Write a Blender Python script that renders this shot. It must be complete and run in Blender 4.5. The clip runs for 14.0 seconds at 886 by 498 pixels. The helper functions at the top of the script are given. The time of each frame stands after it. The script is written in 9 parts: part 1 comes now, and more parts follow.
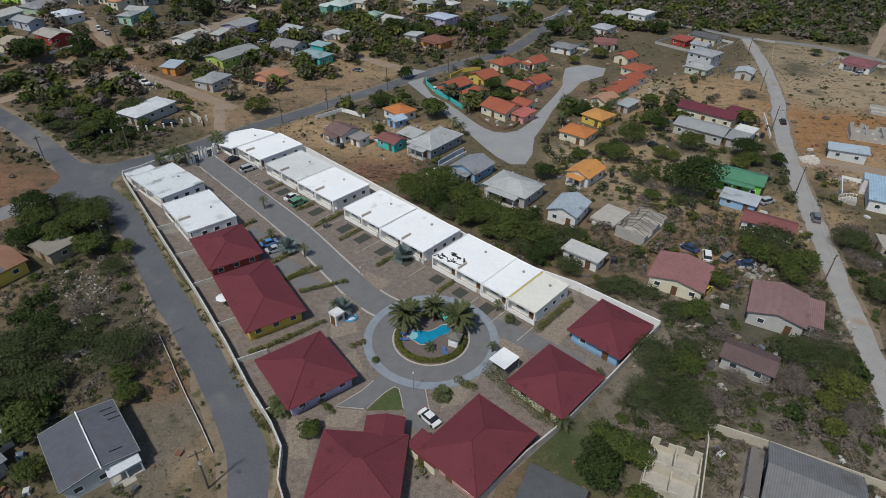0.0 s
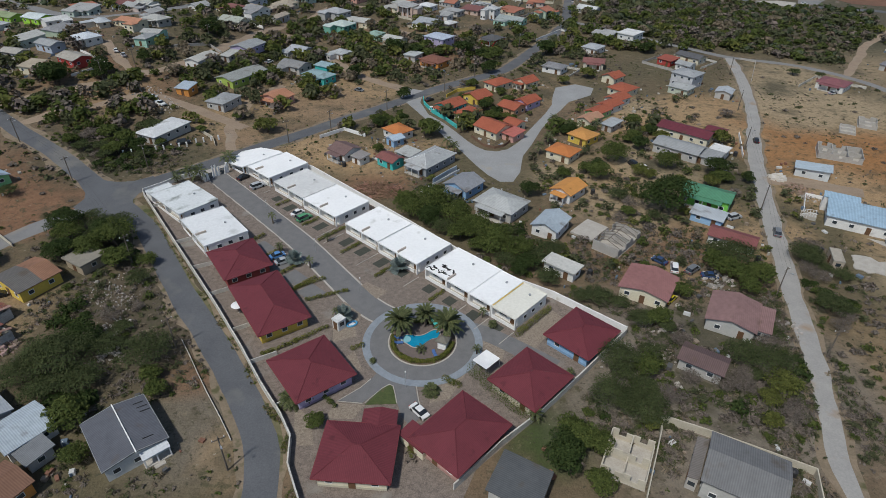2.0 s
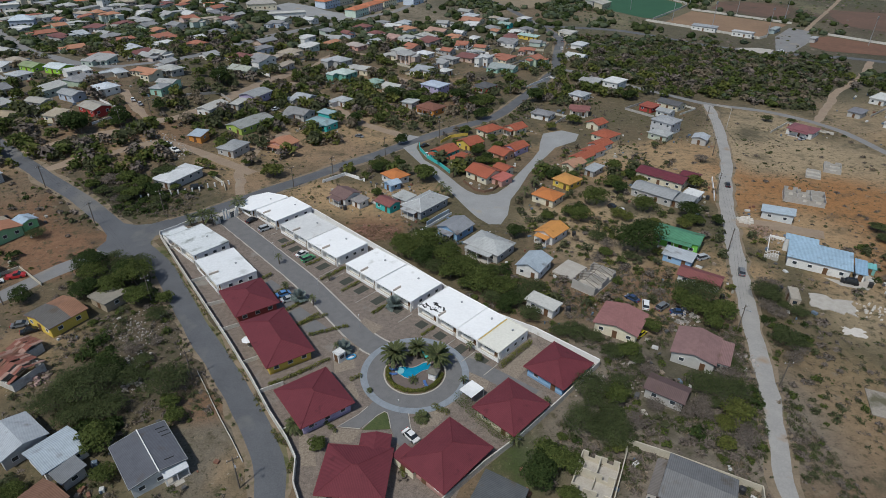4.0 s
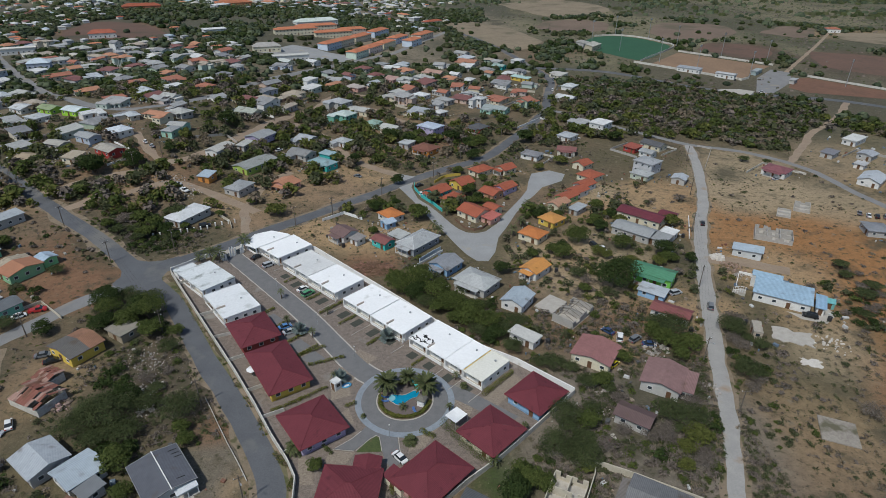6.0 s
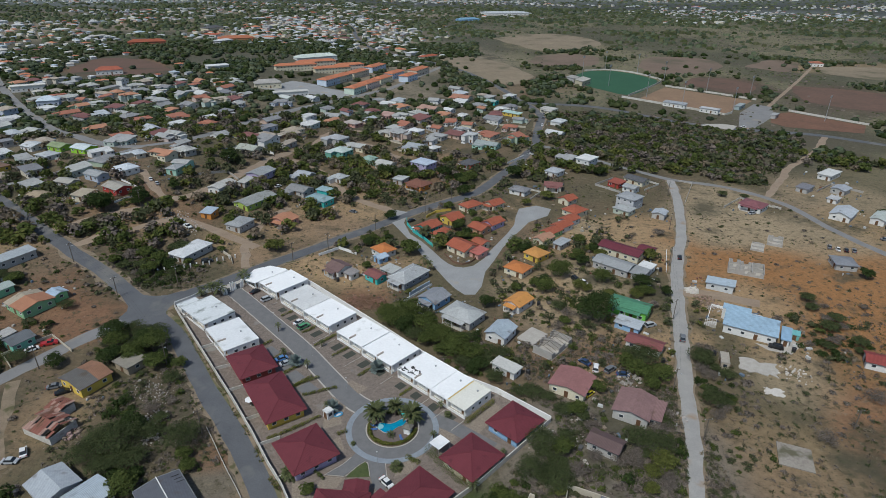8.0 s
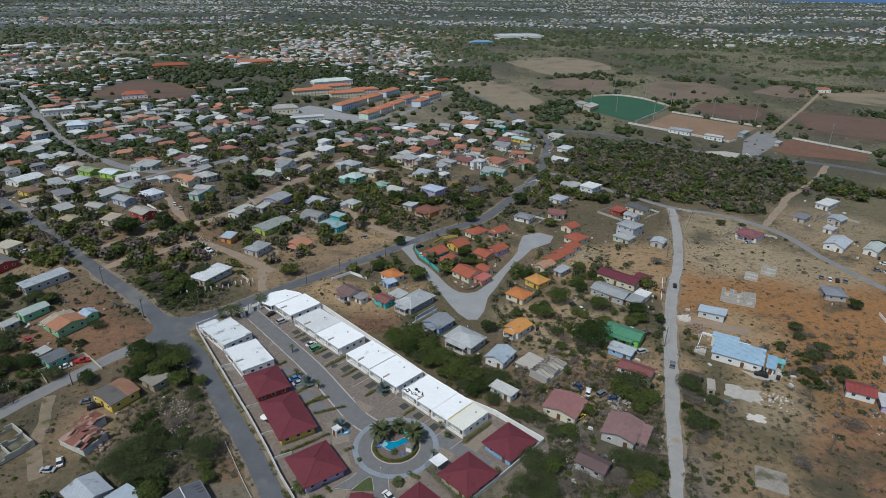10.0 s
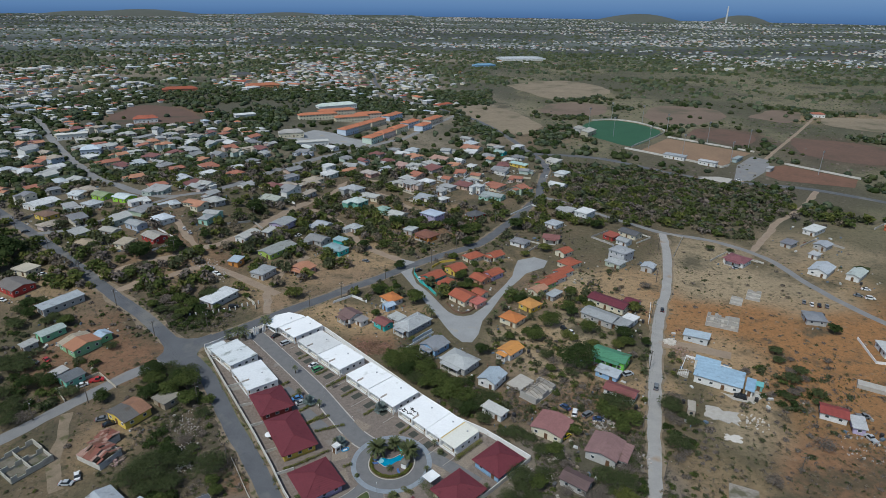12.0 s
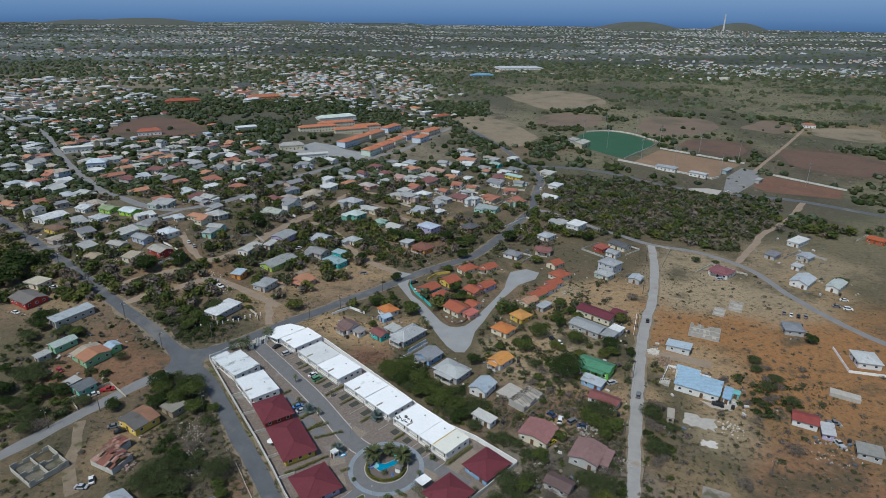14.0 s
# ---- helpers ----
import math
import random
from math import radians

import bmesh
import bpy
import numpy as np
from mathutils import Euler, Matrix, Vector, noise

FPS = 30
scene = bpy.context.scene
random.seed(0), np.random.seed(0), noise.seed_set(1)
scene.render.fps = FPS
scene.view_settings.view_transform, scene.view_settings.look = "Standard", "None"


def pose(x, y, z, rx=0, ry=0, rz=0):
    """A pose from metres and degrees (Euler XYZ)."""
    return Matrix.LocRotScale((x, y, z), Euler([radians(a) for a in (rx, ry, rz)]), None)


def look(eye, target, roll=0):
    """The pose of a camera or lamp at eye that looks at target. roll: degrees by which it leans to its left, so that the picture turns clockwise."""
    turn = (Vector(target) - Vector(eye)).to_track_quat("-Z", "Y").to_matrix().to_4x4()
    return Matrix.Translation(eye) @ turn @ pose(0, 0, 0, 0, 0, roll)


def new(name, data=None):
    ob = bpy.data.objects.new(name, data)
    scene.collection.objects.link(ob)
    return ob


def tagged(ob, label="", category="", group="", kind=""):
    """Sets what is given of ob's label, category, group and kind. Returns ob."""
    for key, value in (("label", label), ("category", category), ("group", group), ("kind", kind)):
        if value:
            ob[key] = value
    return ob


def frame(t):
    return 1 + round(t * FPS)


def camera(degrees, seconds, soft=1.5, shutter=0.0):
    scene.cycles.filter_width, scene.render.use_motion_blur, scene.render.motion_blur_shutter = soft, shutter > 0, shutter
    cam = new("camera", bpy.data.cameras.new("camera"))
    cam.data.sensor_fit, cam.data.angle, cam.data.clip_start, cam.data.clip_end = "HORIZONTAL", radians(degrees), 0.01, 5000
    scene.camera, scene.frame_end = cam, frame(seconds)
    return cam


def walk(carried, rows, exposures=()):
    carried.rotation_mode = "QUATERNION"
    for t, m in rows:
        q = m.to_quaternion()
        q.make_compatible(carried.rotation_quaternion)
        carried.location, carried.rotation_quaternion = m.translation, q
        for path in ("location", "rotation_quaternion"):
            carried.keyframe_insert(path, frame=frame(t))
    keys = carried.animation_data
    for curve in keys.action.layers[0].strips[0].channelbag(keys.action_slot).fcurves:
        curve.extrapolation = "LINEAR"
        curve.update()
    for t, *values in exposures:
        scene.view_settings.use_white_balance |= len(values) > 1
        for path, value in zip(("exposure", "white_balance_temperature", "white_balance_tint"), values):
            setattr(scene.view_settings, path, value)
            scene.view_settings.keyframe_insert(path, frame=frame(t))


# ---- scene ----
cam = camera(73.7, 14.0, soft=0.5)
PATH = [
    (0, (1.879, -89.929, 76.441), (1.974, -88.287, 75.304), 0.8),
    (0.5, (2.475, -92.516, 78.494), (2.568, -90.87, 77.362), 0.9),
    (1, (2.937, -94.989, 80.906), (3.028, -93.343, 79.774), 0.8),
    (1.5, (3.374, -97.821, 83.325), (3.462, -96.174, 82.195), 0.7),
    (2, (3.824, -100.504, 85.691), (3.911, -98.85, 84.569), 0.7),
    (2.5, (4.182, -103.325, 88.0), (4.271, -101.658, 86.899), 0.8),
    (3, (4.582, -106.086, 90.031), (4.671, -104.403, 88.955), 0.7),
    (5.3, (6.902, -118.925, 101.692), (6.994, -117.183, 100.714), 0.7),
    (5.5, (7.227, -120.122, 102.206), (7.319, -118.375, 101.237), 0.6),
    (6, (7.881, -122.727, 104.558), (7.972, -120.967, 103.613), 0.7),
    (6.5, (8.755, -125.178, 107.019), (8.847, -123.406, 106.097), 0.7),
    (7, (9.659, -127.446, 109.362), (9.753, -125.662, 108.462), 0.7),
    (7.5, (10.466, -129.929, 111.583), (10.561, -128.137, 110.699), 0.7),
    (8, (11.348, -132.417, 113.731), (11.442, -130.618, 112.861), 0.6),
    (10.5, (14.771, -145.734, 126.275), (14.812, -143.905, 125.467), 0.7),
    (11, (15.49, -148.253, 128.163), (15.527, -146.417, 127.37), 0.7),
    (11.5, (16.154, -150.838, 130.29), (16.191, -148.998, 129.509), 0.6),
    (12, (16.937, -153.398, 132.522), (16.974, -151.552, 131.754), 0.7),
    (12.5, (17.742, -155.881, 134.888), (17.778, -154.032, 134.127), 0.6),
    (13, (18.499, -158.425, 137.127), (18.535, -156.574, 136.372), 0.6),
    (13.5, (19.199, -160.986, 139.117), (19.235, -159.133, 138.365), 0.6),
    (14, (19.646, -163.463, 140.864), (19.682, -161.609, 140.114), 0.6),
]
walk(cam, [(t, look(e, g, r)) for t, e, g, r in PATH], [(0, -0.07, 6250, 8), (14, -0.02, 5900, 5)])

# ---------------------------------------------------------------- light
SUN_EL, SUN_AZ = radians(57), math.atan2(-0.62, -0.78)  # the sun stands in the south-west
sun_from = Vector((math.sin(SUN_AZ) * math.cos(SUN_EL), math.cos(SUN_AZ) * math.cos(SUN_EL), math.sin(SUN_EL)))
world = bpy.data.worlds.new("sky")
scene.world = world
world.use_nodes = True
wn = world.node_tree.nodes
sky = wn.new("ShaderNodeTexSky")
sky.sky_type, sky.sun_disc = "NISHITA", False
sky.sun_elevation, sky.sun_rotation = SUN_EL, SUN_AZ
world.node_tree.links.new(sky.outputs[0], wn["Background"].inputs[0])
wn["Background"].inputs[1].default_value = 0.085
sun = new("sun", bpy.data.lights.new("sun", "SUN"))
sun.data.energy, sun.data.angle, sun.data.color = 3.0, radians(4), (1.0, 0.95, 0.87)
sun.matrix_world = look(sun_from * 300, (0, 0, 0))


# ---------------------------------------------------------------- ground height
def step01(u):
    u = min(1.0, max(0.0, u))
    return u * u * (3 - 2 * u)


def H(x, y):
    """Height of the land: flat round the estate, rising to the west and towards the coast."""
    h = 9 * step01((-x - 30) / 120) * step01((y + 40) / 200)
    h += 6 * math.exp(-((x + 130) ** 2 + (y - 200) ** 2) / 3600) + 5 * step01((y - 250) / 250)
    return h + 30 * step01((math.hypot(x, y) - 1200) / 3700)


# ---------------------------------------------------------------- materials
MATS = {}


def mat(name, c1, c2=None, scale=1.0, rough=0.85, bump=0.25, fine=7.0, metal=0.0, shift=0.0, islands=0.0, ribs=None, spec=0.3, dirt=None, bdist=0.05):
    """A procedural surface: two colours mixed by noise at two scales in metres, fine relief, a shift of value from
    object to object or from island to island, ribs along an object axis, and stains."""
    if name in MATS:
        return MATS[name]
    c2 = c2 or tuple(0.72 * k for k in c1)
    m = bpy.data.materials.new(name)
    m.use_nodes = True
    nt = m.node_tree
    N, L = nt.nodes, nt.links
    b = N["Principled BSDF"]
    b.inputs["Roughness"].default_value, b.inputs["Metallic"].default_value = rough, metal
    b.inputs["Specular IOR Level"].default_value = spec
    geo = N.new("ShaderNodeNewGeometry")
    n1, n2 = N.new("ShaderNodeTexNoise"), N.new("ShaderNodeTexNoise")
    for n, s, d in ((n1, scale, 4), (n2, scale * fine, 5)):
        n.inputs["Scale"].default_value, n.inputs["Detail"].default_value, n.inputs["Roughness"].default_value = s, d, 0.6
        L.new(geo.outputs["Position"], n.inputs["Vector"])
    add = N.new("ShaderNodeMath")
    add.operation = "MULTIPLY_ADD"
    add.inputs[1].default_value = 0.5
    L.new(n2.outputs["Fac"], add.inputs[0])
    half = N.new("ShaderNodeMath")
    half.operation = "MULTIPLY"
    half.inputs[1].default_value = 0.5
    L.new(n1.outputs["Fac"], half.inputs[0])
    L.new(half.outputs[0], add.inputs[2])
    ramp = N.new("ShaderNodeMapRange")
    ramp.inputs["From Min"].default_value, ramp.inputs["From Max"].default_value = 0.36, 0.64
    L.new(add.outputs[0], ramp.inputs["Value"])
    mix = N.new("ShaderNodeMix")
    mix.data_type = "RGBA"
    mix.inputs["A"].default_value, mix.inputs["B"].default_value = (*c1, 1), (*c2, 1)
    L.new(ramp.outputs[0], mix.inputs["Factor"])
    col = mix.outputs["Result"]
    if dirt:
        n3, r3, d3 = N.new("ShaderNodeTexNoise"), N.new("ShaderNodeMapRange"), N.new("ShaderNodeMix")
        n3.inputs["Scale"].default_value, n3.inputs["Detail"].default_value = dirt[1], 6
        L.new(geo.outputs["Position"], n3.inputs["Vector"])
        r3.inputs["From Min"].default_value, r3.inputs["From Max"].default_value = dirt[2], dirt[2] + 0.12
        L.new(n3.outputs["Fac"], r3.inputs["Value"])
        d3.data_type = "RGBA"
        d3.inputs["B"].default_value = (*dirt[0], 1)
        L.new(r3.outputs[0], d3.inputs["Factor"])
        L.new(col, d3.inputs["A"])
        col = d3.outputs["Result"]
    height = n2.outputs["Fac"]
    if ribs:
        tc, wv = N.new("ShaderNodeTexCoord"), N.new("ShaderNodeTexWave")
        wv.bands_direction, wv.inputs["Scale"].default_value = ribs[0], 0.314 / ribs[1]
        L.new(tc.outputs["Object"], wv.inputs["Vector"])
        dk, dm = N.new("ShaderNodeMapRange"), N.new("ShaderNodeMix")
        dk.inputs["To Min"].default_value, dk.inputs["To Max"].default_value = ribs[2] if len(ribs) > 2 else 0.82, 1.05
        L.new(wv.outputs["Fac"], dk.inputs["Value"])
        dm.data_type, dm.blend_type = "RGBA", "MULTIPLY"
        dm.inputs["Factor"].default_value = 1
        L.new(col, dm.inputs["A"])
        L.new(dk.outputs[0], dm.inputs["B"])
        col = dm.outputs["Result"]
        height = wv.outputs["Fac"]
    if shift or islands:
        hs = N.new("ShaderNodeHueSaturation")
        src = N.new("ShaderNodeObjectInfo").outputs["Random"] if shift else geo.outputs["Random Per Island"]
        k = shift or islands
        mr, mh = N.new("ShaderNodeMapRange"), N.new("ShaderNodeMapRange")
        mr.inputs["To Min"].default_value, mr.inputs["To Max"].default_value = 1 - k, 1 + k
        mh.inputs["To Min"].default_value, mh.inputs["To Max"].default_value = 0.5 + 0.06 * k, 0.5 - 0.06 * k
        L.new(src, mr.inputs["Value"])
        L.new(src, mh.inputs["Value"])
        L.new(mr.outputs[0], hs.inputs["Value"])
        L.new(mh.outputs[0], hs.inputs["Hue"])
        L.new(col, hs.inputs["Color"])
        col = hs.outputs["Color"]
    L.new(col, b.inputs["Base Color"])
    if bump:
        bp = N.new("ShaderNodeBump")
        bp.inputs["Strength"].default_value, bp.inputs["Distance"].default_value = bump, bdist
        L.new(height, bp.inputs["Height"])
        L.new(bp.outputs[0], b.inputs["Normal"])
    MATS[name] = m
    return m


def paint(c):
    """House paint or plaster of the colour c, a little weathered."""
    key = "plaster %.2f %.2f %.2f" % c
    return mat(key, c, tuple(0.8 * k for k in c), 0.35, 0.9, 0.15, 9, dirt=(tuple(0.5 * k + 0.05 for k in c), 0.25, 0.62))


def sheet(c, axis="X", pitch=0.35, rust=0.6):
    """Painted or bare ribbed roof sheet."""
    key = "roof sheet %.2f %.2f %.2f %s" % (*c, axis)
    return mat(key, c, tuple(0.75 * k for k in c), 0.16, 0.75, 0.35, 6, ribs=(axis, pitch), dirt=((0.42 * c[0] + 0.05, 0.42 * c[1] + 0.035, 0.42 * c[2] + 0.02), 0.3, rust), spec=0.25)


def tile_roof(c, axis="X"):
    key = "roof tiles %.2f %.2f %.2f %s" % (*c, axis)
    return mat(key, c, tuple(0.8 * k for k in c), 0.3, 0.8, 0.5, 12, ribs=(axis, 0.3, 0.9), dirt=(tuple(0.6 * k for k in c), 0.5, 0.63))


ASPHALT = mat("asphalt", (0.132, 0.135, 0.142), (0.088, 0.091, 0.098), 0.12, 0.9, 0.2, 30, dirt=((0.165, 0.16, 0.15), 0.08, 0.55))
ASPHALT_OLD = mat("pale asphalt", (0.24, 0.235, 0.23), (0.18, 0.178, 0.175), 0.15, 0.92, 0.2, 25, dirt=((0.27, 0.24, 0.2), 0.1, 0.58))
LOOP_ASPHALT = mat("bleached asphalt", (0.33, 0.33, 0.325), (0.25, 0.25, 0.245), 0.12, 0.92, 0.2, 20, dirt=((0.33, 0.29, 0.23), 0.1, 0.6))
CONCRETE_ROAD = mat("concrete road", (0.36, 0.345, 0.32), (0.27, 0.26, 0.245), 0.2, 0.92, 0.25, 14, dirt=((0.3, 0.22, 0.15), 0.12, 0.6))
DIRT_ROAD = mat("dirt track", (0.32, 0.245, 0.175), (0.24, 0.18, 0.13), 0.25, 0.95, 0.4, 9, dirt=((0.3, 0.25, 0.19), 0.1, 0.58))
PAVERS = mat("brown pavers", (0.25, 0.205, 0.17), (0.12, 0.098, 0.083), 1.0, 0.9, 0.5, 4, dirt=((0.24, 0.225, 0.2), 0.15, 0.6))
PAVERS_GREY = mat("grey pavers", (0.185, 0.182, 0.18), (0.14, 0.138, 0.138), 0.5, 0.9, 0.25, 12)
KERB = mat("concrete kerb", (0.46, 0.43, 0.38), (0.35, 0.32, 0.28), 0.6, 0.9)
SIDEWALK_BLUE = mat("blue grey sidewalk", (0.27, 0.3, 0.33), (0.2, 0.225, 0.25), 0.4, 0.9)
GRID_PAD = mat("dark grass pavers", (0.07, 0.072, 0.06), (0.045, 0.05, 0.04), 2.0, 0.95, 0.6)
WHITE_WALL = mat("white rendered wall", (0.83, 0.82, 0.8), (0.72, 0.71, 0.68), 0.3, 0.9, 0.15, 8, dirt=((0.55, 0.52, 0.46), 0.35, 0.65))
OLD_WALL = mat("stained garden wall", (0.62, 0.6, 0.55), (0.43, 0.4, 0.35), 0.4, 0.92, 0.2, 8, dirt=((0.3, 0.27, 0.22), 0.3, 0.58))
WHITE_ROOF = mat("white roof coating", (0.88, 0.88, 0.87), (0.79, 0.79, 0.78), 0.12, 0.75, 0.1, 10, dirt=((0.58, 0.58, 0.55), 0.18, 0.63))
WORN_ROOF = mat("mould stained roof coating", (0.68, 0.7, 0.7), (0.55, 0.57, 0.57), 0.2, 0.8, 0.1, 8, dirt=((0.27, 0.29, 0.27), 0.22, 0.56))
BLOCKWORK = mat("bare concrete block", (0.42, 0.4, 0.37), (0.32, 0.3, 0.27), 0.5, 0.95, 0.4, 10)


def leafy(m, k=0.4):
    """Thin leaves: part of the light passes through them."""
    nt = m.node_tree
    N, L = nt.nodes, nt.links
    b, o = N["Principled BSDF"], N["Material Output"]
    tr, mx = N.new("ShaderNodeBsdfTranslucent"), N.new("ShaderNodeMixShader")
    L.new(b.inputs["Base Color"].links[0].from_socket, tr.inputs["Color"])
    mx.inputs["Fac"].default_value = k
    L.new(b.outputs[0], mx.inputs[1])
    L.new(tr.outputs[0], mx.inputs[2])
    L.new(mx.outputs[0], o.inputs["Surface"])
    return m


GLASS = mat("window glass", (0.03, 0.04, 0.05), (0.05, 0.06, 0.07), 0.5, 0.12, 0.0, 4, spec=0.6)
CAR_GLASS = mat("car glass", (0.02, 0.025, 0.03), (0.03, 0.035, 0.04), 0.5, 0.08, 0.0, 4, spec=0.6)
FRAME_WHITE = mat("white window frame", (0.75, 0.75, 0.74), (0.66, 0.66, 0.65), 1, 0.6, 0.05)
DOOR_BROWN = mat("brown door", (0.16, 0.085, 0.045), (0.11, 0.06, 0.03), 1.5, 0.7)
TIMBER = mat("grey weathered timber", (0.17, 0.14, 0.115), (0.1, 0.085, 0.07), 1.5, 0.9)
STEEL = mat("galvanised steel", (0.45, 0.46, 0.47), (0.36, 0.37, 0.38), 1.0, 0.5, 0.05, metal=0.6)
RUBBER = mat("black rubber", (0.02, 0.02, 0.02), (0.03, 0.03, 0.03), 2, 0.85)
CABLE = mat("black cable", (0.03, 0.03, 0.03), (0.04, 0.04, 0.04), 2, 0.7)
LAMP_RED = mat("red tail lamp", (0.35, 0.02, 0.02), (0.28, 0.02, 0.02), 2, 0.3)
LAMP_CLEAR = mat("clear head lamp", (0.7, 0.7, 0.68), (0.6, 0.6, 0.6), 2, 0.25)
WATER = mat("pool water", (0.012, 0.21, 0.36), (0.018, 0.27, 0.43), 0.6, 0.08, 0.15, 6, spec=0.5)
LEAF_DARK = leafy(mat("dark green leaves", (0.063, 0.092, 0.03), (0.038, 0.055, 0.018), 0.3, 0.7, 0.0, 16, spec=0.06, islands=0.28))
LEAF_MID = leafy(mat("green leaves", (0.12, 0.148, 0.043), (0.072, 0.092, 0.028), 0.3, 0.7, 0.0, 16, spec=0.06, islands=0.28))
LEAF_THORN = leafy(mat("thorn tree leaves", (0.103, 0.125, 0.053), (0.061, 0.075, 0.032), 0.3, 0.75, 0.0, 16, spec=0.05, islands=0.22))
LEAF_LIGHT = leafy(mat("yellow green leaves", (0.168, 0.184, 0.053), (0.101, 0.11, 0.032), 0.3, 0.7, 0.0, 16, spec=0.06, islands=0.28))
LEAF_GREY = leafy(mat("grey green leaves", (0.126, 0.138, 0.072), (0.076, 0.083, 0.043), 0.3, 0.75, 0.0, 16, spec=0.06, islands=0.28))
LEAF_DRY = mat("dry thorn twigs", (0.175, 0.148, 0.122), (0.1, 0.084, 0.07), 0.3, 0.9, 0.0, 16, spec=0.1, islands=0.4)
LEAF_STRAW = leafy(mat("straw grass", (0.27, 0.225, 0.155), (0.15, 0.125, 0.09), 0.3, 0.9, 0.0, 16, spec=0.05, islands=0.35))
LEAF_PALM = leafy(mat("palm fronds", (0.145, 0.165, 0.07), (0.085, 0.1, 0.044), 0.3, 0.55, 0.0, 12, spec=0.15, islands=0.4))
LEAF_HEDGE = leafy(mat("yellow green hedge leaves", (0.2, 0.205, 0.048), (0.1, 0.115, 0.03), 0.6, 0.65, 0.0, 10, spec=0.12, islands=0.4))
LEAF_SILVER = leafy(mat("silver blue fronds", (0.26, 0.31, 0.29), (0.16, 0.2, 0.19), 0.5, 0.6, 0.0, 8, spec=0.12, islands=0.3))
LEAF_FAR = mat("far foliage", (0.088, 0.108, 0.062), (0.055, 0.07, 0.042), 0.1, 0.8, 0.0, 6, spec=0.1, islands=0.45)
BARK = mat("brown grey bark", (0.15, 0.12, 0.09), (0.09, 0.07, 0.055), 2.0, 0.95, 0.5)
LAWN = mat("mown lawn", (0.085, 0.105, 0.036), (0.05, 0.068, 0.024), 0.5, 0.9, 0.5, 8, dirt=((0.13, 0.11, 0.06), 0.4, 0.58))
PITCH = mat("sports turf", (0.038, 0.105, 0.055), (0.03, 0.085, 0.045), 0.05, 0.9, 0.1, 10)
CLAY = mat("red brown infield", (0.27, 0.18, 0.11), (0.2, 0.13, 0.085), 0.05, 0.95, 0.1, 10)
RUBBLE = mat("pale rubble", (0.42, 0.39, 0.35), (0.28, 0.25, 0.22), 1.2, 0.95, 0.4, islands=0.35)
SPOIL = mat("white limestone spoil", (0.62, 0.58, 0.52), (0.48, 0.44, 0.39), 0.5, 0.95, 0.5)


# ---------------------------------------------------------------- mesh helpers
class Geo:
    """A small mesh builder: boxes, prisms, tubes and polygons joined into one mesh."""

    def __init__(self):
        self.v, self.f, self.m = [], [], []

    def poly(self, pts, mi=0):
        n = len(self.v)
        self.v += [tuple(p) for p in pts]
        self.f.append(tuple(range(n, n + len(pts))))
        self.m.append(mi)

    def box(self, x0, y0, z0, x1, y1, z1, mi=0):
        self.prism([(x0, y0), (x1, y0), (x1, y1), (x0, y1)], z0, z1, mi)

    def prism(self, pts, z0, z1, mi=0, top=1.0):
        n, k = len(self.v), len(pts)
        cx, cy = sum(p[0] for p in pts) / k, sum(p[1] for p in pts) / k
        self.v += [(p[0], p[1], z0) for p in pts] + [(cx + (p[0] - cx) * top, cy + (p[1] - cy) * top, z1) for p in pts]
        self.f.append(tuple(range(n + k - 1, n - 1, -1)))
        self.f.append(tuple(range(n + k, n + 2 * k)))
        for i in range(k):
            j = (i + 1) % k
            self.f.append((n + i, n + j, n + k + j, n + k + i))
        self.m += [mi] * (k + 2)

    def ring(self, x, y, r, k=10, squash=1.0):
        return [(x + r * math.cos(2 * math.pi * i / k), y + squash * r * math.sin(2 * math.pi * i / k)) for i in range(k)]

    def cyl(self, x, y, z0, z1, r, k=10, top=1.0, mi=0):
        self.prism(self.ring(x, y, r, k), z0, z1, mi, top)

    def tube(self, pts, radii, k=5, mi=0):
        n = len(self.v)
        for i, p in enumerate(pts):
            p = Vector(p)
            a, b = Vector(pts[max(0, i - 1)]), Vector(pts[min(len(pts) - 1, i + 1)])
            q = (b - a).to_track_quat("Z", "Y") if (b - a).length > 1e-6 else Vector((0, 0, 1)).to_track_quat("Z", "Y")
            r = radii[i] if isinstance(radii, (list, tuple)) else radii
            for j in range(k):
                w = q @ Vector((r * math.cos(2 * math.pi * j / k), r * math.sin(2 * math.pi * j / k), 0))
                self.v.append(tuple(p + w))
        for i in range(len(pts) - 1):
            for j in range(k):
                self.f.append((n + i * k + j, n + i * k + (j + 1) % k, n + (i + 1) * k + (j + 1) % k, n + (i + 1) * k + j))
                self.m.append(mi)
        self.f.append(tuple(range(n + k - 1, n - 1, -1)))
        e = n + (len(pts) - 1) * k
        self.f.append(tuple(range(e, e + k)))
        self.m += [mi, mi]

    def mesh(self, name, *mats, smooth=False):
        me = bpy.data.meshes.new(name)
        me.from_pydata(self.v, [], self.f)
        for m in mats:
            me.materials.append(m)
        if len(mats) > 1:
            me.polygons.foreach_set("material_index", self.m)
        if smooth:
            me.polygons.foreach_set("use_smooth", [True] * len(self.f))
        me.update()
        return me


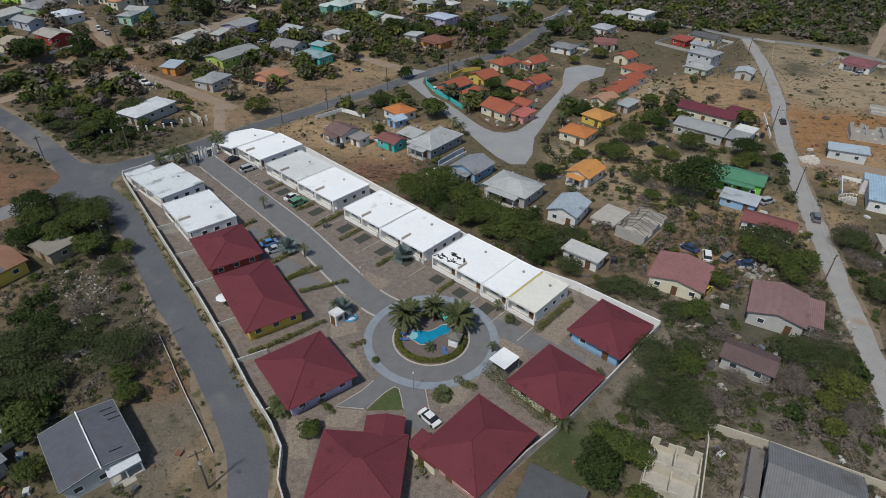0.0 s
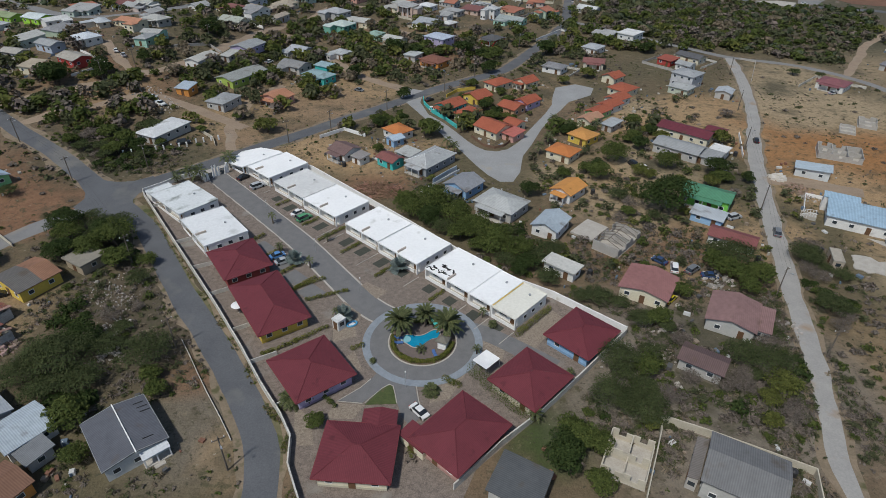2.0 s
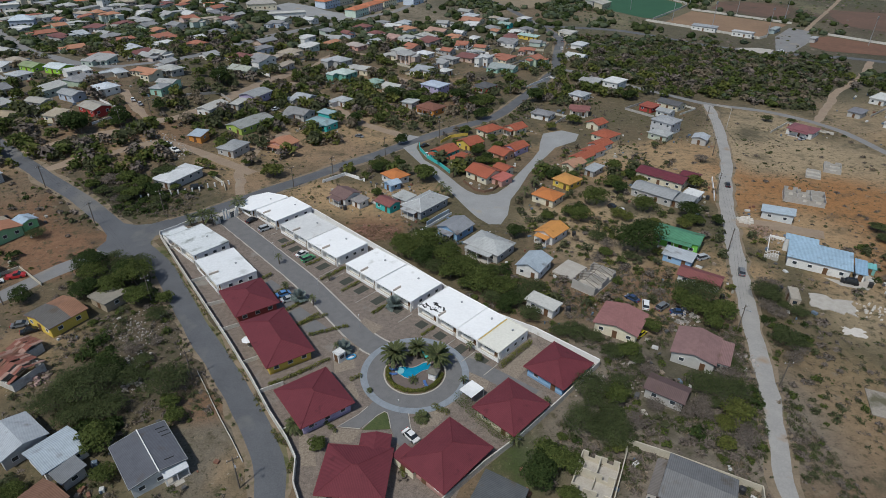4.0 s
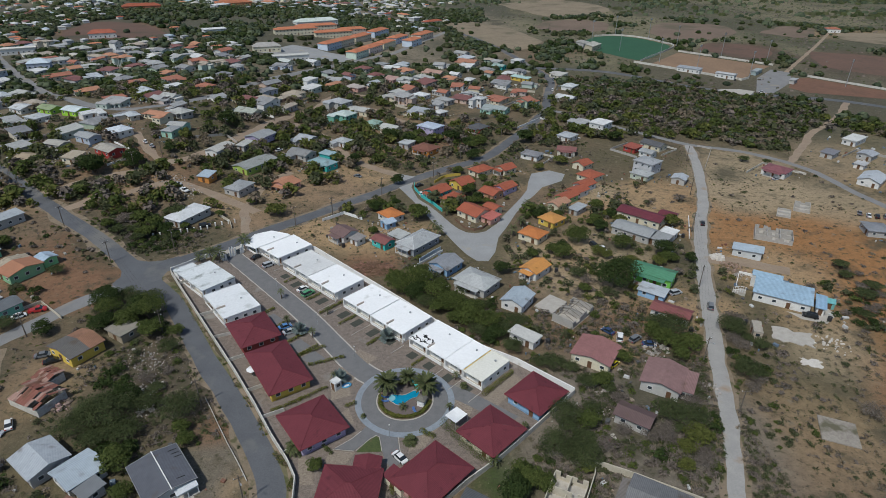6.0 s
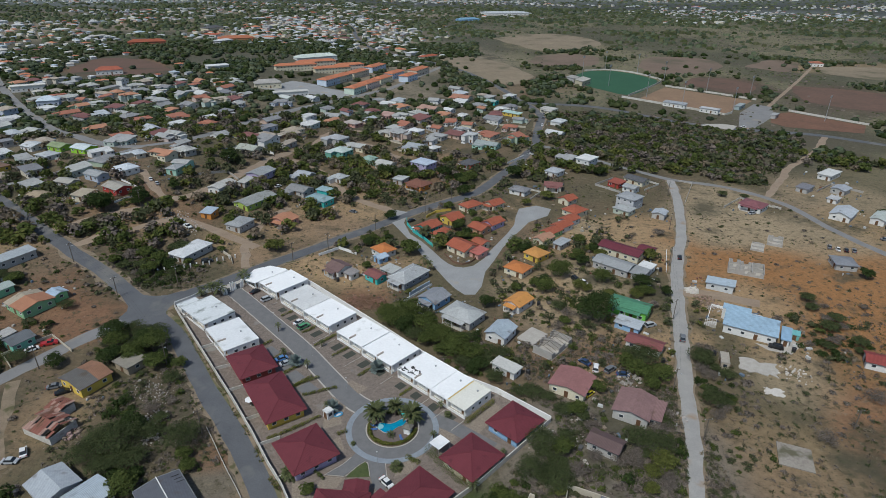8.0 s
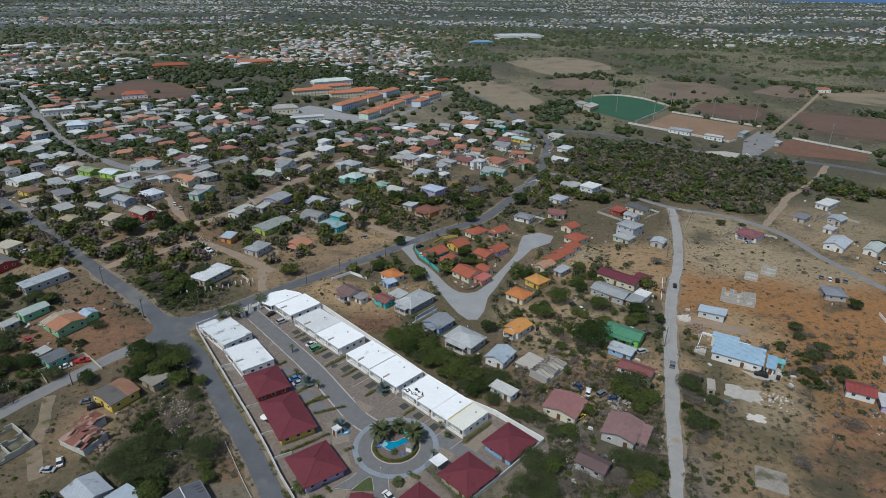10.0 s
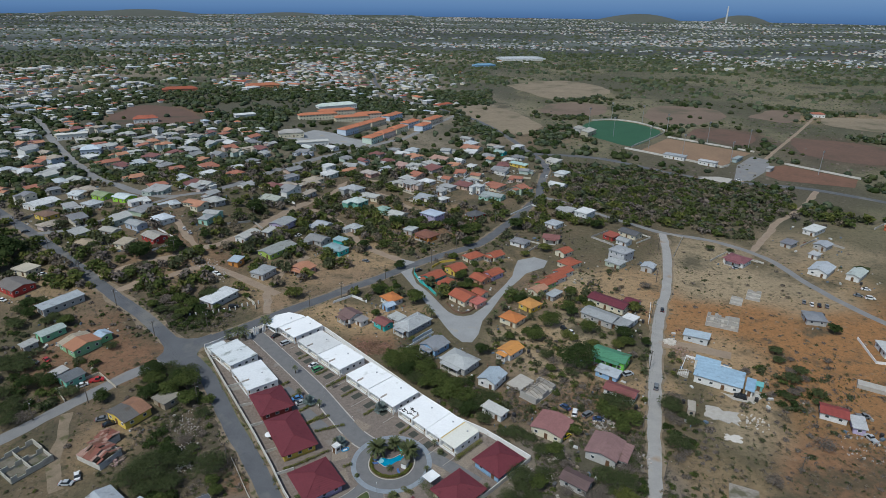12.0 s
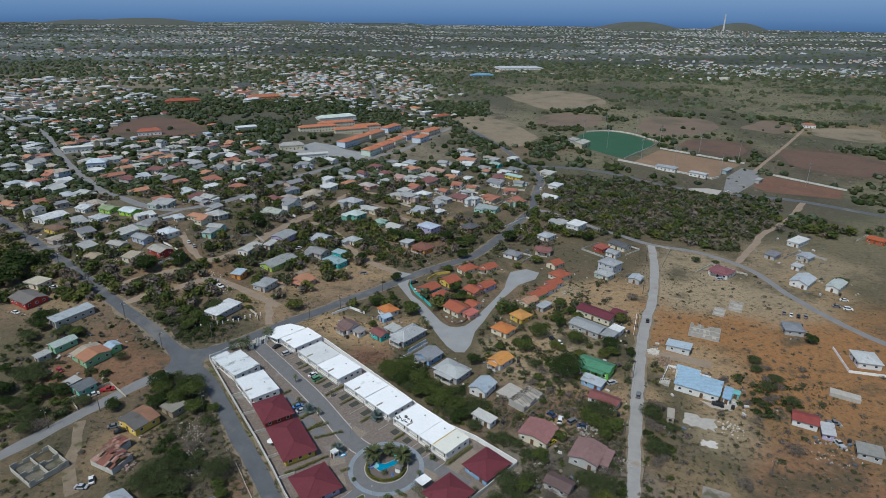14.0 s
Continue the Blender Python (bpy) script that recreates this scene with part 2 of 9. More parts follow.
def np_mesh(name, V, F, *mats, idx=None):
    """A mesh straight from arrays of points and of equal-sided faces."""
    me = bpy.data.meshes.new(name)
    V, F = np.asarray(V, dtype=np.float32), np.asarray(F, dtype=np.int32)
    k = F.shape[1]
    me.vertices.add(len(V))
    me.vertices.foreach_set("co", V.ravel())
    me.loops.add(F.size)
    me.loops.foreach_set("vertex_index", F.ravel())
    me.polygons.add(len(F))
    me.polygons.foreach_set("loop_start", np.arange(0, F.size, k, dtype=np.int32))
    for m in mats:
        me.materials.append(m)
    if idx is not None:
        me.polygons.foreach_set("material_index", np.asarray(idx, dtype=np.int32))
    me.update(calc_edges=True)
    return me


def part(name, me, parent, label="", m=None):
    ob = new(name, me)
    ob.parent = parent
    if m is not None:
        ob.matrix_basis = m
    if label:
        ob["label"] = label
    return ob


def thing(name, x, y, a=0.0, z=None, label="", category="", group="", kind="", scale=1.0):
    ob = new(name)
    ob.empty_display_size = 0.5
    if label and len(label.split()) < 4:
        label += " among village houses"
    ob.matrix_basis = pose(x, y, H(x, y) if z is None else z, 0, 0, a) @ Matrix.Scale(scale, 4)
    return tagged(ob, label, category, group, kind)


OCC = {}


def occupy(x, y, r):
    """Remembers that the ground is taken, so that no scrub grows there."""
    for i in range(int((x - r) // 8), int((x + r) // 8) + 1):
        for j in range(int((y - r) // 8), int((y + r) // 8) + 1):
            OCC.setdefault((i, j), []).append((x, y, r))


def is_free(x, y, r):
    return all((x - a) ** 2 + (y - b) ** 2 > (r + c) ** 2 for a, b, c in OCC.get((int(x // 8), int(y // 8)), ()))


def occupy_rect(x, y, w, d, a):
    ca, sa = math.cos(radians(a)), math.sin(radians(a))
    s = min(w, d)
    n, k = max(1, round(w / s * 1.5)), max(1, round(d / s * 1.5))
    for i in range(n):
        for j in range(k):
            u, v = (i + 0.5) / n * w - w / 2, (j + 0.5) / k * d - d / 2
            occupy(x + u * ca - v * sa, y + u * sa + v * ca, 0.62 * max(w / n, d / k))


def smooth_line(pts, step=2.5):
    """Points along a rounded line through pts."""
    P = [Vector((*p, 0)) for p in pts]
    P = [2 * P[0] - P[1]] + P + [2 * P[-1] - P[-2]]
    out = []
    for i in range(1, len(P) - 2):
        n = max(2, int((P[i + 1] - P[i]).length / step))
        for j in range(n):
            t = j / n
            a, b, c, d = P[i - 1], P[i], P[i + 1], P[i + 2]
            q = 0.5 * (2 * b + (c - a) * t + (2 * a - 5 * b + 4 * c - d) * t * t + (3 * b - a - 3 * c + d) * t ** 3)
            out.append((q.x, q.y))
    out.append(tuple(pts[-1]))
    return out


def ribbon(name, pts, width, m, lift=0.07, ragged=0.0, label="", kind="structure", category="road", keep=True):
    """A road, track or path that lies on the land along a line."""
    line = smooth_line(pts)
    g, rows = Geo(), []
    for i, (x, y) in enumerate(line):
        a, b = line[max(0, i - 1)], line[min(len(line) - 1, i + 1)]
        d = Vector((b[0] - a[0], b[1] - a[1])).normalized()
        w = width(i / len(line)) if callable(width) else width
        row = []
        for s in (-1, -0.5, 0, 0.5, 1):
            k = s * w / 2 + (ragged * s * noise.noise((x * 0.13, y * 0.13, s * 9)) if abs(s) == 1 else 0)
            px, py = x - d.y * k, y + d.x * k
            row.append((px, py, H(px, py) + lift - (0.03 if abs(s) == 1 else 0)))
        rows.append(row)
        if keep:
            occupy(x, y, w / 2 + 0.3)
    n = len(rows)
    g.v = [p for r in rows for p in r]
    g.f = [(i * 5 + j, i * 5 + j + 5, i * 5 + j + 6, i * 5 + j + 1) for i in range(n - 1) for j in range(4)]
    g.f = [tuple(reversed(f)) for f in g.f]
    return tagged(new(name, g.mesh(name, m, smooth=True)), label, category, "", kind)


def clip_cell(poly, x0, y0, x1, y1):
    for ax, lim, sgn in ((0, x0, 1), (0, x1, -1), (1, y0, 1), (1, y1, -1)):
        out = []
        for i, p in enumerate(poly):
            q = poly[(i + 1) % len(poly)]
            ip, iq = sgn * (p[ax] - lim) >= 0, sgn * (q[ax] - lim) >= 0
            if ip:
                out.append(p)
            if ip != iq:
                t = (lim - p[ax]) / (q[ax] - p[ax])
                out.append((p[0] + t * (q[0] - p[0]), p[1] + t * (q[1] - p[1])))
        poly = out
        if not poly:
            break
    return poly


def drape(name, poly, m, lift=0.04, step=5.0, label="", category="pavement", kind="structure", parent=None):
    """A flat sheet with the outline poly, laid on the land."""
    g = Geo()
    xs, ys = [p[0] for p in poly], [p[1] for p in poly]
    for i in range(int(min(xs) // step), int(max(xs) // step) + 1):
        for j in range(int(min(ys) // step), int(max(ys) // step) + 1):
            c = clip_cell(poly, i * step, j * step, (i + 1) * step, (j + 1) * step)
            if len(c) > 2:
                area = sum(c[k][0] * c[(k + 1) % len(c)][1] - c[(k + 1) % len(c)][0] * c[k][1] for k in range(len(c)))
                if area < 0:
                    c = c[::-1]
                if abs(area) > 1e-4:
                    g.poly([(x, y, H(x, y) + lift) for x, y in c])
    ob = new(name, g.mesh(name, m))
    if parent:
        ob.parent = parent
        return ob
    return tagged(ob, label, category, "", kind)


def rot_rect(x, y, w, d, a):
    ca, sa = math.cos(radians(a)), math.sin(radians(a))
    return [(x + u * ca - v * sa, y + u * sa + v * ca) for u, v in ((-w / 2, -d / 2), (w / 2, -d / 2), (w / 2, d / 2), (-w / 2, d / 2))]


def wall_line(name, pts, h, t, m, label, category="wall", parent=None, cap=0.0):
    """A free-standing wall that follows the land along straight stretches, with mitred corners."""
    P = []
    for i in range(len(pts) - 1):
        n = max(1, int(math.dist(pts[i], pts[i + 1]) / 4))
        P += [(pts[i][0] + (pts[i + 1][0] - pts[i][0]) * j / n, pts[i][1] + (pts[i + 1][1] - pts[i][1]) * j / n) for j in range(n)]
    P.append(pts[-1])
    g = Geo()
    for i, (x, y) in enumerate(P):
        a, b = P[max(0, i - 1)], P[min(len(P) - 1, i + 1)]
        d = Vector((b[0] - a[0], b[1] - a[1])).normalized()
        z = H(x, y)
        for s, hh in ((-1, -0.3), (1, -0.3), (1, h), (-1, h)):
            g.v.append((x - d.y * s * t / 2, y + d.x * s * t / 2, z + hh))
        occupy(x, y, 0.6)
    for i in range(len(P) - 1):
        for j in range(4):
            k = (j + 1) % 4
            g.f.append((i * 4 + j, i * 4 + k, i * 4 + 4 + k, i * 4 + 4 + j))
    e = (len(P) - 1) * 4
    g.f += [(3, 2, 1, 0), (e, e + 1, e + 2, e + 3)]
    me = g.mesh(name, m)
    return part(name, me, parent) if parent else tagged(new(name, me), label, category, "", "structure")


# ---------------------------------------------------------------- the land
BROWN, OLIVE, ORANGE, ASH = (0.212, 0.15, 0.094), (0.145, 0.12, 0.068), (0.38, 0.19, 0.074), (0.23, 0.2, 0.16)
DARKSCRUB, REDEARTH, SAND, KHAKI, TAN = (0.095, 0.09, 0.054), (0.26, 0.142, 0.08), (0.43, 0.295, 0.162), (0.2, 0.178, 0.105), (0.41, 0.318, 0.198)
SOIL = []


def soil(x, y, r, c, s=0.9):
    """A stretch of ground of another kind of earth."""
    SOIL.append((x, y, r, c, s))


soil(142, 96, 38, ORANGE), soil(187, 74, 40, ORANGE, 0.7), soil(150, 51, 30, ORANGE, 0.8), soil(185, 31, 30, ORANGE, 0.85)
soil(154, -2, 28, ORANGE, 0.6), soil(128, 56, 26, SAND), soil(118, 92, 14, SAND, 0.9), soil(128, 22, 16, SAND, 0.7), soil(125, 8, 18, TAN, 0.7), soil(108, -20, 18, SAND, 0.4), soil(240, 80, 40, ORANGE, 0.6)
soil(145, -18, 24, (0.3, 0.16, 0.085), 0.8), soil(176, 48, 20, ORANGE, 0.8), soil(204, 78, 26, ORANGE, 0.8), soil(126, 76, 16, ORANGE, 0.7), soil(107, 31, 9, SAND, 0.8), soil(165, 132, 32, TAN, 0.95), soil(205, 112, 30, TAN, 0.8), soil(180, 165, 25, TAN, 0.8), soil(245, 160, 35, TAN, 0.6), soil(230, 120, 25, SAND, 0.6)
soil(-8, 64, 13, REDEARTH), soil(-20, 82, 17, SAND, 1.0), soil(-4, 80, 16, SAND, 0.95), soil(-32, 88, 12, SAND, 1.0), soil(12, 88, 10, SAND, 0.6), soil(-30, 150, 26, SAND, 0.7), soil(-48, 128, 18, SAND, 0.6)
soil(-30, 131, 20, (0.33, 0.225, 0.135), 0.95), soil(-12, 148, 14, SAND, 0.8), soil(-56, 96, 12, (0.33, 0.225, 0.135), 0.9), soil(-70, 112, 15, SAND, 0.7), soil(-66, 136, 14, SAND, 0.5), soil(-95, 135, 20, REDEARTH, 0.5), soil(-125, 140, 22, REDEARTH, 0.5), soil(-115, 125, 20, SAND, 0.4)
soil(-38, -30, 14, ASH, 0.6), soil(-40, -16, 8, REDEARTH, 0.7), soil(-28, -34, 7, SAND, 0.6), soil(-118, 48, 26, REDEARTH, 0.75), soil(-100, 44, 14, REDEARTH, 0.7)
soil(-100, 8, 20, BROWN), soil(-85, 2, 16, SAND, 0.5), soil(-112, 70, 12, REDEARTH, 0.7), soil(-165, 105, 22, SAND, 0.5), soil(-60, -5, 20, DARKSCRUB, 0.5)
soil(46, -28, 24, OLIVE, 0.6), soil(26.3, -34, 6.5, (0.07, 0.095, 0.03), 1.0), soil(52, -18, 22, (0.24, 0.205, 0.165), 0.85), soil(75, -20, 18, (0.23, 0.2, 0.16), 0.85), soil(56, -38, 14, (0.26, 0.22, 0.175), 0.8), soil(-60, 0, 26, (0.12, 0.095, 0.065), 0.7), soil(60, 18, 10, REDEARTH, 0.5), soil(66, 12, 8, SAND, 0.6), soil(90, 30, 14, SAND, 0.8), soil(62, 66, 18, SAND, 0.9), soil(105, 118, 22, SAND, 0.95), soil(85, 72, 20, TAN, 0.9), soil(66, 48, 16, TAN, 0.7), soil(50, 66, 12, TAN, 0.8), soil(84, 108, 16, SAND, 0.8), soil(92, 128, 12, TAN, 0.8)
soil(120, 128, 16, SAND, 0.5), soil(96, 40, 8, SAND, 0.5), soil(78, 26, 10, REDEARTH, 0.5), soil(60, 148, 20, SAND, 0.5), soil(20, 200, 20, REDEARTH, 0.6), soil(-10, 190, 25, SAND, 0.5)
soil(190, 260, 55, (0.13, 0.12, 0.075)), soil(240, 250, 50, (0.13, 0.12, 0.075)), soil(150, 250, 40, (0.13, 0.12, 0.075)), soil(-95, 78, 18, DARKSCRUB, 0.7), soil(-30, 235, 25, SAND, 0.4), soil(20, 250, 25, SAND, 0.4)
soil(-290, 520, 55, REDEARTH), soil(120, 470, 60, BROWN), soil(420, 400, 70, (0.13, 0.085, 0.06))
soil(230, 790, 70, (0.33, 0.27, 0.15)), soil(470, 570, 40, SAND, 0.7), soil(560, 560, 60, SAND, 0.5), soil(340, 470, 40, (0.15, 0.085, 0.06)), soil(300, 380, 120, (0.12, 0.1, 0.07), 0.6)


def soil_colour(x, y):
    n = noise.noise((x * 0.018, y * 0.018, 0.5)) + 0.5 * noise.noise((x * 0.07, y * 0.07, 4.5))
    d = math.hypot(x, y)
    k = step01(0.5 + n * 0.9)
    c = [BROWN[i] * (1 - k) + OLIVE[i] * k for i in range(3)]
    if d > 250:
        f = step01((d - 250) / 200)
        right = step01((x - 0.1 * y - 20) / 80)
        m = step01(0.5 + 1.6 * noise.noise((x * 0.006, y * 0.006, 7.5)) + 0.8 * n)
        far = [0.115 * (1 - m) + 0.29 * m, 0.108 * (1 - m) + 0.24 * m, 0.072 * (1 - m) + 0.17 * m]
        # beyond 1300 m the soil turns blue-grey, distance haze put into its colour
        q = step01((d - 1300) / 400)
        t = [(far[i] * (1 - right) + (DARKSCRUB[i] * 1.2 * (1 - m) + KHAKI[i] * 1.15 * m) * right) * (1 - q) + (0.075 + 0.12 * step01(0.4 + 1.6 * noise.noise((x * 0.0012, y * 0.004, 9.5)))) * (0.92, 1.03, 0.95)[i] * q for i in range(3)]
        c = [c[i] * (1 - f) + t[i] * f for i in range(3)]
    for a, b, r, e, s in SOIL:
        q = math.hypot(x - a, y - b) / r
        if q < 1.5:
            w = s * (1 - step01((q + 0.45 * n - 0.55) / 0.7))
            c = [c[i] * (1 - w) + e[i] * w for i in range(3)]
    return c


def axis_points(lo, hi, a, b, step, grow=1.13):
    mid = list(np.arange(a, b + 0.1, step))
    out, s, p = [], step, mid[-1]
    while p < hi:
        s *= grow
        p += s
        out.append(p)
    pre, s, p = [], step, mid[0]
    while p > lo:
        s *= grow
        p -= s
        pre.append(p)
    return pre[::-1] + mid + out


def build_ground():
    xs, ys = axis_points(-5200, 5200, -260, 320, 4), axis_points(-900, 5300, -100, 420, 4)
    V = [(x, y, H(x, y)) for y in ys for x in xs]
    n = len(xs)
    F = [(j * n + i, j * n + i + 1, (j + 1) * n + i + 1, (j + 1) * n + i) for j in range(len(ys) - 1) for i in range(n - 1)]
    m = mat("dry earth", (1.12, 1.12, 1.12), (0.68, 0.68, 0.68), 0.5, 0.95, 0.8, 5, bdist=0.2)
    nt = m.node_tree
    N, L = nt.nodes, nt.links
    b = N["Principled BSDF"]
    base = b.inputs["Base Color"].links[0].from_socket
    at = N.new("ShaderNodeAttribute")
    at.attribute_name = "soil"
    geo = N.new("ShaderNodeNewGeometry")

    def spots(scale, lo, colour, src, width=0.08, detail=6):
        nz, mr, mx = N.new("ShaderNodeTexNoise"), N.new("ShaderNodeMapRange"), N.new("ShaderNodeMix")
        nz.inputs["Scale"].default_value, nz.inputs["Detail"].default_value, nz.inputs["Roughness"].default_value = scale, detail, 0.65
        L.new(geo.outputs["Position"], nz.inputs["Vector"])
        mr.inputs["From Min"].default_value, mr.inputs["From Max"].default_value = lo, lo + width
        mr.inputs["To Max"].default_value = 0.8
        L.new(nz.outputs["Fac"], mr.inputs["Value"])
        mx.data_type = "RGBA"
        L.new(mr.outputs[0], mx.inputs["Factor"])
        L.new(src, mx.inputs["A"])
        mx.inputs["B"].default_value = (*colour, 1)
        return mx.outputs["Result"]

    col = spots(0.09, 0.55, (0.1, 0.085, 0.053), at.outputs["Color"], 0.14)
    col = spots(0.022, 0.54, (0.075, 0.068, 0.042), col, 0.1)
    col = spots(0.22, 0.6, (0.22, 0.18, 0.125), col, 0.1)
    col = spots(0.33, 0.56, (0.075, 0.07, 0.036), col, 0.08)
    col = spots(0.9, 0.57, (0.06, 0.058, 0.035), col, 0.08)
    col = spots(1.3, 0.66, (0.4, 0.36, 0.3), col, 0.05)
    mul = N.new("ShaderNodeMix")
    mul.data_type, mul.blend_type = "RGBA", "MULTIPLY"
    mul.inputs["Factor"].default_value = 1
    L.new(col, mul.inputs["A"])
    L.new(base, mul.inputs["B"])
    L.new(mul.outputs["Result"], b.inputs["Base Color"])
    me = np_mesh("ground", V, F, m)
    attr = me.attributes.new("soil", "FLOAT_COLOR", "POINT")
    cols = np.ones((len(V), 4), dtype=np.float32)
    for i, p in enumerate(V):
        cols[i, :3] = [0.84 * k for k in soil_colour(p[0], p[1])]
    attr.data.foreach_set("color", cols.ravel())
    me.polygons.foreach_set("use_smooth", [True] * len(F))
    tagged(new("ground", me), "dry brown earth with scattered scrub and stones", "ground", "", "structure")


build_ground()

# self-lit backdrop wall beyond the coast: sea, haze and sky painted by height
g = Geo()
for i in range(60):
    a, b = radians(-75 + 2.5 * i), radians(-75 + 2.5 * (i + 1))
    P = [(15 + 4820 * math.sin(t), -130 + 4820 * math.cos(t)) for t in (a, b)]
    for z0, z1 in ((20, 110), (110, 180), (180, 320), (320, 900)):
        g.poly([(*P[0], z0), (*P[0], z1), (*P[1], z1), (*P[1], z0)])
backdrop_glow = bpy.data.materials.new("glowing sea and haze gradient")
backdrop_glow.use_nodes = True
hn, hl = backdrop_glow.node_tree.nodes, backdrop_glow.node_tree.links
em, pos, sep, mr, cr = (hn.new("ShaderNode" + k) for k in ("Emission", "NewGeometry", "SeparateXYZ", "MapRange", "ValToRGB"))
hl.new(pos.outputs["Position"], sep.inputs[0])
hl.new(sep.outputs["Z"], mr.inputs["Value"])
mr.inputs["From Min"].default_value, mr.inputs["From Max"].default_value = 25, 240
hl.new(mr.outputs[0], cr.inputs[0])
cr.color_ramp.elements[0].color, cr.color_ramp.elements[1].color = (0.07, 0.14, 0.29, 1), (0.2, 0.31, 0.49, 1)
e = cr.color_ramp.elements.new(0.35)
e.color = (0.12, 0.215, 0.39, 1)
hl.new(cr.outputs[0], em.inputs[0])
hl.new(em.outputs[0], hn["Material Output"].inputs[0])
tagged(new("backdrop", g.mesh("backdrop", backdrop_glow)), "glowing backdrop painted as blue sea fading into hazy sky", "backdrop", "", "structure")

# ---------------------------------------------------------------- roads
MAIN = [(-30, -130), (-23.5, -80), (-22, -48), (-22.4, -39.6), (-24.2, -32.4), (-28.5, -24), (-34.4, -14.4), (-41, -4.6), (-46.8, 3.8), (-53.4, 13.6), (-61.2, 26), (-70.5, 39.5), (-83.5, 52.3), (-108.6, 76), (-136.3, 98), (-209.1, 161.9), (-267.8, 212.5), (-340, 275)]
CONN = [(-84.5, 51.5), (-79.5, 57.2), (-74.3, 62.9), (-68.5, 68.4), (-62.6, 74.4), (-57.4, 79.6), (-52.2, 85.6), (-45.2, 92.9), (-35.3, 102.2), (-24.6, 113), (-13, 122.9), (-0.5, 135), (13.5, 148.2), (28, 159.8), (43, 171), (53.3, 185.5), (64.2, 204.6), (76, 225.4), (87, 248), (96.4, 266.8), (101, 290), (108.5, 318), (115, 342), (115, 367), (109, 394), (93.4, 464), (69.7, 546), (45, 597), (17, 643), (-14, 688), (-44, 736), (-75, 850), (-95, 1000)]
RIGHT = [(45, -128), (62, -80), (72, -52), (76, -38), (82.9, -21.4), (89.6, -1.5), (96, 16.8), (110, 55.2), (122, 84.8), (139, 121.6), (152.4, 158.5), (157, 174), (162.5, 193)]
VERGE = mat("sandy road verge", (0.26, 0.2, 0.14), (0.17, 0.135, 0.09), 0.35, 0.95, 0.4, 8, dirt=((0.1, 0.095, 0.045), 0.3, 0.55))
GRASSY = mat("grassy verge", (0.165, 0.145, 0.085), (0.12, 0.11, 0.055), 0.5, 0.95, 0.6, 6, dirt=((0.075, 0.085, 0.03), 0.35, 0.5))
for k, (line, w) in enumerate(((MAIN, 8.8), (CONN, 8.6), (RIGHT, 6.2))):
    ribbon("road_verge", line, w, VERGE, 0.045, 1.8, "sandy verge beside road", category="verge", keep=False)
drape("road", [(-104.5, 67.6), (-96.9, 61.2), (-91.6, 54.4), (-90.6, 51.2), (-91.6, 46.6), (-86.2, 42.8), (-82.8, 42.3), (-78.4, 41.1), (-75.9, 39.3), (-72.5, 36.2), (-67.4, 38.9), (-72.6, 44), (-75.9, 47.9), (-77.3, 51.4), (-77, 55.2), (-73, 60.8), (-76.5, 65.8), (-80.8, 62.4), (-85.3, 61.3), (-89.5, 62.1), (-94.1, 65.4), (-99.9, 70.7)], ASPHALT, 0.115, 4, "wide worn asphalt road junction", "road")
ribbon("road", MAIN, 5.8, ASPHALT, 0.09, 0.3, "worn grey asphalt road with sandy edges")
ribbon("road", CONN, 6.0, ASPHALT, 0.1, 0.3, "grey asphalt road winding through the village")
ribbon("road", [(-84.5, 49), (-89, 44.6), (-94.3, 38.8), (-101.2, 30.2), (-107, 21.8), (-112.8, 14), (-118, 6.3), (-123, -0.5), (-135, -16), (-153, -40)], 5.4, ASPHALT_OLD, 0.08, 0.6, "narrow pale side road with crumbling edges")
APRON = [(3, 126.2), (7.3, 115.7), (11.8, 104), (14.3, 96.6), (19, 86.1), (23.2, 74.8), (26.5, 67.2), (29.9, 62.4), (34, 62.3), (37.2, 68.8), (39.9, 80.6), (44.6, 90.1), (50.4, 103.4), (55.4, 112.9), (61.7, 122.5), (67.1, 131.6), (78, 139.3), (81.6, 148.3), (74.8, 153.5), (65.1, 149.2), (61.6, 138.2), (59.4, 128.6), (54.6, 118.5), (48.2, 107.1), (43.9, 99.5), (40.8, 92.9), (35.5, 86.2), (31.4, 84.6), (27.9, 85.5), (25, 88.6), (22.4, 93.2), (18.4, 102.4), (14.1, 111.3), (9.1, 119.1), (6.1, 132.3), (8, 146), (0, 150), (-2, 138)]
drape("road", APRON, LOOP_ASPHALT, 0.085, 4, "wide bleached asphalt loop road between bungalows", "road")
for i in range(0, 80, 2):
    for j in range(64, 160, 2):
        if len(clip_cell(APRON, i, j, i + 2, j + 2)) > 2:
            occupy(i + 1, j + 1, 2.6)
ribbon("road", RIGHT, lambda f: 3.4 + 1.2 * step01((f - 0.22) / 0.25), CONCRETE_ROAD, 0.08, 0.8, "pale concrete lane with broken edges")
for x, y in ((104, 255), (110, 248), (116, 240), (122, 233), (128, 224), (134, 217), (140, 210), (147, 203), (154, 195)):
    occupy(x, y, 4)
ribbon("road", [(97, 267), (110.5, 256.5), (120.5, 243.5), (132.4, 227), (144.1, 213.3), (152.4, 203.9), (163, 193), (190, 178), (207.8, 152), (212.4, 118.6), (219.2, 90.7), (228.8, 69.5), (250, 35)], 4.4, ASPHALT_OLD, 0.09, 0.5, "narrow grey road along the scrub")
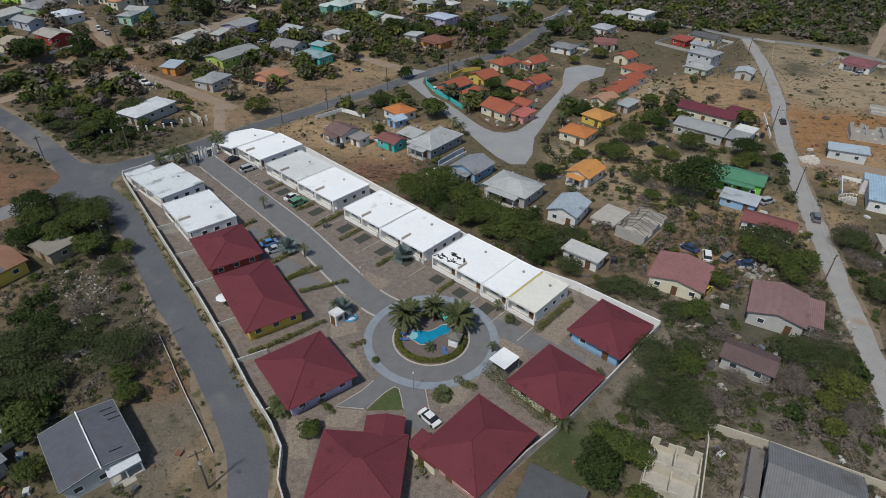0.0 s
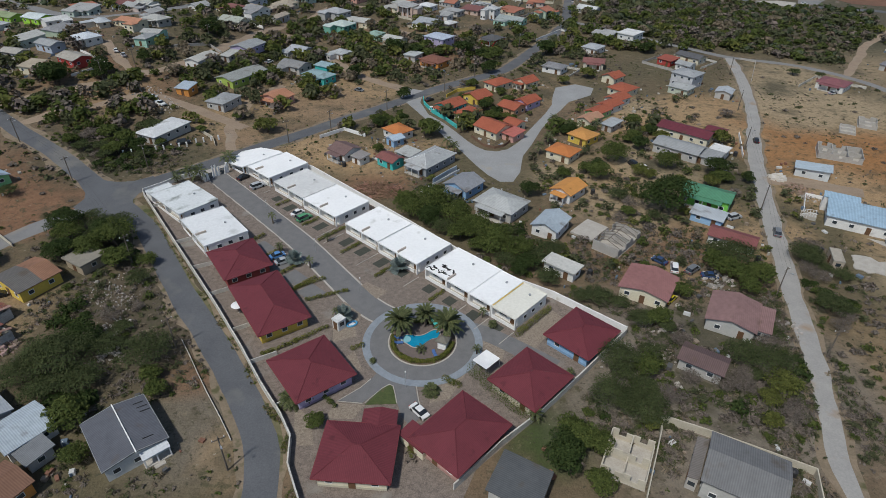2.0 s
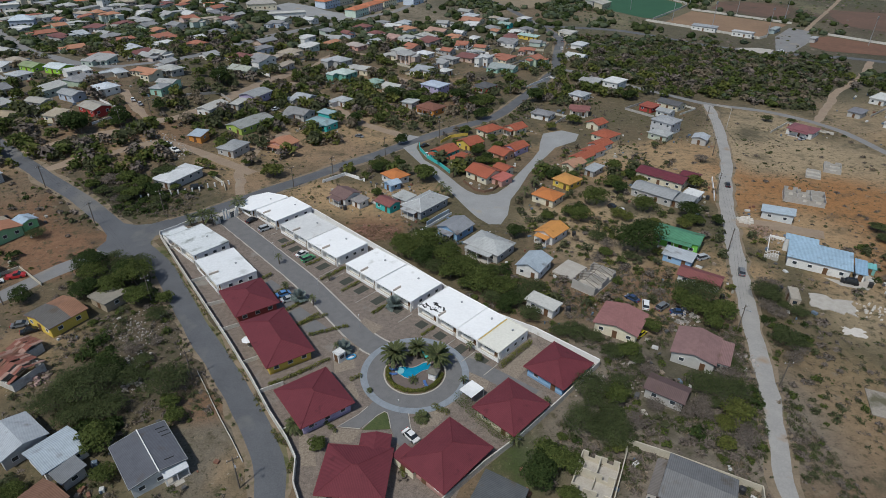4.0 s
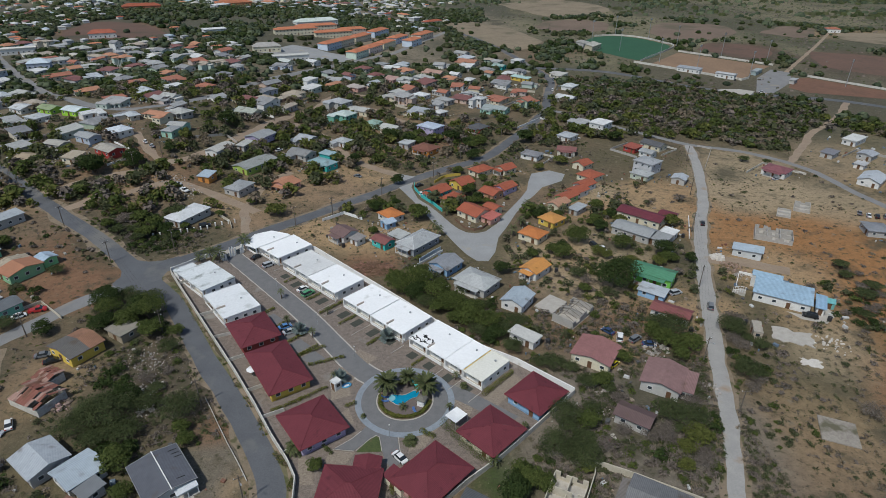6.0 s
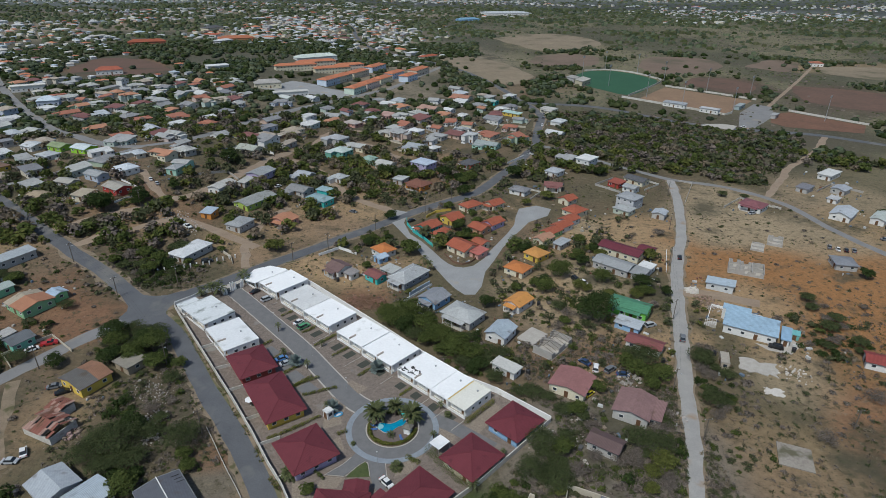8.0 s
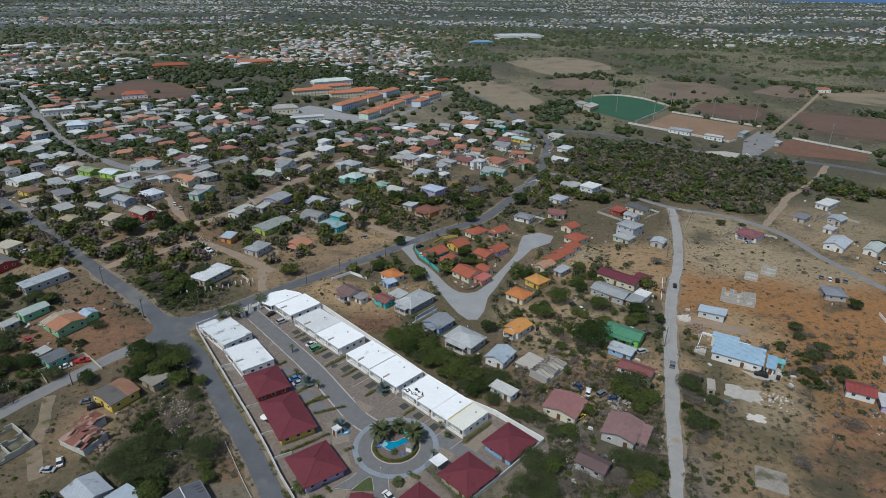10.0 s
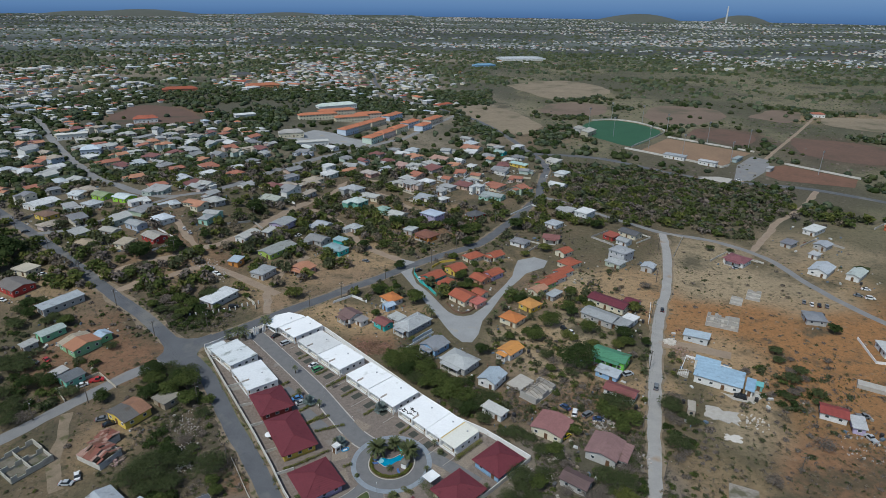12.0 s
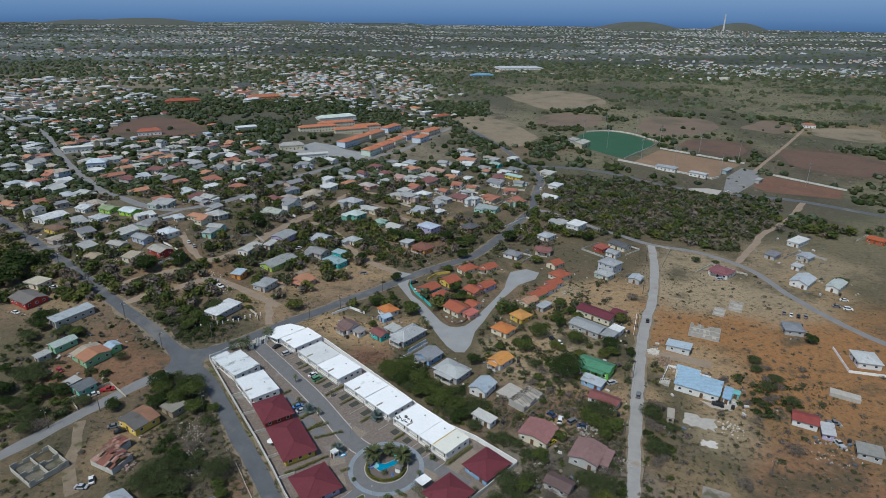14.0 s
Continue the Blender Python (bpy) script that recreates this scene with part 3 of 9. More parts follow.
ribbon("road", [(109.1, 392), (170.3, 376.6), (222.4, 328.8), (266.2, 306), (310.6, 291.9), (341.7, 268.5), (400, 215)], 7, ASPHALT, 0.09, 0.4, "grey asphalt road past the sports ground")
ribbon("road", [(266.2, 306), (329.4, 383.9), (410, 480), (495.1, 587.1)], 3.4, DIRT_ROAD, 0.08, 0.6, "straight sandy road across open land")
ribbon("road", [(-20.8, 440.5), (-51.3, 403.5), (-85.4, 353), (-106, 315.5), (-122, 270), (-134, 236), (-152, 221), (-169.6, 227.4), (-187.7, 241), (-208.5, 259), (-235.7, 279.4), (-281, 330.5), (-307, 360), (-347.6, 412), (-411.6, 495), (-475, 549), (-534, 608), (-700, 800)], 6.5, ASPHALT_OLD, 0.08, 0.5, "pale grey village road climbing away")
ribbon("road", [(-209, 161), (-195, 164), (-180.8, 174.7), (-170.7, 189.6), (-160, 206), (-150, 219)], 4.6, ASPHALT_OLD, 0.08, 0.8, "narrow worn village lane")
ribbon("road", [(48, 590), (14.6, 510.4), (-10, 452), (-20.8, 440.5)], 6, ASPHALT_OLD, 0.08, 0.5, "pale grey street past apartment blocks")
ribbon("dirt_track", [(-134, 93), (-120.7, 107), (-111, 115), (-102.7, 123.5), (-97.6, 127), (-86, 122), (-70, 113), (-58, 104)], 4.5, DIRT_ROAD, 0.05, 1.5, "brown dirt track with ruts", category="track")
ribbon("dirt_track", [(-150, 105), (-134, 119), (-120.3, 131), (-109.5, 143.4), (-97.5, 155.2), (-89, 176), (-82, 199), (-74, 228)], 5.5, DIRT_ROAD, 0.045, 1.5, "brown dirt track beside houses", category="track")
ribbon("dirt_track", [(-74, 228), (-68.5, 240), (-57, 268.7), (-52, 291.8), (-40, 306), (-12, 300)], 4.5, DIRT_ROAD, 0.045, 1.5, "brown dirt track between houses", category="track")
ribbon("dirt_track", [(-133, 176), (-121.6, 158.4), (-111.8, 146.8)], 4, DIRT_ROAD, 0.04, 1.2, "sandy yard drive with parked cars", category="track")
ribbon("dirt_track", [(-57.5, 86), (-61.2, 96), (-63, 108.7), (-62, 122), (-59.5, 138), (-52, 150)], 4, DIRT_ROAD, 0.045, 1.8, "sandy footworn track", category="track")
ribbon("dirt_track", [(5, 142), (-3, 150.2), (-13.3, 158.8), (-24.5, 171.6), (-35.3, 189.2), (-41, 203.4), (-50, 214), (-64, 226)], 5, DIRT_ROAD, 0.05, 1.8, "broad brown dirt track up from the road", category="track")
for x, y, r in ((-41, 128, 7), (-30, 129, 8), (-20, 135, 8), (-10, 146, 7), (-49, 138, 6), (-62, 100, 5), (-67, 114, 6), (-55, 92, 5), (-49, 99, 4), (-34, 116, 5), (-73, 116, 5), (-45, 146, 4), (-86, 128, 6), (-100, 134, 6), (-20, 150, 4)):
    occupy(x, y, r)
ribbon("dirt_track", [(40, 205), (18, 224), (0.4, 241.8), (-13.8, 262.3), (-32.4, 281.2), (-46.6, 290.9)], 4, DIRT_ROAD, 0.045, 1.2, "sandy lane among houses", category="track")
ribbon("dirt_track", [(203, 161), (213, 173), (230, 193), (246.5, 213.4), (272.7, 236), (294.5, 259), (318, 287)], 4, DIRT_ROAD, 0.045, 1.2, "pale dirt lane through scrub", category="track")
ribbon("dirt_track", [(-108, 14), (-103.5, 3), (-99.4, -9), (-92, -20)], 3.6, VERGE, 0.045, 1.0, "brown dirt driveway", category="track")
ribbon("dirt_track", [(114, 62), (128, 58), (140, 52)], 6, DIRT_ROAD, 0.045, 1.4, "orange dirt driveway", category="track")

# ---------------------------------------------------------------- estate ground
UA = radians(-45.5)
UX, UY, VX, VY = math.cos(UA), math.sin(UA), -math.sin(UA), math.cos(UA)


def uv(u, v):
    """Along the white terrace (u, to the south-east) and away from the street (v)."""
    return (u * UX + v * VX, u * UY + v * VY)


def uv_rect(u0, u1, v0, v1):
    return [uv(u0, v0), uv(u1, v0), uv(u1, v1), uv(u0, v1)]


WALL_W = [(-75.6, 55.6), (-75, 53.8), (-54.5, 23.5), (-41.5, 4.2), (-32.5, -9.9), (-26.2, -20.5), (-21.2, -28), (-18.7, -32.8), (-18.2, -38.5), (-15, -46)]
ESTATE = WALL_W + [(10, -46), (13, -39.9), (26.1, -28.8), (35.5, -20), (48.1, -7.8), (34.9, 4.8), (22.7, 13.2), (2.2, 36.6), (-28.8, 70.9), (-37.5, 82.4), (-47, 84), (-54, 79.5), (-55.2, 70.2), (-61, 64), (-68.4, 64)]
ribbon("road_verge", [(-74, 48.5), (-56.5, 21.5), (-43.5, 2.4), (-34.5, -11.6), (-28.2, -22), (-22.6, -30.5), (-20.6, -38)], 3.4, GRASSY, 0.06, 0.8, "yellow-green grassy verge below wall", category="verge")
drape("pavement", ESTATE, PAVERS, 0.03, 4, "brown block paving of the estate")
for i in range(-80, 50, 3):
    for j in range(-48, 92, 3):
        if len(clip_cell(ESTATE, i, j, i + 3, j + 3)) > 2:
            occupy(i + 1.5, j + 1.5, 2.2)
CX, CY = 4.6, -8.7
STREET = [(-58.6, 67.6), (-56.4, 65.4), (-43.5, 50.6), (-27, 30.6), (-15.9, 15), (-8, 4), (-1, -2)]
ribbon("kerb", STREET, 6.9, KERB, 0.06, 0, "pale concrete edging of the estate street", category="kerb")
drape("pavement", [(-61.2, 63.9), (-55.1, 70.5), (-54.8, 77.6), (-57, 75.8), (-62, 70.9), (-64.4, 68.5)], KERB, 0.13, 3, "pale concrete apron outside the gate", "pavement")
ribbon("street", STREET, 6.0, PAVERS_GREY, 0.09, 0, "grey paved estate street", category="street")


def annulus(name, cx, cy, r0, r1, z0, z1, m, label, category, a0=0.0, a1=360.0, k=64):
    """A flat ring with thickness."""
    g = Geo()
    for i in range(k):
        t = [radians(a0 + (a1 - a0) * j / k) for j in (i, i + 1)]
        p, q = [(math.cos(s), math.sin(s)) for s in t]
        o = [(cx + r * c[0], cy + r * c[1]) for r in (r0, r1) for c in (p, q)]
        g.poly([(*o[0], z1), (*o[2], z1), (*o[3], z1), (*o[1], z1)])
        g.poly([(*o[2], z0), (*o[3], z0), (*o[3], z1), (*o[2], z1)])
        g.poly([(*o[0], z1), (*o[1], z1), (*o[1], z0), (*o[0], z0)])
    return tagged(new(name, g.mesh(name, m)), label, category, "", "structure")


annulus("sidewalk", CX, CY, 11.0, 12.6, 0, 0.12, SIDEWALK_BLUE, "blue grey painted sidewalk ring", "sidewalk")
annulus("street", CX, CY, 7.2, 11.0, 0, 0.13, PAVERS_GREY, "grey paved roundabout", "street")
SPUR = [(-3.6, -15.8), (-5.2, -18.4), (-7.4, -21), (-11.6, -24.2), (-6.9, -24.9), (-3.4, -21.4), (-1.9, -20.3), (-1.2, -20.8), (-0.8, -22.6), (-0.4, -25.2), (0.5, -28.4), (1.9, -30.5), (4.4, -28.4), (3.5, -24.8), (3, -21.6), (3.1, -19.2)]
drape("street", SPUR, PAVERS_GREY, 0.1, 3, "grey paved forked driveway spur", "street")
wall_line("kerb", [(-5.6, -18.9), (-7.5, -21.1), (-11.6, -24.3), (-6.9, -25)], 0.16, 0.16, KERB, "pale kerb beside driveway spur", "kerb")
wall_line("kerb", [(3.2, -21.2), (3.6, -24.8), (4.4, -28.2)], 0.16, 0.16, KERB, "pale kerb beside driveway spur", "kerb")
wall_line("kerb", [(-6.4, -24.9), (-3.4, -21.5), (-2, -20.5), (-1.3, -20.9), (-0.9, -22.6), (-0.5, -25.2)], 0.2, 0.16, KERB, "pale kerb round triangular lawn", "kerb")
ribbon("street", [(13, -4), (20, -8), (31, -17)], 4.4, PAVERS_GREY, 0.1, 0, "grey paved driveway between villas", category="street")
drape("lawn", [(-6.4, -25.4), (-0.5, -25.4), (-0.9, -22.6), (-1.3, -20.9), (-2, -20.5), (-3.4, -21.5)], LAWN, 0.14, 4, "small triangular mown lawn", "lawn")

COBBLE = mat("tan cobbles", (0.34, 0.285, 0.22), (0.15, 0.12, 0.095), 2.2, 0.92, 0.8, 5)
for poly in ([(-12, -24.6), (-6.4, -25.4), (-8.4, -28.6), (-13.4, -28.2)], [(-9.4, -11), (-7.6, -16), (-12.5, -21), (-14.6, -16)], [(6, -20.8), (13, -18.2), (9.4, -24.4), (5.6, -25.4)], [(17, -6), (16.6, -12.5), (20.5, -15), (22.5, -9.5)], [(-13, 5), (-8.6, 2), (-9.4, -2.4), (-15, -1.2)], [uv(23.4, 8), uv(28, 8), uv(27, 24), uv(23.4, 24.5)], [(-19.5, -24), (-16, -28.5), (-14.6, -34), (-17.6, -34), (-18.6, -30)], [(-8.4, 12.4), (-3.2, 8.6), (-6, 5.4), (-10.5, 10)], [(-26, 16), (-18, 9), (-20, 6.6), (-28.6, 12.6)], [(-10.2, -1.6), (-9.2, -6.6), (-14.2, -8.2), (-14.6, -2.2)]):
    drape("cobbled_garden", poly, COBBLE, 0.055, 3, "tan cobbled front garden", "paving")
for i, u in enumerate((-69.8, -60.8, -53.4, -46, -39, -35.4, -28.3, -21.6, -14.6, -7, 1.4, 8.2, 14.8, 21.6)):
    v0 = 2.6 - 0.128 * (u + 41) + 4.0 if u < -10 else 7.5
    wall_line("lot_kerb", [uv(u, max(v0, 5.2)), uv(u, 12.6)], 0.16, 0.16, KERB, "pale kerb between parking lots", "kerb")

# driveway lots in front of the terrace and the villas
for i, u in enumerate((-64, -57, -49.6, -42.6, -31.5, -25.2, -18, -11.2, -2, 4.5, 11.6, 18)):
    v0 = 2.6 - 0.128 * (u + 41) + 4.2 if u < -14 else (9.6 if u < 10 else 9.0)
    me = drape("paving_pad", uv_rect(u - 1.3, u + 1.3, max(v0, 8.5), 12.4), GRID_PAD, 0.07, 3, "dark grass paver parking pad", "paving")
for u, v0, v1 in ((-45, -9, -4), (-36, -9.5, -5), (-28.5, -10, -6), (-21, -11, -6.5)):
    drape("paving_pad", [uv(u - 2.6, v0), uv(u + 2.6, v0), uv(u + 2.6, v1), uv(u - 2.6, v1)], PAVERS_GREY, 0.065, 3, "grey paved driveway", "paving")

wall_line("garden_wall", WALL_W, 1.7, 0.25, OLD_WALL, "long pale stained estate wall along the road")
wall_line("garden_wall", [(-31, 72.5), (-28.8, 70.9), (2.2, 36.6), (22.7, 13.2), (34.9, 4.8), (48.1, -7.8)], 2.0, 0.3, WHITE_WALL, "white rendered wall behind the terrace")
wall_line("garden_wall", [(48.1, -7.8), (35.5, -20), (26.1, -28.8), (17.8, -35.3), (9, -43.5)], 1.6, 0.25, OLD_WALL, "pale garden wall beside the villas")
for a, b in (((-70.5, 47.5), (-66, 50)), ((-58.5, 29.5), (-53.5, 32.5)), ((-51, 18.5), (-46.5, 20.5)), ((-44, 8), (-39.5, 10.5)), ((-36, -4.5), (-31.5, -2)), ((-30, -14), (-25, -11.5)), ((-23, -25.5), (-19.5, -23.5))):
    wall_line("garden_wall", [a, b], 1.1, 0.16, OLD_WALL, "pale partition wall between back gardens")
wall_line("garden_wall", [(-75.6, 55.6), (-71.6, 59.6), (-68.4, 63.8), (-65.6, 66.1), (-62.7, 68.2)], 1.6, 0.2, WHITE_WALL, "white front wall beside the gate")


# ---------------------------------------------------------------- houses
def roof_geo(kind, w, d, z, rise, thick=0.16, along_x=True):
    """A roof over a w by d outline with its eaves at z; faces that slope along x go to the second slot."""
    g, W, D = Geo(), w / 2, d / 2
    if kind == "flat":
        g.box(-W, -D, z, W, D, z + 0.28)
        for x0, y0, x1, y1 in ((-W, -D, W, -D + 0.18), (-W, D - 0.18, W, D), (-W, -D + 0.18, -W + 0.18, D - 0.18), (W - 0.18, -D + 0.18, W, D - 0.18)):
            g.box(x0, y0, z + 0.28, x1, y1, z + 0.4)
        return g
    if kind == "shed":
        for a, b in ((0, 0), (-thick, 1)):
            pts = [(-W, -D, z + a), (W, -D, z + a), (W, D, z + rise + a), (-W, D, z + rise + a)]
            g.poly(pts if not b else pts[::-1])
        g.f += [(0, 7, 6, 1), (1, 6, 5, 2), (2, 5, 4, 3), (3, 4, 7, 0)]
        g.m += [0] * 4
        return g
    if kind == "gable":
        def q(x, y, zz):
            return (x, y, zz) if along_x else (-y, x, zz)
        A, B = (W, D) if along_x else (D, W)
        mi = 0 if along_x else 1
        for s in (-1, 1):
            top = [q(-A, s * B, z), q(A, s * B, z), q(A, 0, z + rise), q(-A, 0, z + rise)]
            low = [(p[0], p[1], p[2] - thick) for p in top]
            n = len(g.v)
            g.v += top + low
            fs = [(0, 1, 2, 3), (7, 6, 5, 4), (0, 4, 5, 1), (1, 5, 6, 2), (3, 2, 6, 7), (0, 3, 7, 4)]
            for f in fs:
                g.f.append(tuple(n + k for k in (f if s < 0 else f[::-1])))
                g.m.append(mi)
        return g
    r = (W - D if W > D else 0.0), (D - W if D > W else 0.0)
    a, b = (-r[0], -r[1], z + rise), (r[0], r[1], z + rise)
    c = [(-W, -D, z), (W, -D, z), (W, D, z), (-W, D, z)]
    if W >= D:
        g.poly([c[0], c[1], b, a], 0), g.poly([c[2], c[3], a, b], 0)
        g.poly([c[1], c[2], b], 1), g.poly([c[3], c[0], a], 1)
    else:
        g.poly([c[1], c[2], b, a], 1), g.poly([c[3], c[0], a, b], 1)
        g.poly([c[0], c[1], a], 0), g.poly([c[2], c[3], b], 0)
    for i in range(4):
        p, q2 = c[i], c[(i + 1) % 4]
        g.poly([(p[0], p[1], z - thick), (q2[0], q2[1], z - thick), q2, p], 0)
    g.poly([(p[0], p[1], z - thick) for p in c[::-1]], 0)
    return g


def ridge_geo(w, d, z, rise, r=0.09):
    """Ridge and hip caps of a hipped roof."""
    g, W, D = Geo(), w / 2, d / 2
    rx, ry = max(0.0, W - D), max(0.0, D - W)
    a, b = (-rx, -ry, z + rise), (rx, ry, z + rise)
    if rx + ry > 0.1:
        g.tube([a, b], r)
    for x, y in ((-W, -D), (W, -D), (W, D), (-W, D)):
        e = a if (x * rx + y * ry) < 0 or (rx + ry) < 0.1 else b
        g.tube([(x, y, z + 0.02), e], r)
    return g


def window_meshes(w=1.25, h=1.1):
    fr, pn = Geo(), Geo()
    o = [(-w / 2, 0), (w / 2, 0), (w / 2, h), (-w / 2, h)]
    i = [(-w / 2 + 0.09, 0.09), (w / 2 - 0.09, 0.09), (w / 2 - 0.09, h - 0.09), (-w / 2 + 0.09, h - 0.09)]
    fr.v = [(x, -0.09, z) for x, z in o + i] + [(x, 0.05, z) for x, z in o + i]
    for k in range(4):
        j = (k + 1) % 4
        fr.f += [(k, j, 4 + j, 4 + k), (k, 8 + k, 8 + j, j), (4 + k, 4 + j, 12 + j, 12 + k)]
    pn.box(-w / 2 + 0.09, -0.035, 0.09, w / 2 - 0.09, 0.05, h - 0.09)
    return fr.mesh("window_frame", FRAME_WHITE), pn.mesh("pane", GLASS)


WIN, PANE = window_meshes()
WIN_L, PANE_L = window_meshes(2.2, 1.3)
g = Geo()
g.box(-0.5, -0.06, 0, 0.5, 0.05, 2.05)
g.box(-0.58, -0.09, 0, -0.5, 0.05, 2.13), g.box(0.5, -0.09, 0, 0.58, 0.05, 2.13), g.box(-0.5, -0.09, 2.05, 0.5, 0.05, 2.13)
DOOR = g.mesh("door", DOOR_BROWN)
WHITE, CREAM, GREY, PINK, LIME, MINT = (0.74, 0.73, 0.7), (0.72, 0.66, 0.5), (0.46, 0.45, 0.43), (0.62, 0.36, 0.3), (0.42, 0.55, 0.12), (0.4, 0.62, 0.5)
TEAL, LILAC, BLUE, YELLOW, ORANGEW, REDW = (0.08, 0.5, 0.47), (0.48, 0.42, 0.6), (0.3, 0.48, 0.7), (0.72, 0.52, 0.1), (0.62, 0.27, 0.07), (0.42, 0.06, 0.05)
R_WHITE, R_GREY, R_DARK, R_TERRA, R_ORANGE = (0.7, 0.71, 0.71), (0.36, 0.37, 0.37), (0.12, 0.12, 0.125), (0.36, 0.105, 0.058), (0.52, 0.19, 0.06)
R_MAROON, R_BLUE, R_GREEN = (0.16, 0.04, 0.055), (0.36, 0.5, 0.62), (0.1, 0.27, 0.16)


def add_windows(ob, face_len, m, z, n=None, big=False, door=False, small=False):
    """Windows, and perhaps a door, along one wall; m leads from wall to house space, the wall facing -y."""
    n = n if n is not None else max(1, int(face_len / 3.3))
    fr, pn = (WIN_L, PANE_L) if big else (WIN, PANE)
    for i in range(n):
        x = (i + 0.5) / n * face_len - face_len / 2
        if door and i == n // 2:
            part("door", DOOR, ob, "", m @ pose(x, 0, 0.05))
            continue
        if small:
            part("window", pn, ob, "", m @ pose(x, -0.02, z))
            continue
        w = part("window", fr, ob, "", m @ pose(x, 0, z))
        part("pane", pn, w)


HOUSES = []


def house(x, y, w, d, a, kind, wallc, roofc, label, eave=2.9, rise=None, over=0.5, tiles=False, along_x=None, storeys=1, porch=False, detail=2, name="house", ridge=False, group="", door_side=0, wings=()):
    """A house: walls, roof, windows and door. w and d are the roof's outline, a the turn of its first side."""
    ob = thing(name, x, y, a, None, label, "house", group)
    HOUSES.append((x, y, w, d, a))
    occupy_rect(x, y, w + 1, d + 1, a)
    W, D = w / 2 - over, d / 2 - over
    along_x = (w >= d) if along_x is None else along_x
    rise = rise if rise is not None else (0.3 if kind == "flat" else 0.17 * min(w, d) if kind != "shed" else 0.12 * d)
    mk = tile_roof if tiles else sheet
    top = eave * storeys
    g = Geo()
    g.box(-W, -D, -0.6, W, D, top - (0.17 if kind != "flat" else 0.0))
    if kind == "gable":
        k = rise * (1 - over / (d / 2 if along_x else w / 2)) + 0.0
        b = [(-W, -D), (-W, D), (W, -D), (W, D)]
        zz = top - 0.17
        if along_x:
            for s in (-1, 1):
                g.poly([(s * W, -D, zz), (s * W, D, zz), (s * W, 0, zz + k)][:: s])
        else:
            for s in (-1, 1):
                g.poly([(-W, s * D, zz), (W, s * D, zz), (0, s * D, zz + k)][:: -s])
    if kind == "shed":
        k0, k1 = rise * over / d, rise * (d - over) / d
        zz = top - 0.17
        for s in (-1, 1):
            g.poly([(s * W, -D, zz), (s * W, D, zz), (s * W, D, zz + k1)][:: s])
        g.poly([(W, D, zz), (-W, D, zz), (-W, D, zz + k1), (W, D, zz + k1)])
    part("wall", g.mesh("wall", paint(wallc)), ob)
    if kind == "flat":
        part("roof", roof_geo(kind, w, d, top, rise).mesh("roof", mat("flat roof %.2f %.2f %.2f" % roofc, roofc, tuple(0.78 * k for k in roofc), 0.2, 0.85, 0.15, 8, dirt=(tuple(0.5 * k for k in roofc), 0.3, 0.6))), ob)
    else:
        part("roof", roof_geo(kind, w, d, top, rise, 0.16, along_x).mesh("roof", mk(roofc, "X"), mk(roofc, "Y")), ob)
    if ridge and kind == "hip":
        part("ridge_cap", ridge_geo(w, d, top, rise).mesh("ridge_cap", paint(tuple(min(1, (0.92 if tiles else 1.5) * k) for k in roofc))), ob)
    for s in range(storeys):
        z = s * eave + 1.05
        add_windows(ob, 2 * W, pose(0, -D, 0), z, door=(s == 0 and door_side == 0), small=detail < 2)
        add_windows(ob, 2 * D, pose(W, 0, 0, 0, 0, 90), z, door=(s == 0 and door_side == 1), small=detail < 2)
        if detail > 1:
            add_windows(ob, 2 * D, pose(-W, 0, 0, 0, 0, -90), z)
            add_windows(ob, 2 * W, pose(0, D, 0, 0, 0, 180), z)
    for wx, wy, ww, wd, wk, drop in wings:
        z = top - drop
        g = Geo()
        g.box(wx - ww / 2 + 0.3, wy - wd / 2 + 0.3, -0.6, wx + ww / 2 - 0.3, wy + wd / 2 - 0.3, z - 0.17)
        wing = part("wing", g.mesh("wing", paint(wallc)), ob)
        me = roof_geo(wk, ww, wd, z, 0.15 * min(ww, wd), 0.16, ww >= wd).mesh("wing_roof", mk(roofc, "X"), mk(roofc, "Y")) if wk != "flat" else roof_geo(wk, ww, wd, z - 0.17, 0.3).mesh("wing_roof", paint((0.55, 0.54, 0.5)))
        part("wing_roof", me, ob, "", pose(wx, wy, 0))
        for sx in (-0.25, 0.25):
            part("window", PANE, ob, "", pose(wx + sx * ww, wy - wd / 2 + 0.28, 1.0))
    if porch:
        g = Geo()
        g.box(-W * 0.7, -D - 2.2, -0.5, W * 0.7, -D, 0.15)
        part("terrace", g.mesh("terrace", KERB), ob)
        g = Geo()
        z0, z1 = top - 0.35, top - 0.15
        g.poly([(-W * 0.75, -D - 2.4, z0), (W * 0.75, -D - 2.4, z0), (W * 0.75, -D - 0.02, z1), (-W * 0.75, -D - 0.02, z1)])
        g.poly([(-W * 0.75, -D - 2.4, z0 - 0.1), (-W * 0.75, -D - 0.02, z1 - 0.1), (W * 0.75, -D - 0.02, z1 - 0.1), (W * 0.75, -D - 2.4, z0 - 0.1)])
        g.f += [(0, 4, 7, 1), (1, 7, 6, 2), (3, 5, 4, 0)]
        g.m += [0] * 3
        part("porch_roof", g.mesh("porch_roof", mk(roofc, "X")), ob)
        for i in range(3):
            g = Geo()
            px = (-0.66 + 0.66 * i) * W
            g.box(px - 0.1, -D - 2.15, 0.15, px + 0.1, -D - 1.95, z0 - 0.1)
            part("post", g.mesh("post", FRAME_WHITE), ob)
    return ob


# ---- red-roofed villas of the estate
VILLA = (0.155, 0.034, 0.044)


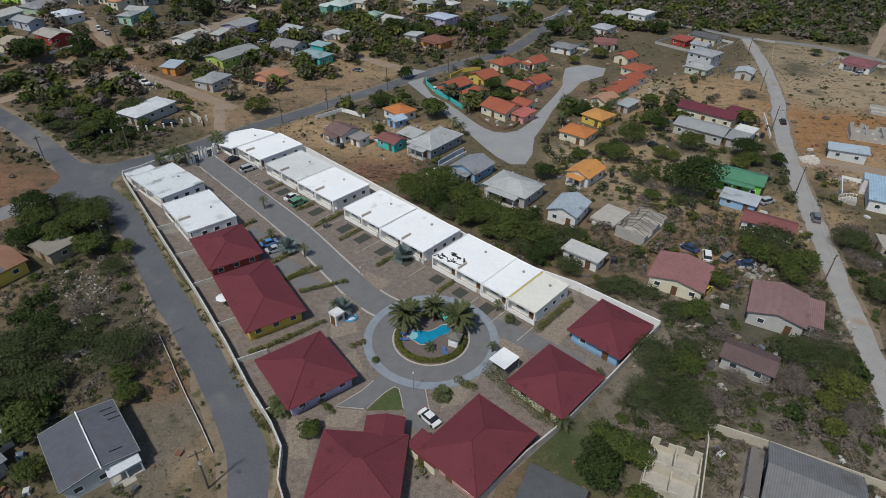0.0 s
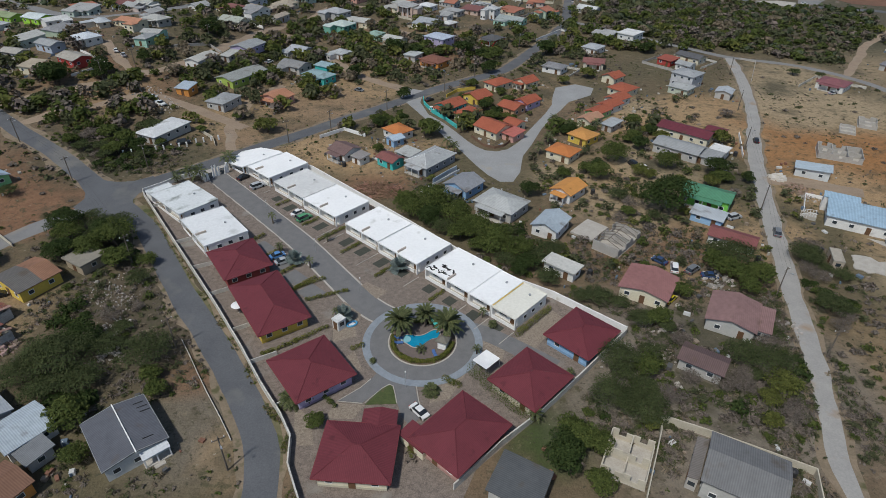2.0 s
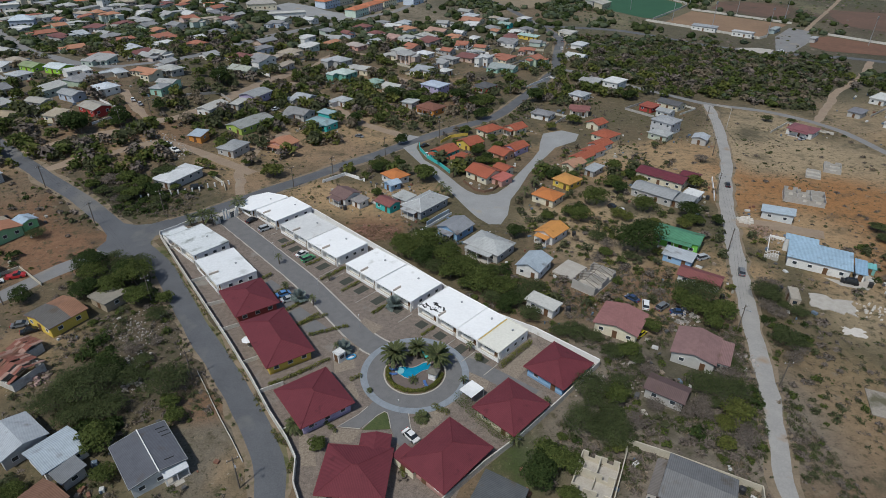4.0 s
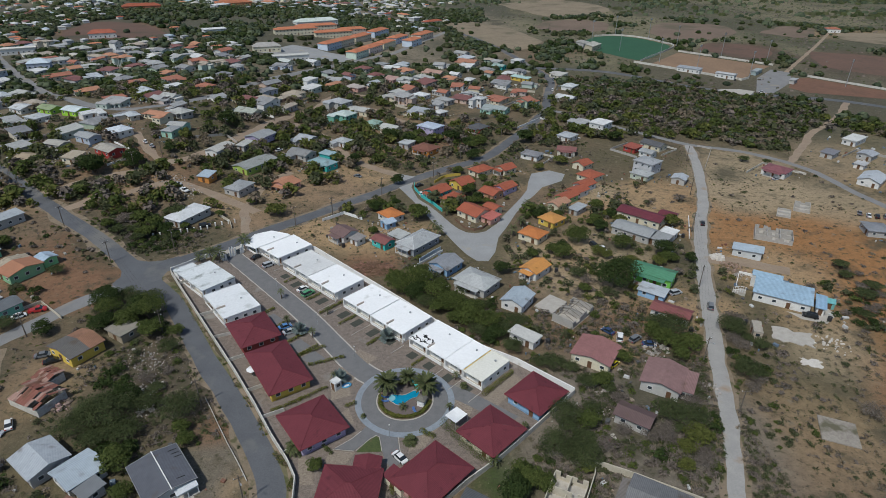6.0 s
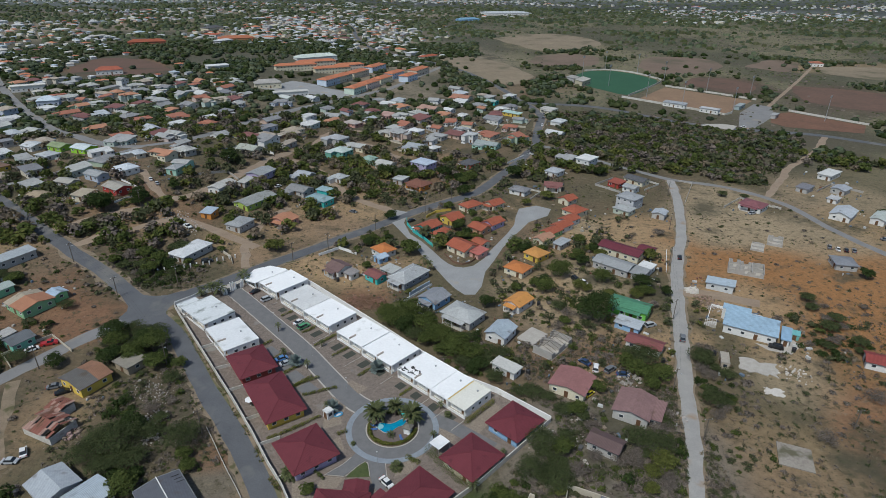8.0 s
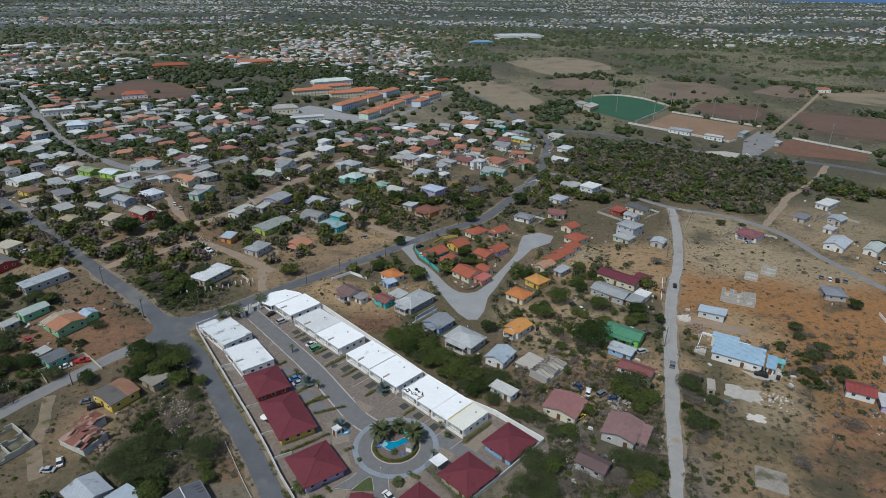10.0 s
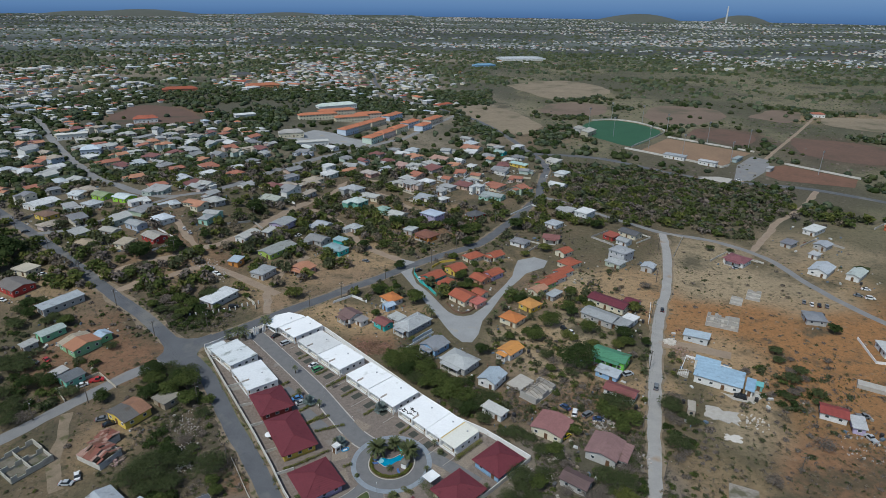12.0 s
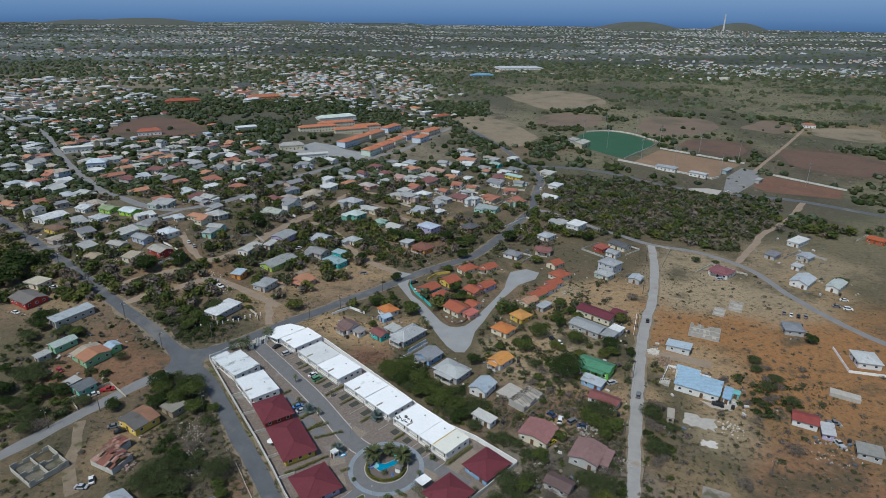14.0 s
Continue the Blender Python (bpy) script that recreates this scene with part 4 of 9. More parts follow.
def villa(x, y, w, d, a, wallc, label, rise=1.75):
    ob = house(x, y, w, d, a, "hip", wallc, VILLA, label, 2.9, rise, 0.75, True, ridge=True, name="villa", group="red-roofed villas")
    W, D = w / 2 - 0.75, d / 2 - 0.75
    g = Geo()
    for x0, y0, x1, y1 in ((-w / 2, -d / 2 - 0.12, w / 2, -d / 2), (-w / 2, d / 2, w / 2, d / 2 + 0.12), (-w / 2 - 0.12, -d / 2, -w / 2, d / 2), (w / 2, -d / 2, w / 2 + 0.12, d / 2)):
        g.box(x0, y0, 2.74, x1, y1, 2.86)
    part("gutter", g.mesh("gutter", paint((0.2, 0.045, 0.05))), ob)
    g = Geo()
    g.box(-W, -D - 0.03, 0, W, -D, 0.55), g.box(W, -D, 0, W + 0.03, D, 0.55)
    part("plinth", g.mesh("plinth", paint(tuple(0.75 * k for k in wallc))), ob)
    return ob


villa(-39.4, 19.1, 14, 11.6, -58, (0.3, 0.07, 0.06), "villa with dark red hipped roof and red walls")
villa(-29.1, 2.4, 20, 11.6, -59, YELLOW, "long villa with dark red hipped roof, yellow walls")
villa(-17, -18.1, 13.4, 12.4, -56, LILAC, "villa with dark red hipped roof beside roundabout")
villa(-6.7, -37.6, 12.8, 11.6, -7, CREAM, "villa with dark red tiled hip roof, cream walls")
house(-3.3, -30.9, 6.2, 4.6, -5, "gable", CREAM, VILLA, "small garage with dark red roof", 2.5, 0.7, 0.3, True, along_x=False, name="garage")
villa(10.7, -34.2, 11.4, 14.4, -45, (0.5, 0.3, 0.26), "large villa with dark red hipped roof")
house(3.3, -34.8, 6.0, 3.6, -46, "shed", CREAM, VILLA, "low annex with dark red roof", 2.4, 0.5, 0.3, True, name="annex")
villa(24.9, -22.3, 11.2, 12.2, -47, CREAM, "villa with dark red hipped roof near garden wall")
villa(37.7, -10.1, 10.9, 12.2, -46.5, BLUE, "villa with dark red hipped roof, light blue walls")


# ---- white terrace
def terrace_house(u0, u1, v0, v1, label, roof=WHITE_ROOF, dividers=(), origin=None, a=None, outline=(), wing=()):
    """A white flat-roofed terrace house with a pillared front porch; outline gives an angled roof, wing a side room."""
    x, y = uv((u0 + u1) / 2, (v0 + v1) / 2) if origin is None else origin
    a = math.degrees(UA) if a is None else a
    ob = thing("terrace_house", x, y, a, None, label, "house", "white terrace houses")
    w, d = u1 - u0, v1 - v0
    W, D = w / 2, d / 2
    g = Geo()
    g.box(-W + 0.12, -D + 1.4, -0.5, W - 0.12, D - 0.1, 2.95)
    part("wall", g.mesh("wall", WHITE_WALL), ob)
    g = Geo()
    if outline:
        cx, cy = (u0 + u1) / 2, (v0 + v1) / 2
        pts = [(p - cx, q - cy) for p, q in outline]
        g.prism(pts, 2.95, 3.2)
        for (xa, ya), (xb, yb) in zip(pts, pts[1:] + pts[:1]):
            l = math.dist((xa, ya), (xb, yb))
            ex, ey = (xb - xa) / l * 0.2, (yb - ya) / l * 0.2
            g.prism([(xa + ex, ya + ey), (xb, yb), (xb - ey, yb + ex), (xa + ex - ey, ya + ey + ex)], 3.2, 3.32)
    else:
        g.box(-W, -D, 2.95, W, D, 3.2)
        for x0, y0, x1, y1 in ((-W, -D, W, -D + 0.2), (-W, D - 0.2, W, D), (-W, -D + 0.2, -W + 0.2, D - 0.2), (W - 0.2, -D + 0.2, W, D - 0.2)):
            g.box(x0, y0, 3.2, x1, y1, 3.32)
    part("roof", g.mesh("roof", roof), ob)
    if wing:
        x0, y0, x1, y1 = wing
        g = Geo()
        g.box(x0 + 0.12, y0 + 0.12, -0.5, x1 - 0.01, y1 - 0.12, 2.94)
        part("wall", g.mesh("wall", WHITE_WALL), ob)
        g = Geo()
        g.box(x0, y0, 2.94, x1, y1, 3.19)
        g.box(x0, y0, 3.19, x0 + 0.2, y1, 3.31)
        g.box(x0 + 0.2, y0, 3.19, x1, y0 + 0.2, 3.31)
        g.box(x0 + 0.2, y1 - 0.2, 3.19, x1, y1, 3.31)
        part("roof", g.mesh("roof", roof), ob)
    n = max(1, round(w / 6.8))
    g = Geo()
    g.box(-W + 0.1, -D + 0.26, -0.5, W - 0.1, -D + 1.4, 0.13)
    part("terrace", g.mesh("terrace", KERB), ob)
    for i in range(n):
        x0, x1 = -W + i * w / n, -W + (i + 1) * w / n
        for sx in (x0 + 0.16, x1 - 0.16):
            g = Geo()
            g.box(sx - 0.14, -D + 0.05, -0.3, sx + 0.14, -D + 1.4, 2.95) if sx in (x0 + 0.16,) else g.box(sx - 0.14, -D + 0.05, -0.3, sx + 0.14, -D + 0.4, 2.95)
            part("pillar", g.mesh("pillar", WHITE_WALL), ob)
        g = Geo()
        g.box(x0 + 0.3, -D + 0.1, 0.0, x1 - 0.3 - (1.0 if i % 2 else 0.0), -D + 0.24, 0.95)
        part("parapet", g.mesh("parapet", WHITE_WALL), ob)
        wd = part("window", WIN_L, ob, "", pose((x0 + x1) / 2 - 0.9, -D + 1.4, 1.2))
        part("pane", PANE_L, wd)
        part("door", DOOR, ob, "", pose((x0 + x1) / 2 + 1.7, -D + 1.4, 0.15))
    for k in dividers:
        g = Geo()
        g.box(k - 0.15, -D + 0.3, 3.2, k + 0.15, -D + 3.0, 3.75)
        part("roof_divider", g.mesh("roof_divider", paint((0.5, 0.44, 0.38))), ob)
    add_windows(ob, d - 3, pose(W - 0.12, 0.8, 0, 0, 0, 90), 1.2, 3)
    g = Geo()
    g.cyl(0.6, D - 3, 3.2, 3.5, 0.3, 8)
    part("roof_vent", g.mesh("roof_vent", STEEL), ob)
    return ob


terrace_house(-90, -83.1, 12, 24.4, "white terrace house with angled flat roof by the gate", outline=((-89, 10.6), (-83.05, 11.9), (-83.05, 26.6), (-84.9, 26.6), (-91.3, 23.8), (-93.2, 17.8)))
terrace_house(-83, -71.4, 13.6, 28, "white flat-roofed terrace house next to gate house", dividers=(-1.6,))
terrace_house(-68.6, -54.0, 13.4, 25.4, "white flat-roofed double terrace house", mat("greyed roof coating", (0.66, 0.66, 0.64), (0.56, 0.56, 0.55), 0.15, 0.8, 0.1, 8, dirt=((0.45, 0.44, 0.42), 0.2, 0.6)), (-0.5,))
terrace_house(-53.8, -39.2, 13.2, 25.3, "white flat-roofed double terrace house", WHITE_ROOF, (0.2,))
terrace_house(-35.0, -22.0, 13.1, 25.2, "white flat-roofed double terrace house", dividers=(0.0,))
terrace_house(-21.7, -7.9, 12.9, 25.2, "white flat-roofed double terrace house", dividers=(0.0,))
rh = terrace_house(-5.6, 8.2, 13.2, 25.2, "white flat-roofed terrace house, black painted roof drawing", dividers=(0.3,))
terrace_house(8.3, 14.7, 13.1, 25.1, "white flat-roofed terrace house")
terrace_house(14.8, 21.4, 13.1, 25.0, "white terrace house with yellowish roof edge", mat("yellowed roof coating", (0.74, 0.72, 0.64), (0.64, 0.62, 0.54), 0.2, 0.8, 0.1, 8, dirt=((0.5, 0.47, 0.38), 0.25, 0.6)))
terrace_house(-8.15, 8.15, -5.8, 5.8, "flat-roofed bungalow with mould-stained pale roof", WORN_ROOF, (), (-61.5, 48.6), -44.5, (), (-11.25, -5.9, -8.15, 1.2))
terrace_house(-8.2, 8.2, -5.8, 5.8, "white flat-roofed bungalow beside villa", mat("pale roof coating", (0.74, 0.75, 0.75), (0.64, 0.65, 0.65), 0.2, 0.8, 0.1, 8, dirt=((0.5, 0.51, 0.5), 0.2, 0.6)), (2.0,), (-49.3, 33.8), -53)
# the yellow line and the black drawing on the roofs
g = Geo()
g.box(-3.25, -5.6, 3.325, -3.0, 5.6, 3.345)
part("painted_line", g.mesh("painted_line", paint((0.7, 0.5, 0.1))), [o for o in scene.objects if o.get("label", "").endswith("yellowish roof edge")][0])
rr = random.Random(4)
for i in range(16):
    g = Geo()
    px, py = -6.0 + 5.6 * rr.random(), -5.2 + 3.2 * rr.random()
    g.tube([(px, py, 3.24), (px + rr.uniform(-1.1, 1.1), py + rr.uniform(-0.7, 0.7), 3.24), (px + rr.uniform(-1.4, 1.4), py + rr.uniform(-0.9, 0.9), 3.24)], rr.uniform(0.05, 0.24), 4)
    part("black_strip", g.mesh("black_strip", RUBBER), rh, "crumpled black strip lying on roof")

# ---- houses of the village round the estate
house(-82.4, 94.7, 9.4, 16.2, -29, "hip", GREY, R_WHITE, "low house with white hipped roof, grey walls", rise=0.8)
house(-69.4, 123.1, 8.8, 11.2, -25, "hip", GREY, R_GREY, "grey block house with grey hipped roof", 3.2, 0.8)
house(-85.6, 131.6, 6.5, 6.8, -18, "shed", ORANGEW, (0.4, 0.47, 0.53), "small orange house with blue-grey roof")
house(-50.9, 131.1, 11, 9.5, -32, "gable", PINK, (0.46, 0.22, 0.13), "pink house with faded terracotta roof", along_x=False, tiles=True, porch=True)
house(-69, 151.3, 10.5, 20, -34, "gable", LIME, (0.33, 0.34, 0.32), "long lime-green house with grey roof", 3, 1.2)
house(-88.1, 162.2, 7.9, 14, -23, "gable", WHITE, (0.5, 0.49, 0.45), "pale house with light grey roof", 3.4, 1.0)
house(-78.6, 172.5, 5.5, 8, -28, "shed", GREY, (0.47, 0.47, 0.44), "small grey shed-roofed house")
house(-74.3, 188.1, 11, 14, -26, "gable", LILAC, R_GREY, "lilac house with grey gable roof", 3.2, 1.3)
house(-115.4, 175.7, 6.8, 9.2, -14, "hip", MINT, R_GREY, "mint-green house with grey roof", 3.4, 1.2)
house(-114.5, 184.3, 10, 7.5, -14, "gable", MINT, (0.42, 0.42, 0.4), "mint house extension with grey roof", 3.2, 1.0)
house(-139, 172.6, 11.3, 8.4, -36, "hip", WHITE, (0.62, 0.66, 0.7), "white house with pale blue-white roof", 3.0, 1.2, porch=True)
house(-134.2, 148.9, 13, 8.8, -36, "gable", REDW, (0.4, 0.37, 0.32), "red house with tan-grey gable roof", 3.0, 1.3)
house(-150.9, 164.3, 12, 7.4, -32, "gable", (0.5, 0.56, 0.65), R_GREY, "pale blue house with grey roof", 3.0, 1.2)
house(-146.5, 140.5, 8, 8, -20, "shed", CREAM, (0.42, 0.36, 0.27), "cream house with tan roof")
house(-37.9, 158.7, 13.6, 8.5, -36, "hip", TEAL, (0.3, 0.42, 0.44), "turquoise house with grey-teal roof", 3.2, 0.9, porch=True)
house(-36.6, 168.5, 8, 5.8, -34, "shed", TEAL, (0.33, 0.45, 0.47), "turquoise annex with grey roof", 4.2, 0.4)
house(17.1, 213.8, 13, 11, -40, "hip", LILAC, (0.5, 0.56, 0.66), "lilac two-storey house with bluish roof", 2.8, 0.8, storeys=2)
house(13.9, 182.4, 12.5, 10.4, -42, "hip", ORANGEW, (0.22, 0.1, 0.07), "orange house with brown hipped roof", 3, 1.6, porch=True)
house(3.6, 190.8, 7, 8, -32, "flat", GREY, (0.45, 0.47, 0.46), "grey flat-roofed house")
house(46, 220.6, 10, 10, -46, "hip", REDW, R_DARK, "red house with dark grey roof", 3, 1.6, porch=True)
house(17.9, 123.2, 8.4, 11, -46, "gable", TEAL, R_TERRA, "teal bungalow with terracotta roof", 2.9, 1.6, tiles=True, porch=True, group="terracotta-roofed bungalows")
house(40.1, 149.6, 8, 11, -52, "hip", CREAM, R_TERRA, "bungalow with terracotta roof on loop road", 2.9, 1.6, tiles=True, group="terracotta-roofed bungalows")
house(52.4, 151.2, 7.6, 9, -50, "gable", CREAM, R_TERRA, "cream bungalow with terracotta roof", 2.9, 1.6, tiles=True, porch=True, group="terracotta-roofed bungalows")
house(29.5, 133.1, 9, 9.3, -50, "gable", YELLOW, R_TERRA, "yellow bungalow with terracotta roof", 2.9, 1.7, tiles=True, group="terracotta-roofed bungalows")
house(24, 115.1, 7, 10, -44, "hip", CREAM, R_TERRA, "bungalow with terracotta roof beside hedge", 2.9, 1.4, tiles=True, group="terracotta-roofed bungalows")
house(41.8, 120.8, 9, 8, -48, "gable", (0.55, 0.33, 0.2), R_TERRA, "tan bungalow with terracotta roof", 2.9, 1.4, tiles=True, group="terracotta-roofed bungalows")
house(49, 127, 7.2, 9.6, -48, "gable", LILAC, R_TERRA, "lilac bungalow with terracotta roof", 2.9, 1.4, tiles=True, porch=True, group="terracotta-roofed bungalows")
house(32.2, 100.6, 11.5, 10, -48, "gable", CREAM, R_TERRA, "large bungalow with terracotta gable roof", 2.9, 1.9, tiles=True, along_x=True, group="terracotta-roofed bungalows")
house(38.6, 95.4, 6, 7, -48, "shed", PINK, (0.5, 0.16, 0.13), "porch wing with faded red roof", 2.6, 0.6, name="house_wing")
house(40.5, 104.5, 7, 6, -48, "gable", CREAM, R_TERRA, "wing of bungalow with terracotta roof", 2.8, 1.0, tiles=True, name="house_wing")
house(-2.3, 98.5, 9, 8, -50, "hip", WHITE, R_ORANGE, "house with bright orange hipped roof", 2.9, 1.3, tiles=True)
house(-3.2, 91.5, 5, 5.5, -50, "gable", BLUE, (0.44, 0.53, 0.62), "blue-roofed porch wing", 2.6, 0.9, name="house_wing")
house(-19.6, 82.2, 8.5, 8.2, -44, "gable", WHITE, (0.2, 0.13, 0.12), "white house with dark brown roof", 2.9, 1.5, porch=True)
house(-14.2, 77.6, 5, 5, -44, "shed", WHITE, (0.3, 0.28, 0.27), "grey-roofed lean-to", 2.5, 0.4, name="lean_to")
house(-4.4, 75.2, 8, 6, -44, "gable", TEAL, (0.25, 0.1, 0.09), "teal house with maroon roof", 2.8, 1.0)
house(1.4, 79.8, 7, 6, -44, "shed", GREY, (0.47, 0.48, 0.46), "grey metal-roofed outhouse", 2.6, 0.4, name="outhouse")
house(8.7, 74.5, 9.5, 15.5, -42, "hip", (0.3, 0.32, 0.34), (0.44, 0.45, 0.45), "house with grey roof and white ridge caps", 3.1, 2.2, ridge=True, porch=True)
house(18.2, 57.1, 9, 9.6, -42, "gable", BLUE, (0.28, 0.29, 0.31), "light blue house with grey roof", 2.9, 1.7, along_x=False, porch=True)
house(92.3, 156.9, 7.5, 8.5, -50, "gable", CREAM, R_TERRA, "small house with terracotta gable roof", 2.9, 1.5, tiles=True)
house(92.1, 141.3, 9.5, 10.5, -52, "hip", CREAM, R_TERRA, "house with terracotta hipped roof", 2.9, 1.4, tiles=True)
house(86.3, 129.5, 7, 10, -52, "gable", WHITE, R_TERRA, "white terrace bungalow with terracotta roof", 2.9, 1.2, tiles=True)
house(81, 122.2, 7, 10, -52, "gable", WHITE, R_TERRA, "white bungalow with terracotta roof", 2.9, 1.2, tiles=True)
house(74.6, 115.4, 6.5, 10.5, -50, "gable", (0.35, 0.55, 0.25), R_TERRA, "green bungalow with terracotta roof", 2.9, 1.2, tiles=True)
house(69.5, 108, 6.5, 9.5, -48, "gable", CREAM, (0.45, 0.25, 0.16), "tan bungalow with faded orange roof", 2.9, 1.2, tiles=True)
house(76.5, 103.5, 5, 8, -48, "shed", GREY, (0.4, 0.42, 0.43), "grey metal-roofed shed", 2.6, 0.4, name="shed")
house(63.2, 92.6, 8.5, 8.5, -50, "hip", YELLOW, (0.55, 0.27, 0.08), "yellow house with ochre hipped roof", 2.9, 1.5, tiles=True)
house(53.2, 79.6, 9.5, 8.4, -42, "hip", CREAM, R_ORANGE, "cream house with orange hipped roof", 2.9, 1.4, tiles=True)
house(49.1, 53.2, 7.4, 9.6, -45, "gable", WHITE, (0.6, 0.28, 0.08), "white house with bright ochre roof", 3, 1.4, tiles=True, porch=True)
house(28, 45.1, 13.2, 10.2, -41, "hip", GREY, (0.46, 0.47, 0.46), "broad grey house with pale grey roof", 3.2, 1.6, porch=True)
house(39.9, 33.7, 8, 9.6, -36, "gable", WHITE, (0.4, 0.46, 0.51), "white house with blue-grey gable roof", 3.2, 1.6, along_x=False)
house(123.5, 151.7, 11, 10.5, -50, "hip", (0.55, 0.55, 0.56), (0.38, 0.39, 0.4), "grey two-storey house with grey roof", 2.9, 1.2, storeys=2)
house(117.8, 142.2, 9.5, 8.2, -47, "hip", (0.5, 0.55, 0.45), (0.42, 0.43, 0.42), "single-storey wing with grey hipped roof", 3, 1.0)
house(134, 136.5, 7, 7.5, -36, "gable", GREY, (0.44, 0.47, 0.5), "small grey roadside house", 2.9, 1.0)
house(118.5, 217.5, 10, 12, -45, "flat", WHITE, (0.68, 0.68, 0.66), "white two-storey cube house", 3.1, storeys=2)
house(95.5, 203.5, 9, 10, -44, "hip", WHITE, (0.44, 0.46, 0.48), "white house with grey hipped roof", 3, 1.4)
house(139.9, 187.1, 13, 8.5, -52, "gable", CREAM, R_DARK, "cream house with dark grey roof", 3, 1.2)
house(126.8, 182.9, 8, 8, -52, "shed", REDW, (0.35, 0.1, 0.07), "low red house", 2.8, 0.5)
house(132, 174, 8, 7, -50, "gable", WHITE, R_GREY, "white house with grey roof by lane", 2.9, 1.0)
house(101, 94.8, 19, 8.5, -43, "gable", CREAM, R_MAROON, "long house with maroon metal roof", 3.3, 1.3)
house(112, 94.5, 7, 7, -43, "gable", GREY, R_MAROON, "maroon-roofed outbuilding", 3.0, 1.0, name="outbuilding")
house(93.5, 81.5, 16, 9, -43, "gable", GREY, (0.34, 0.35, 0.35), "long grey house with grey metal roof", 3.2, 1.2)
house(99.5, 76, 12, 7, -43, "shed", GREY, (0.32, 0.33, 0.33), "grey lean-to house", 2.8, 0.6)
house(106.5, 79, 6, 6, -43, "flat", WHITE, (0.68, 0.68, 0.66), "white flat-roofed annex", 2.8, name="annex")
house(88.6, 47.6, 14.5, 8.2, -36, "gable", (0.22, 0.6, 0.1), R_GREEN, "bright green house with green metal roof", 3.8, 1.2, porch=True)
house(85, 37.6, 9.2, 5.6, -38, "shed", BLUE, (0.48, 0.52, 0.55), "small blue shack with patched metal roof", 2.5, 0.5)
house(86.4, 25.6, 12, 6.4, -36, "gable", WHITE, (0.24, 0.09, 0.085), "white cottage with maroon metal roof", 2.7, 1.0)
house(57.4, 6.4, 11.4, 10.8, -34, "gable", CREAM, (0.33, 0.16, 0.15), "cream house with faded pink-red roof", 3.0, 1.2, along_x=False)
house(72.4, -4.7, 10.4, 11.4, -32, "gable", (0.5, 0.49, 0.46), (0.28, 0.17, 0.16), "grey house with faded pink-brown metal roof", 3.1, 1.3, along_x=False, wings=((6.3, 0.6, 3.4, 8.6, "shed", 0.4),))
house(39, 14.6, 9, 4.8, -42, "flat", WHITE, (0.55, 0.54, 0.5), "small white flat-roofed outhouse", 2.6, name="outhouse")
house(126.3, 33.9, 17.2, 10, -32, "shed", WHITE, R_BLUE, "white house with light blue metal roof", 3.4, 1.1)
house(125.2, 41.9, 9.2, 3.4, -32, "shed", WHITE, R_BLUE, "rear wing under light blue metal roof", 4.5, 0.35, 0.2, name="house_wing")
house(135.6, 28.2, 3.2, 8.6, -32, "shed", WHITE, (0.3, 0.45, 0.6), "blue-roofed carport wing", 2.8, 0.4, name="carport_wing")
house(130.4, 64.3, 6.4, 10.6, -122, "shed", (0.6, 0.62, 0.62), (0.46, 0.54, 0.6), "long white shed with blue-grey roof", 2.9, 0.6, name="shed")
house(60.1, -18.4, 6.0, 9.0, -127, "gable", (0.46, 0.44, 0.41), (0.15, 0.1, 0.095), "small grey cottage with dark brown roof", 2.8, 1.0)
house(55.5, -44.9, 11, 12.2, -122.5, "gable", (0.48, 0.47, 0.44), (0.2, 0.2, 0.2), "large shed with grey corrugated roof", 4.4, 1.6, name="warehouse")
house(49.5, -41.2, 9, 1.8, -122.5, "shed", (0.45, 0.42, 0.38), (0.2, 0.18, 0.165), "narrow lean-to with brown corrugated roof", 3.0, 0.3, 0.1, name="lean_to", detail=1)
house(19.4, -44.5, 8.4, 8.6, 61, "shed", GREY, (0.11, 0.115, 0.12), "dark corrugated metal shed", 3.0, 0.8, name="shed")
slate_house = house(-46.6, -32.2, 12.6, 10.6, -51.5, "gable", (0.56, 0.57, 0.56), (0.125, 0.13, 0.15), "grey house with dark slate-grey roof", 3.0, 0.8, over=0.35, along_x=True)
old_house = house(-86, 12.9, 11.2, 10.2, -33, "gable", YELLOW, (0.3, 0.16, 0.1), "yellow house with rusty brown roof", 3.0, 1.3, along_x=False)
house(-76.5, 20.5, 7.5, 7, -33, "flat", (0.4, 0.33, 0.24), (0.27, 0.245, 0.2), "unfinished concrete house, no roof sheets", 2.6)
green_house = house(-123.4, 52.4, 12, 11.5, -33, "gable", (0.28, 0.5, 0.28), (0.4, 0.19, 0.11), "green house with orange-red roof", 3.0, 1.3, tiles=True)
house(-117.5, 58.5, 6, 5.5, -33, "gable", (0.28, 0.6, 0.28), (0.4, 0.5, 0.6), "green annex with blue-grey roof", 2.7, 0.8, name="annex")
house(-139.1, 59.6, 6, 10.3, -32, "gable", (0.28, 0.6, 0.35), (0.42, 0.48, 0.44), "green house with pale metal roof", 2.9, 0.9)
house(-142.8, 51, 5, 6, -35, "shed", GREY, (0.4, 0.4, 0.38), "grey lean-to shed", 2.5, 0.4, name="shed")
house(-115.4, 31.2, 6.8, 7.6, -33, "gable", (0.25, 0.6, 0.45), (0.16, 0.17, 0.18), "sea-green house with dark roof", 2.9, 1.0)
house(-121.5, 34, 5, 5.5, -33, "shed", GREY, (0.45, 0.44, 0.42), "patched metal lean-to", 2.4, 0.4, name="lean_to")
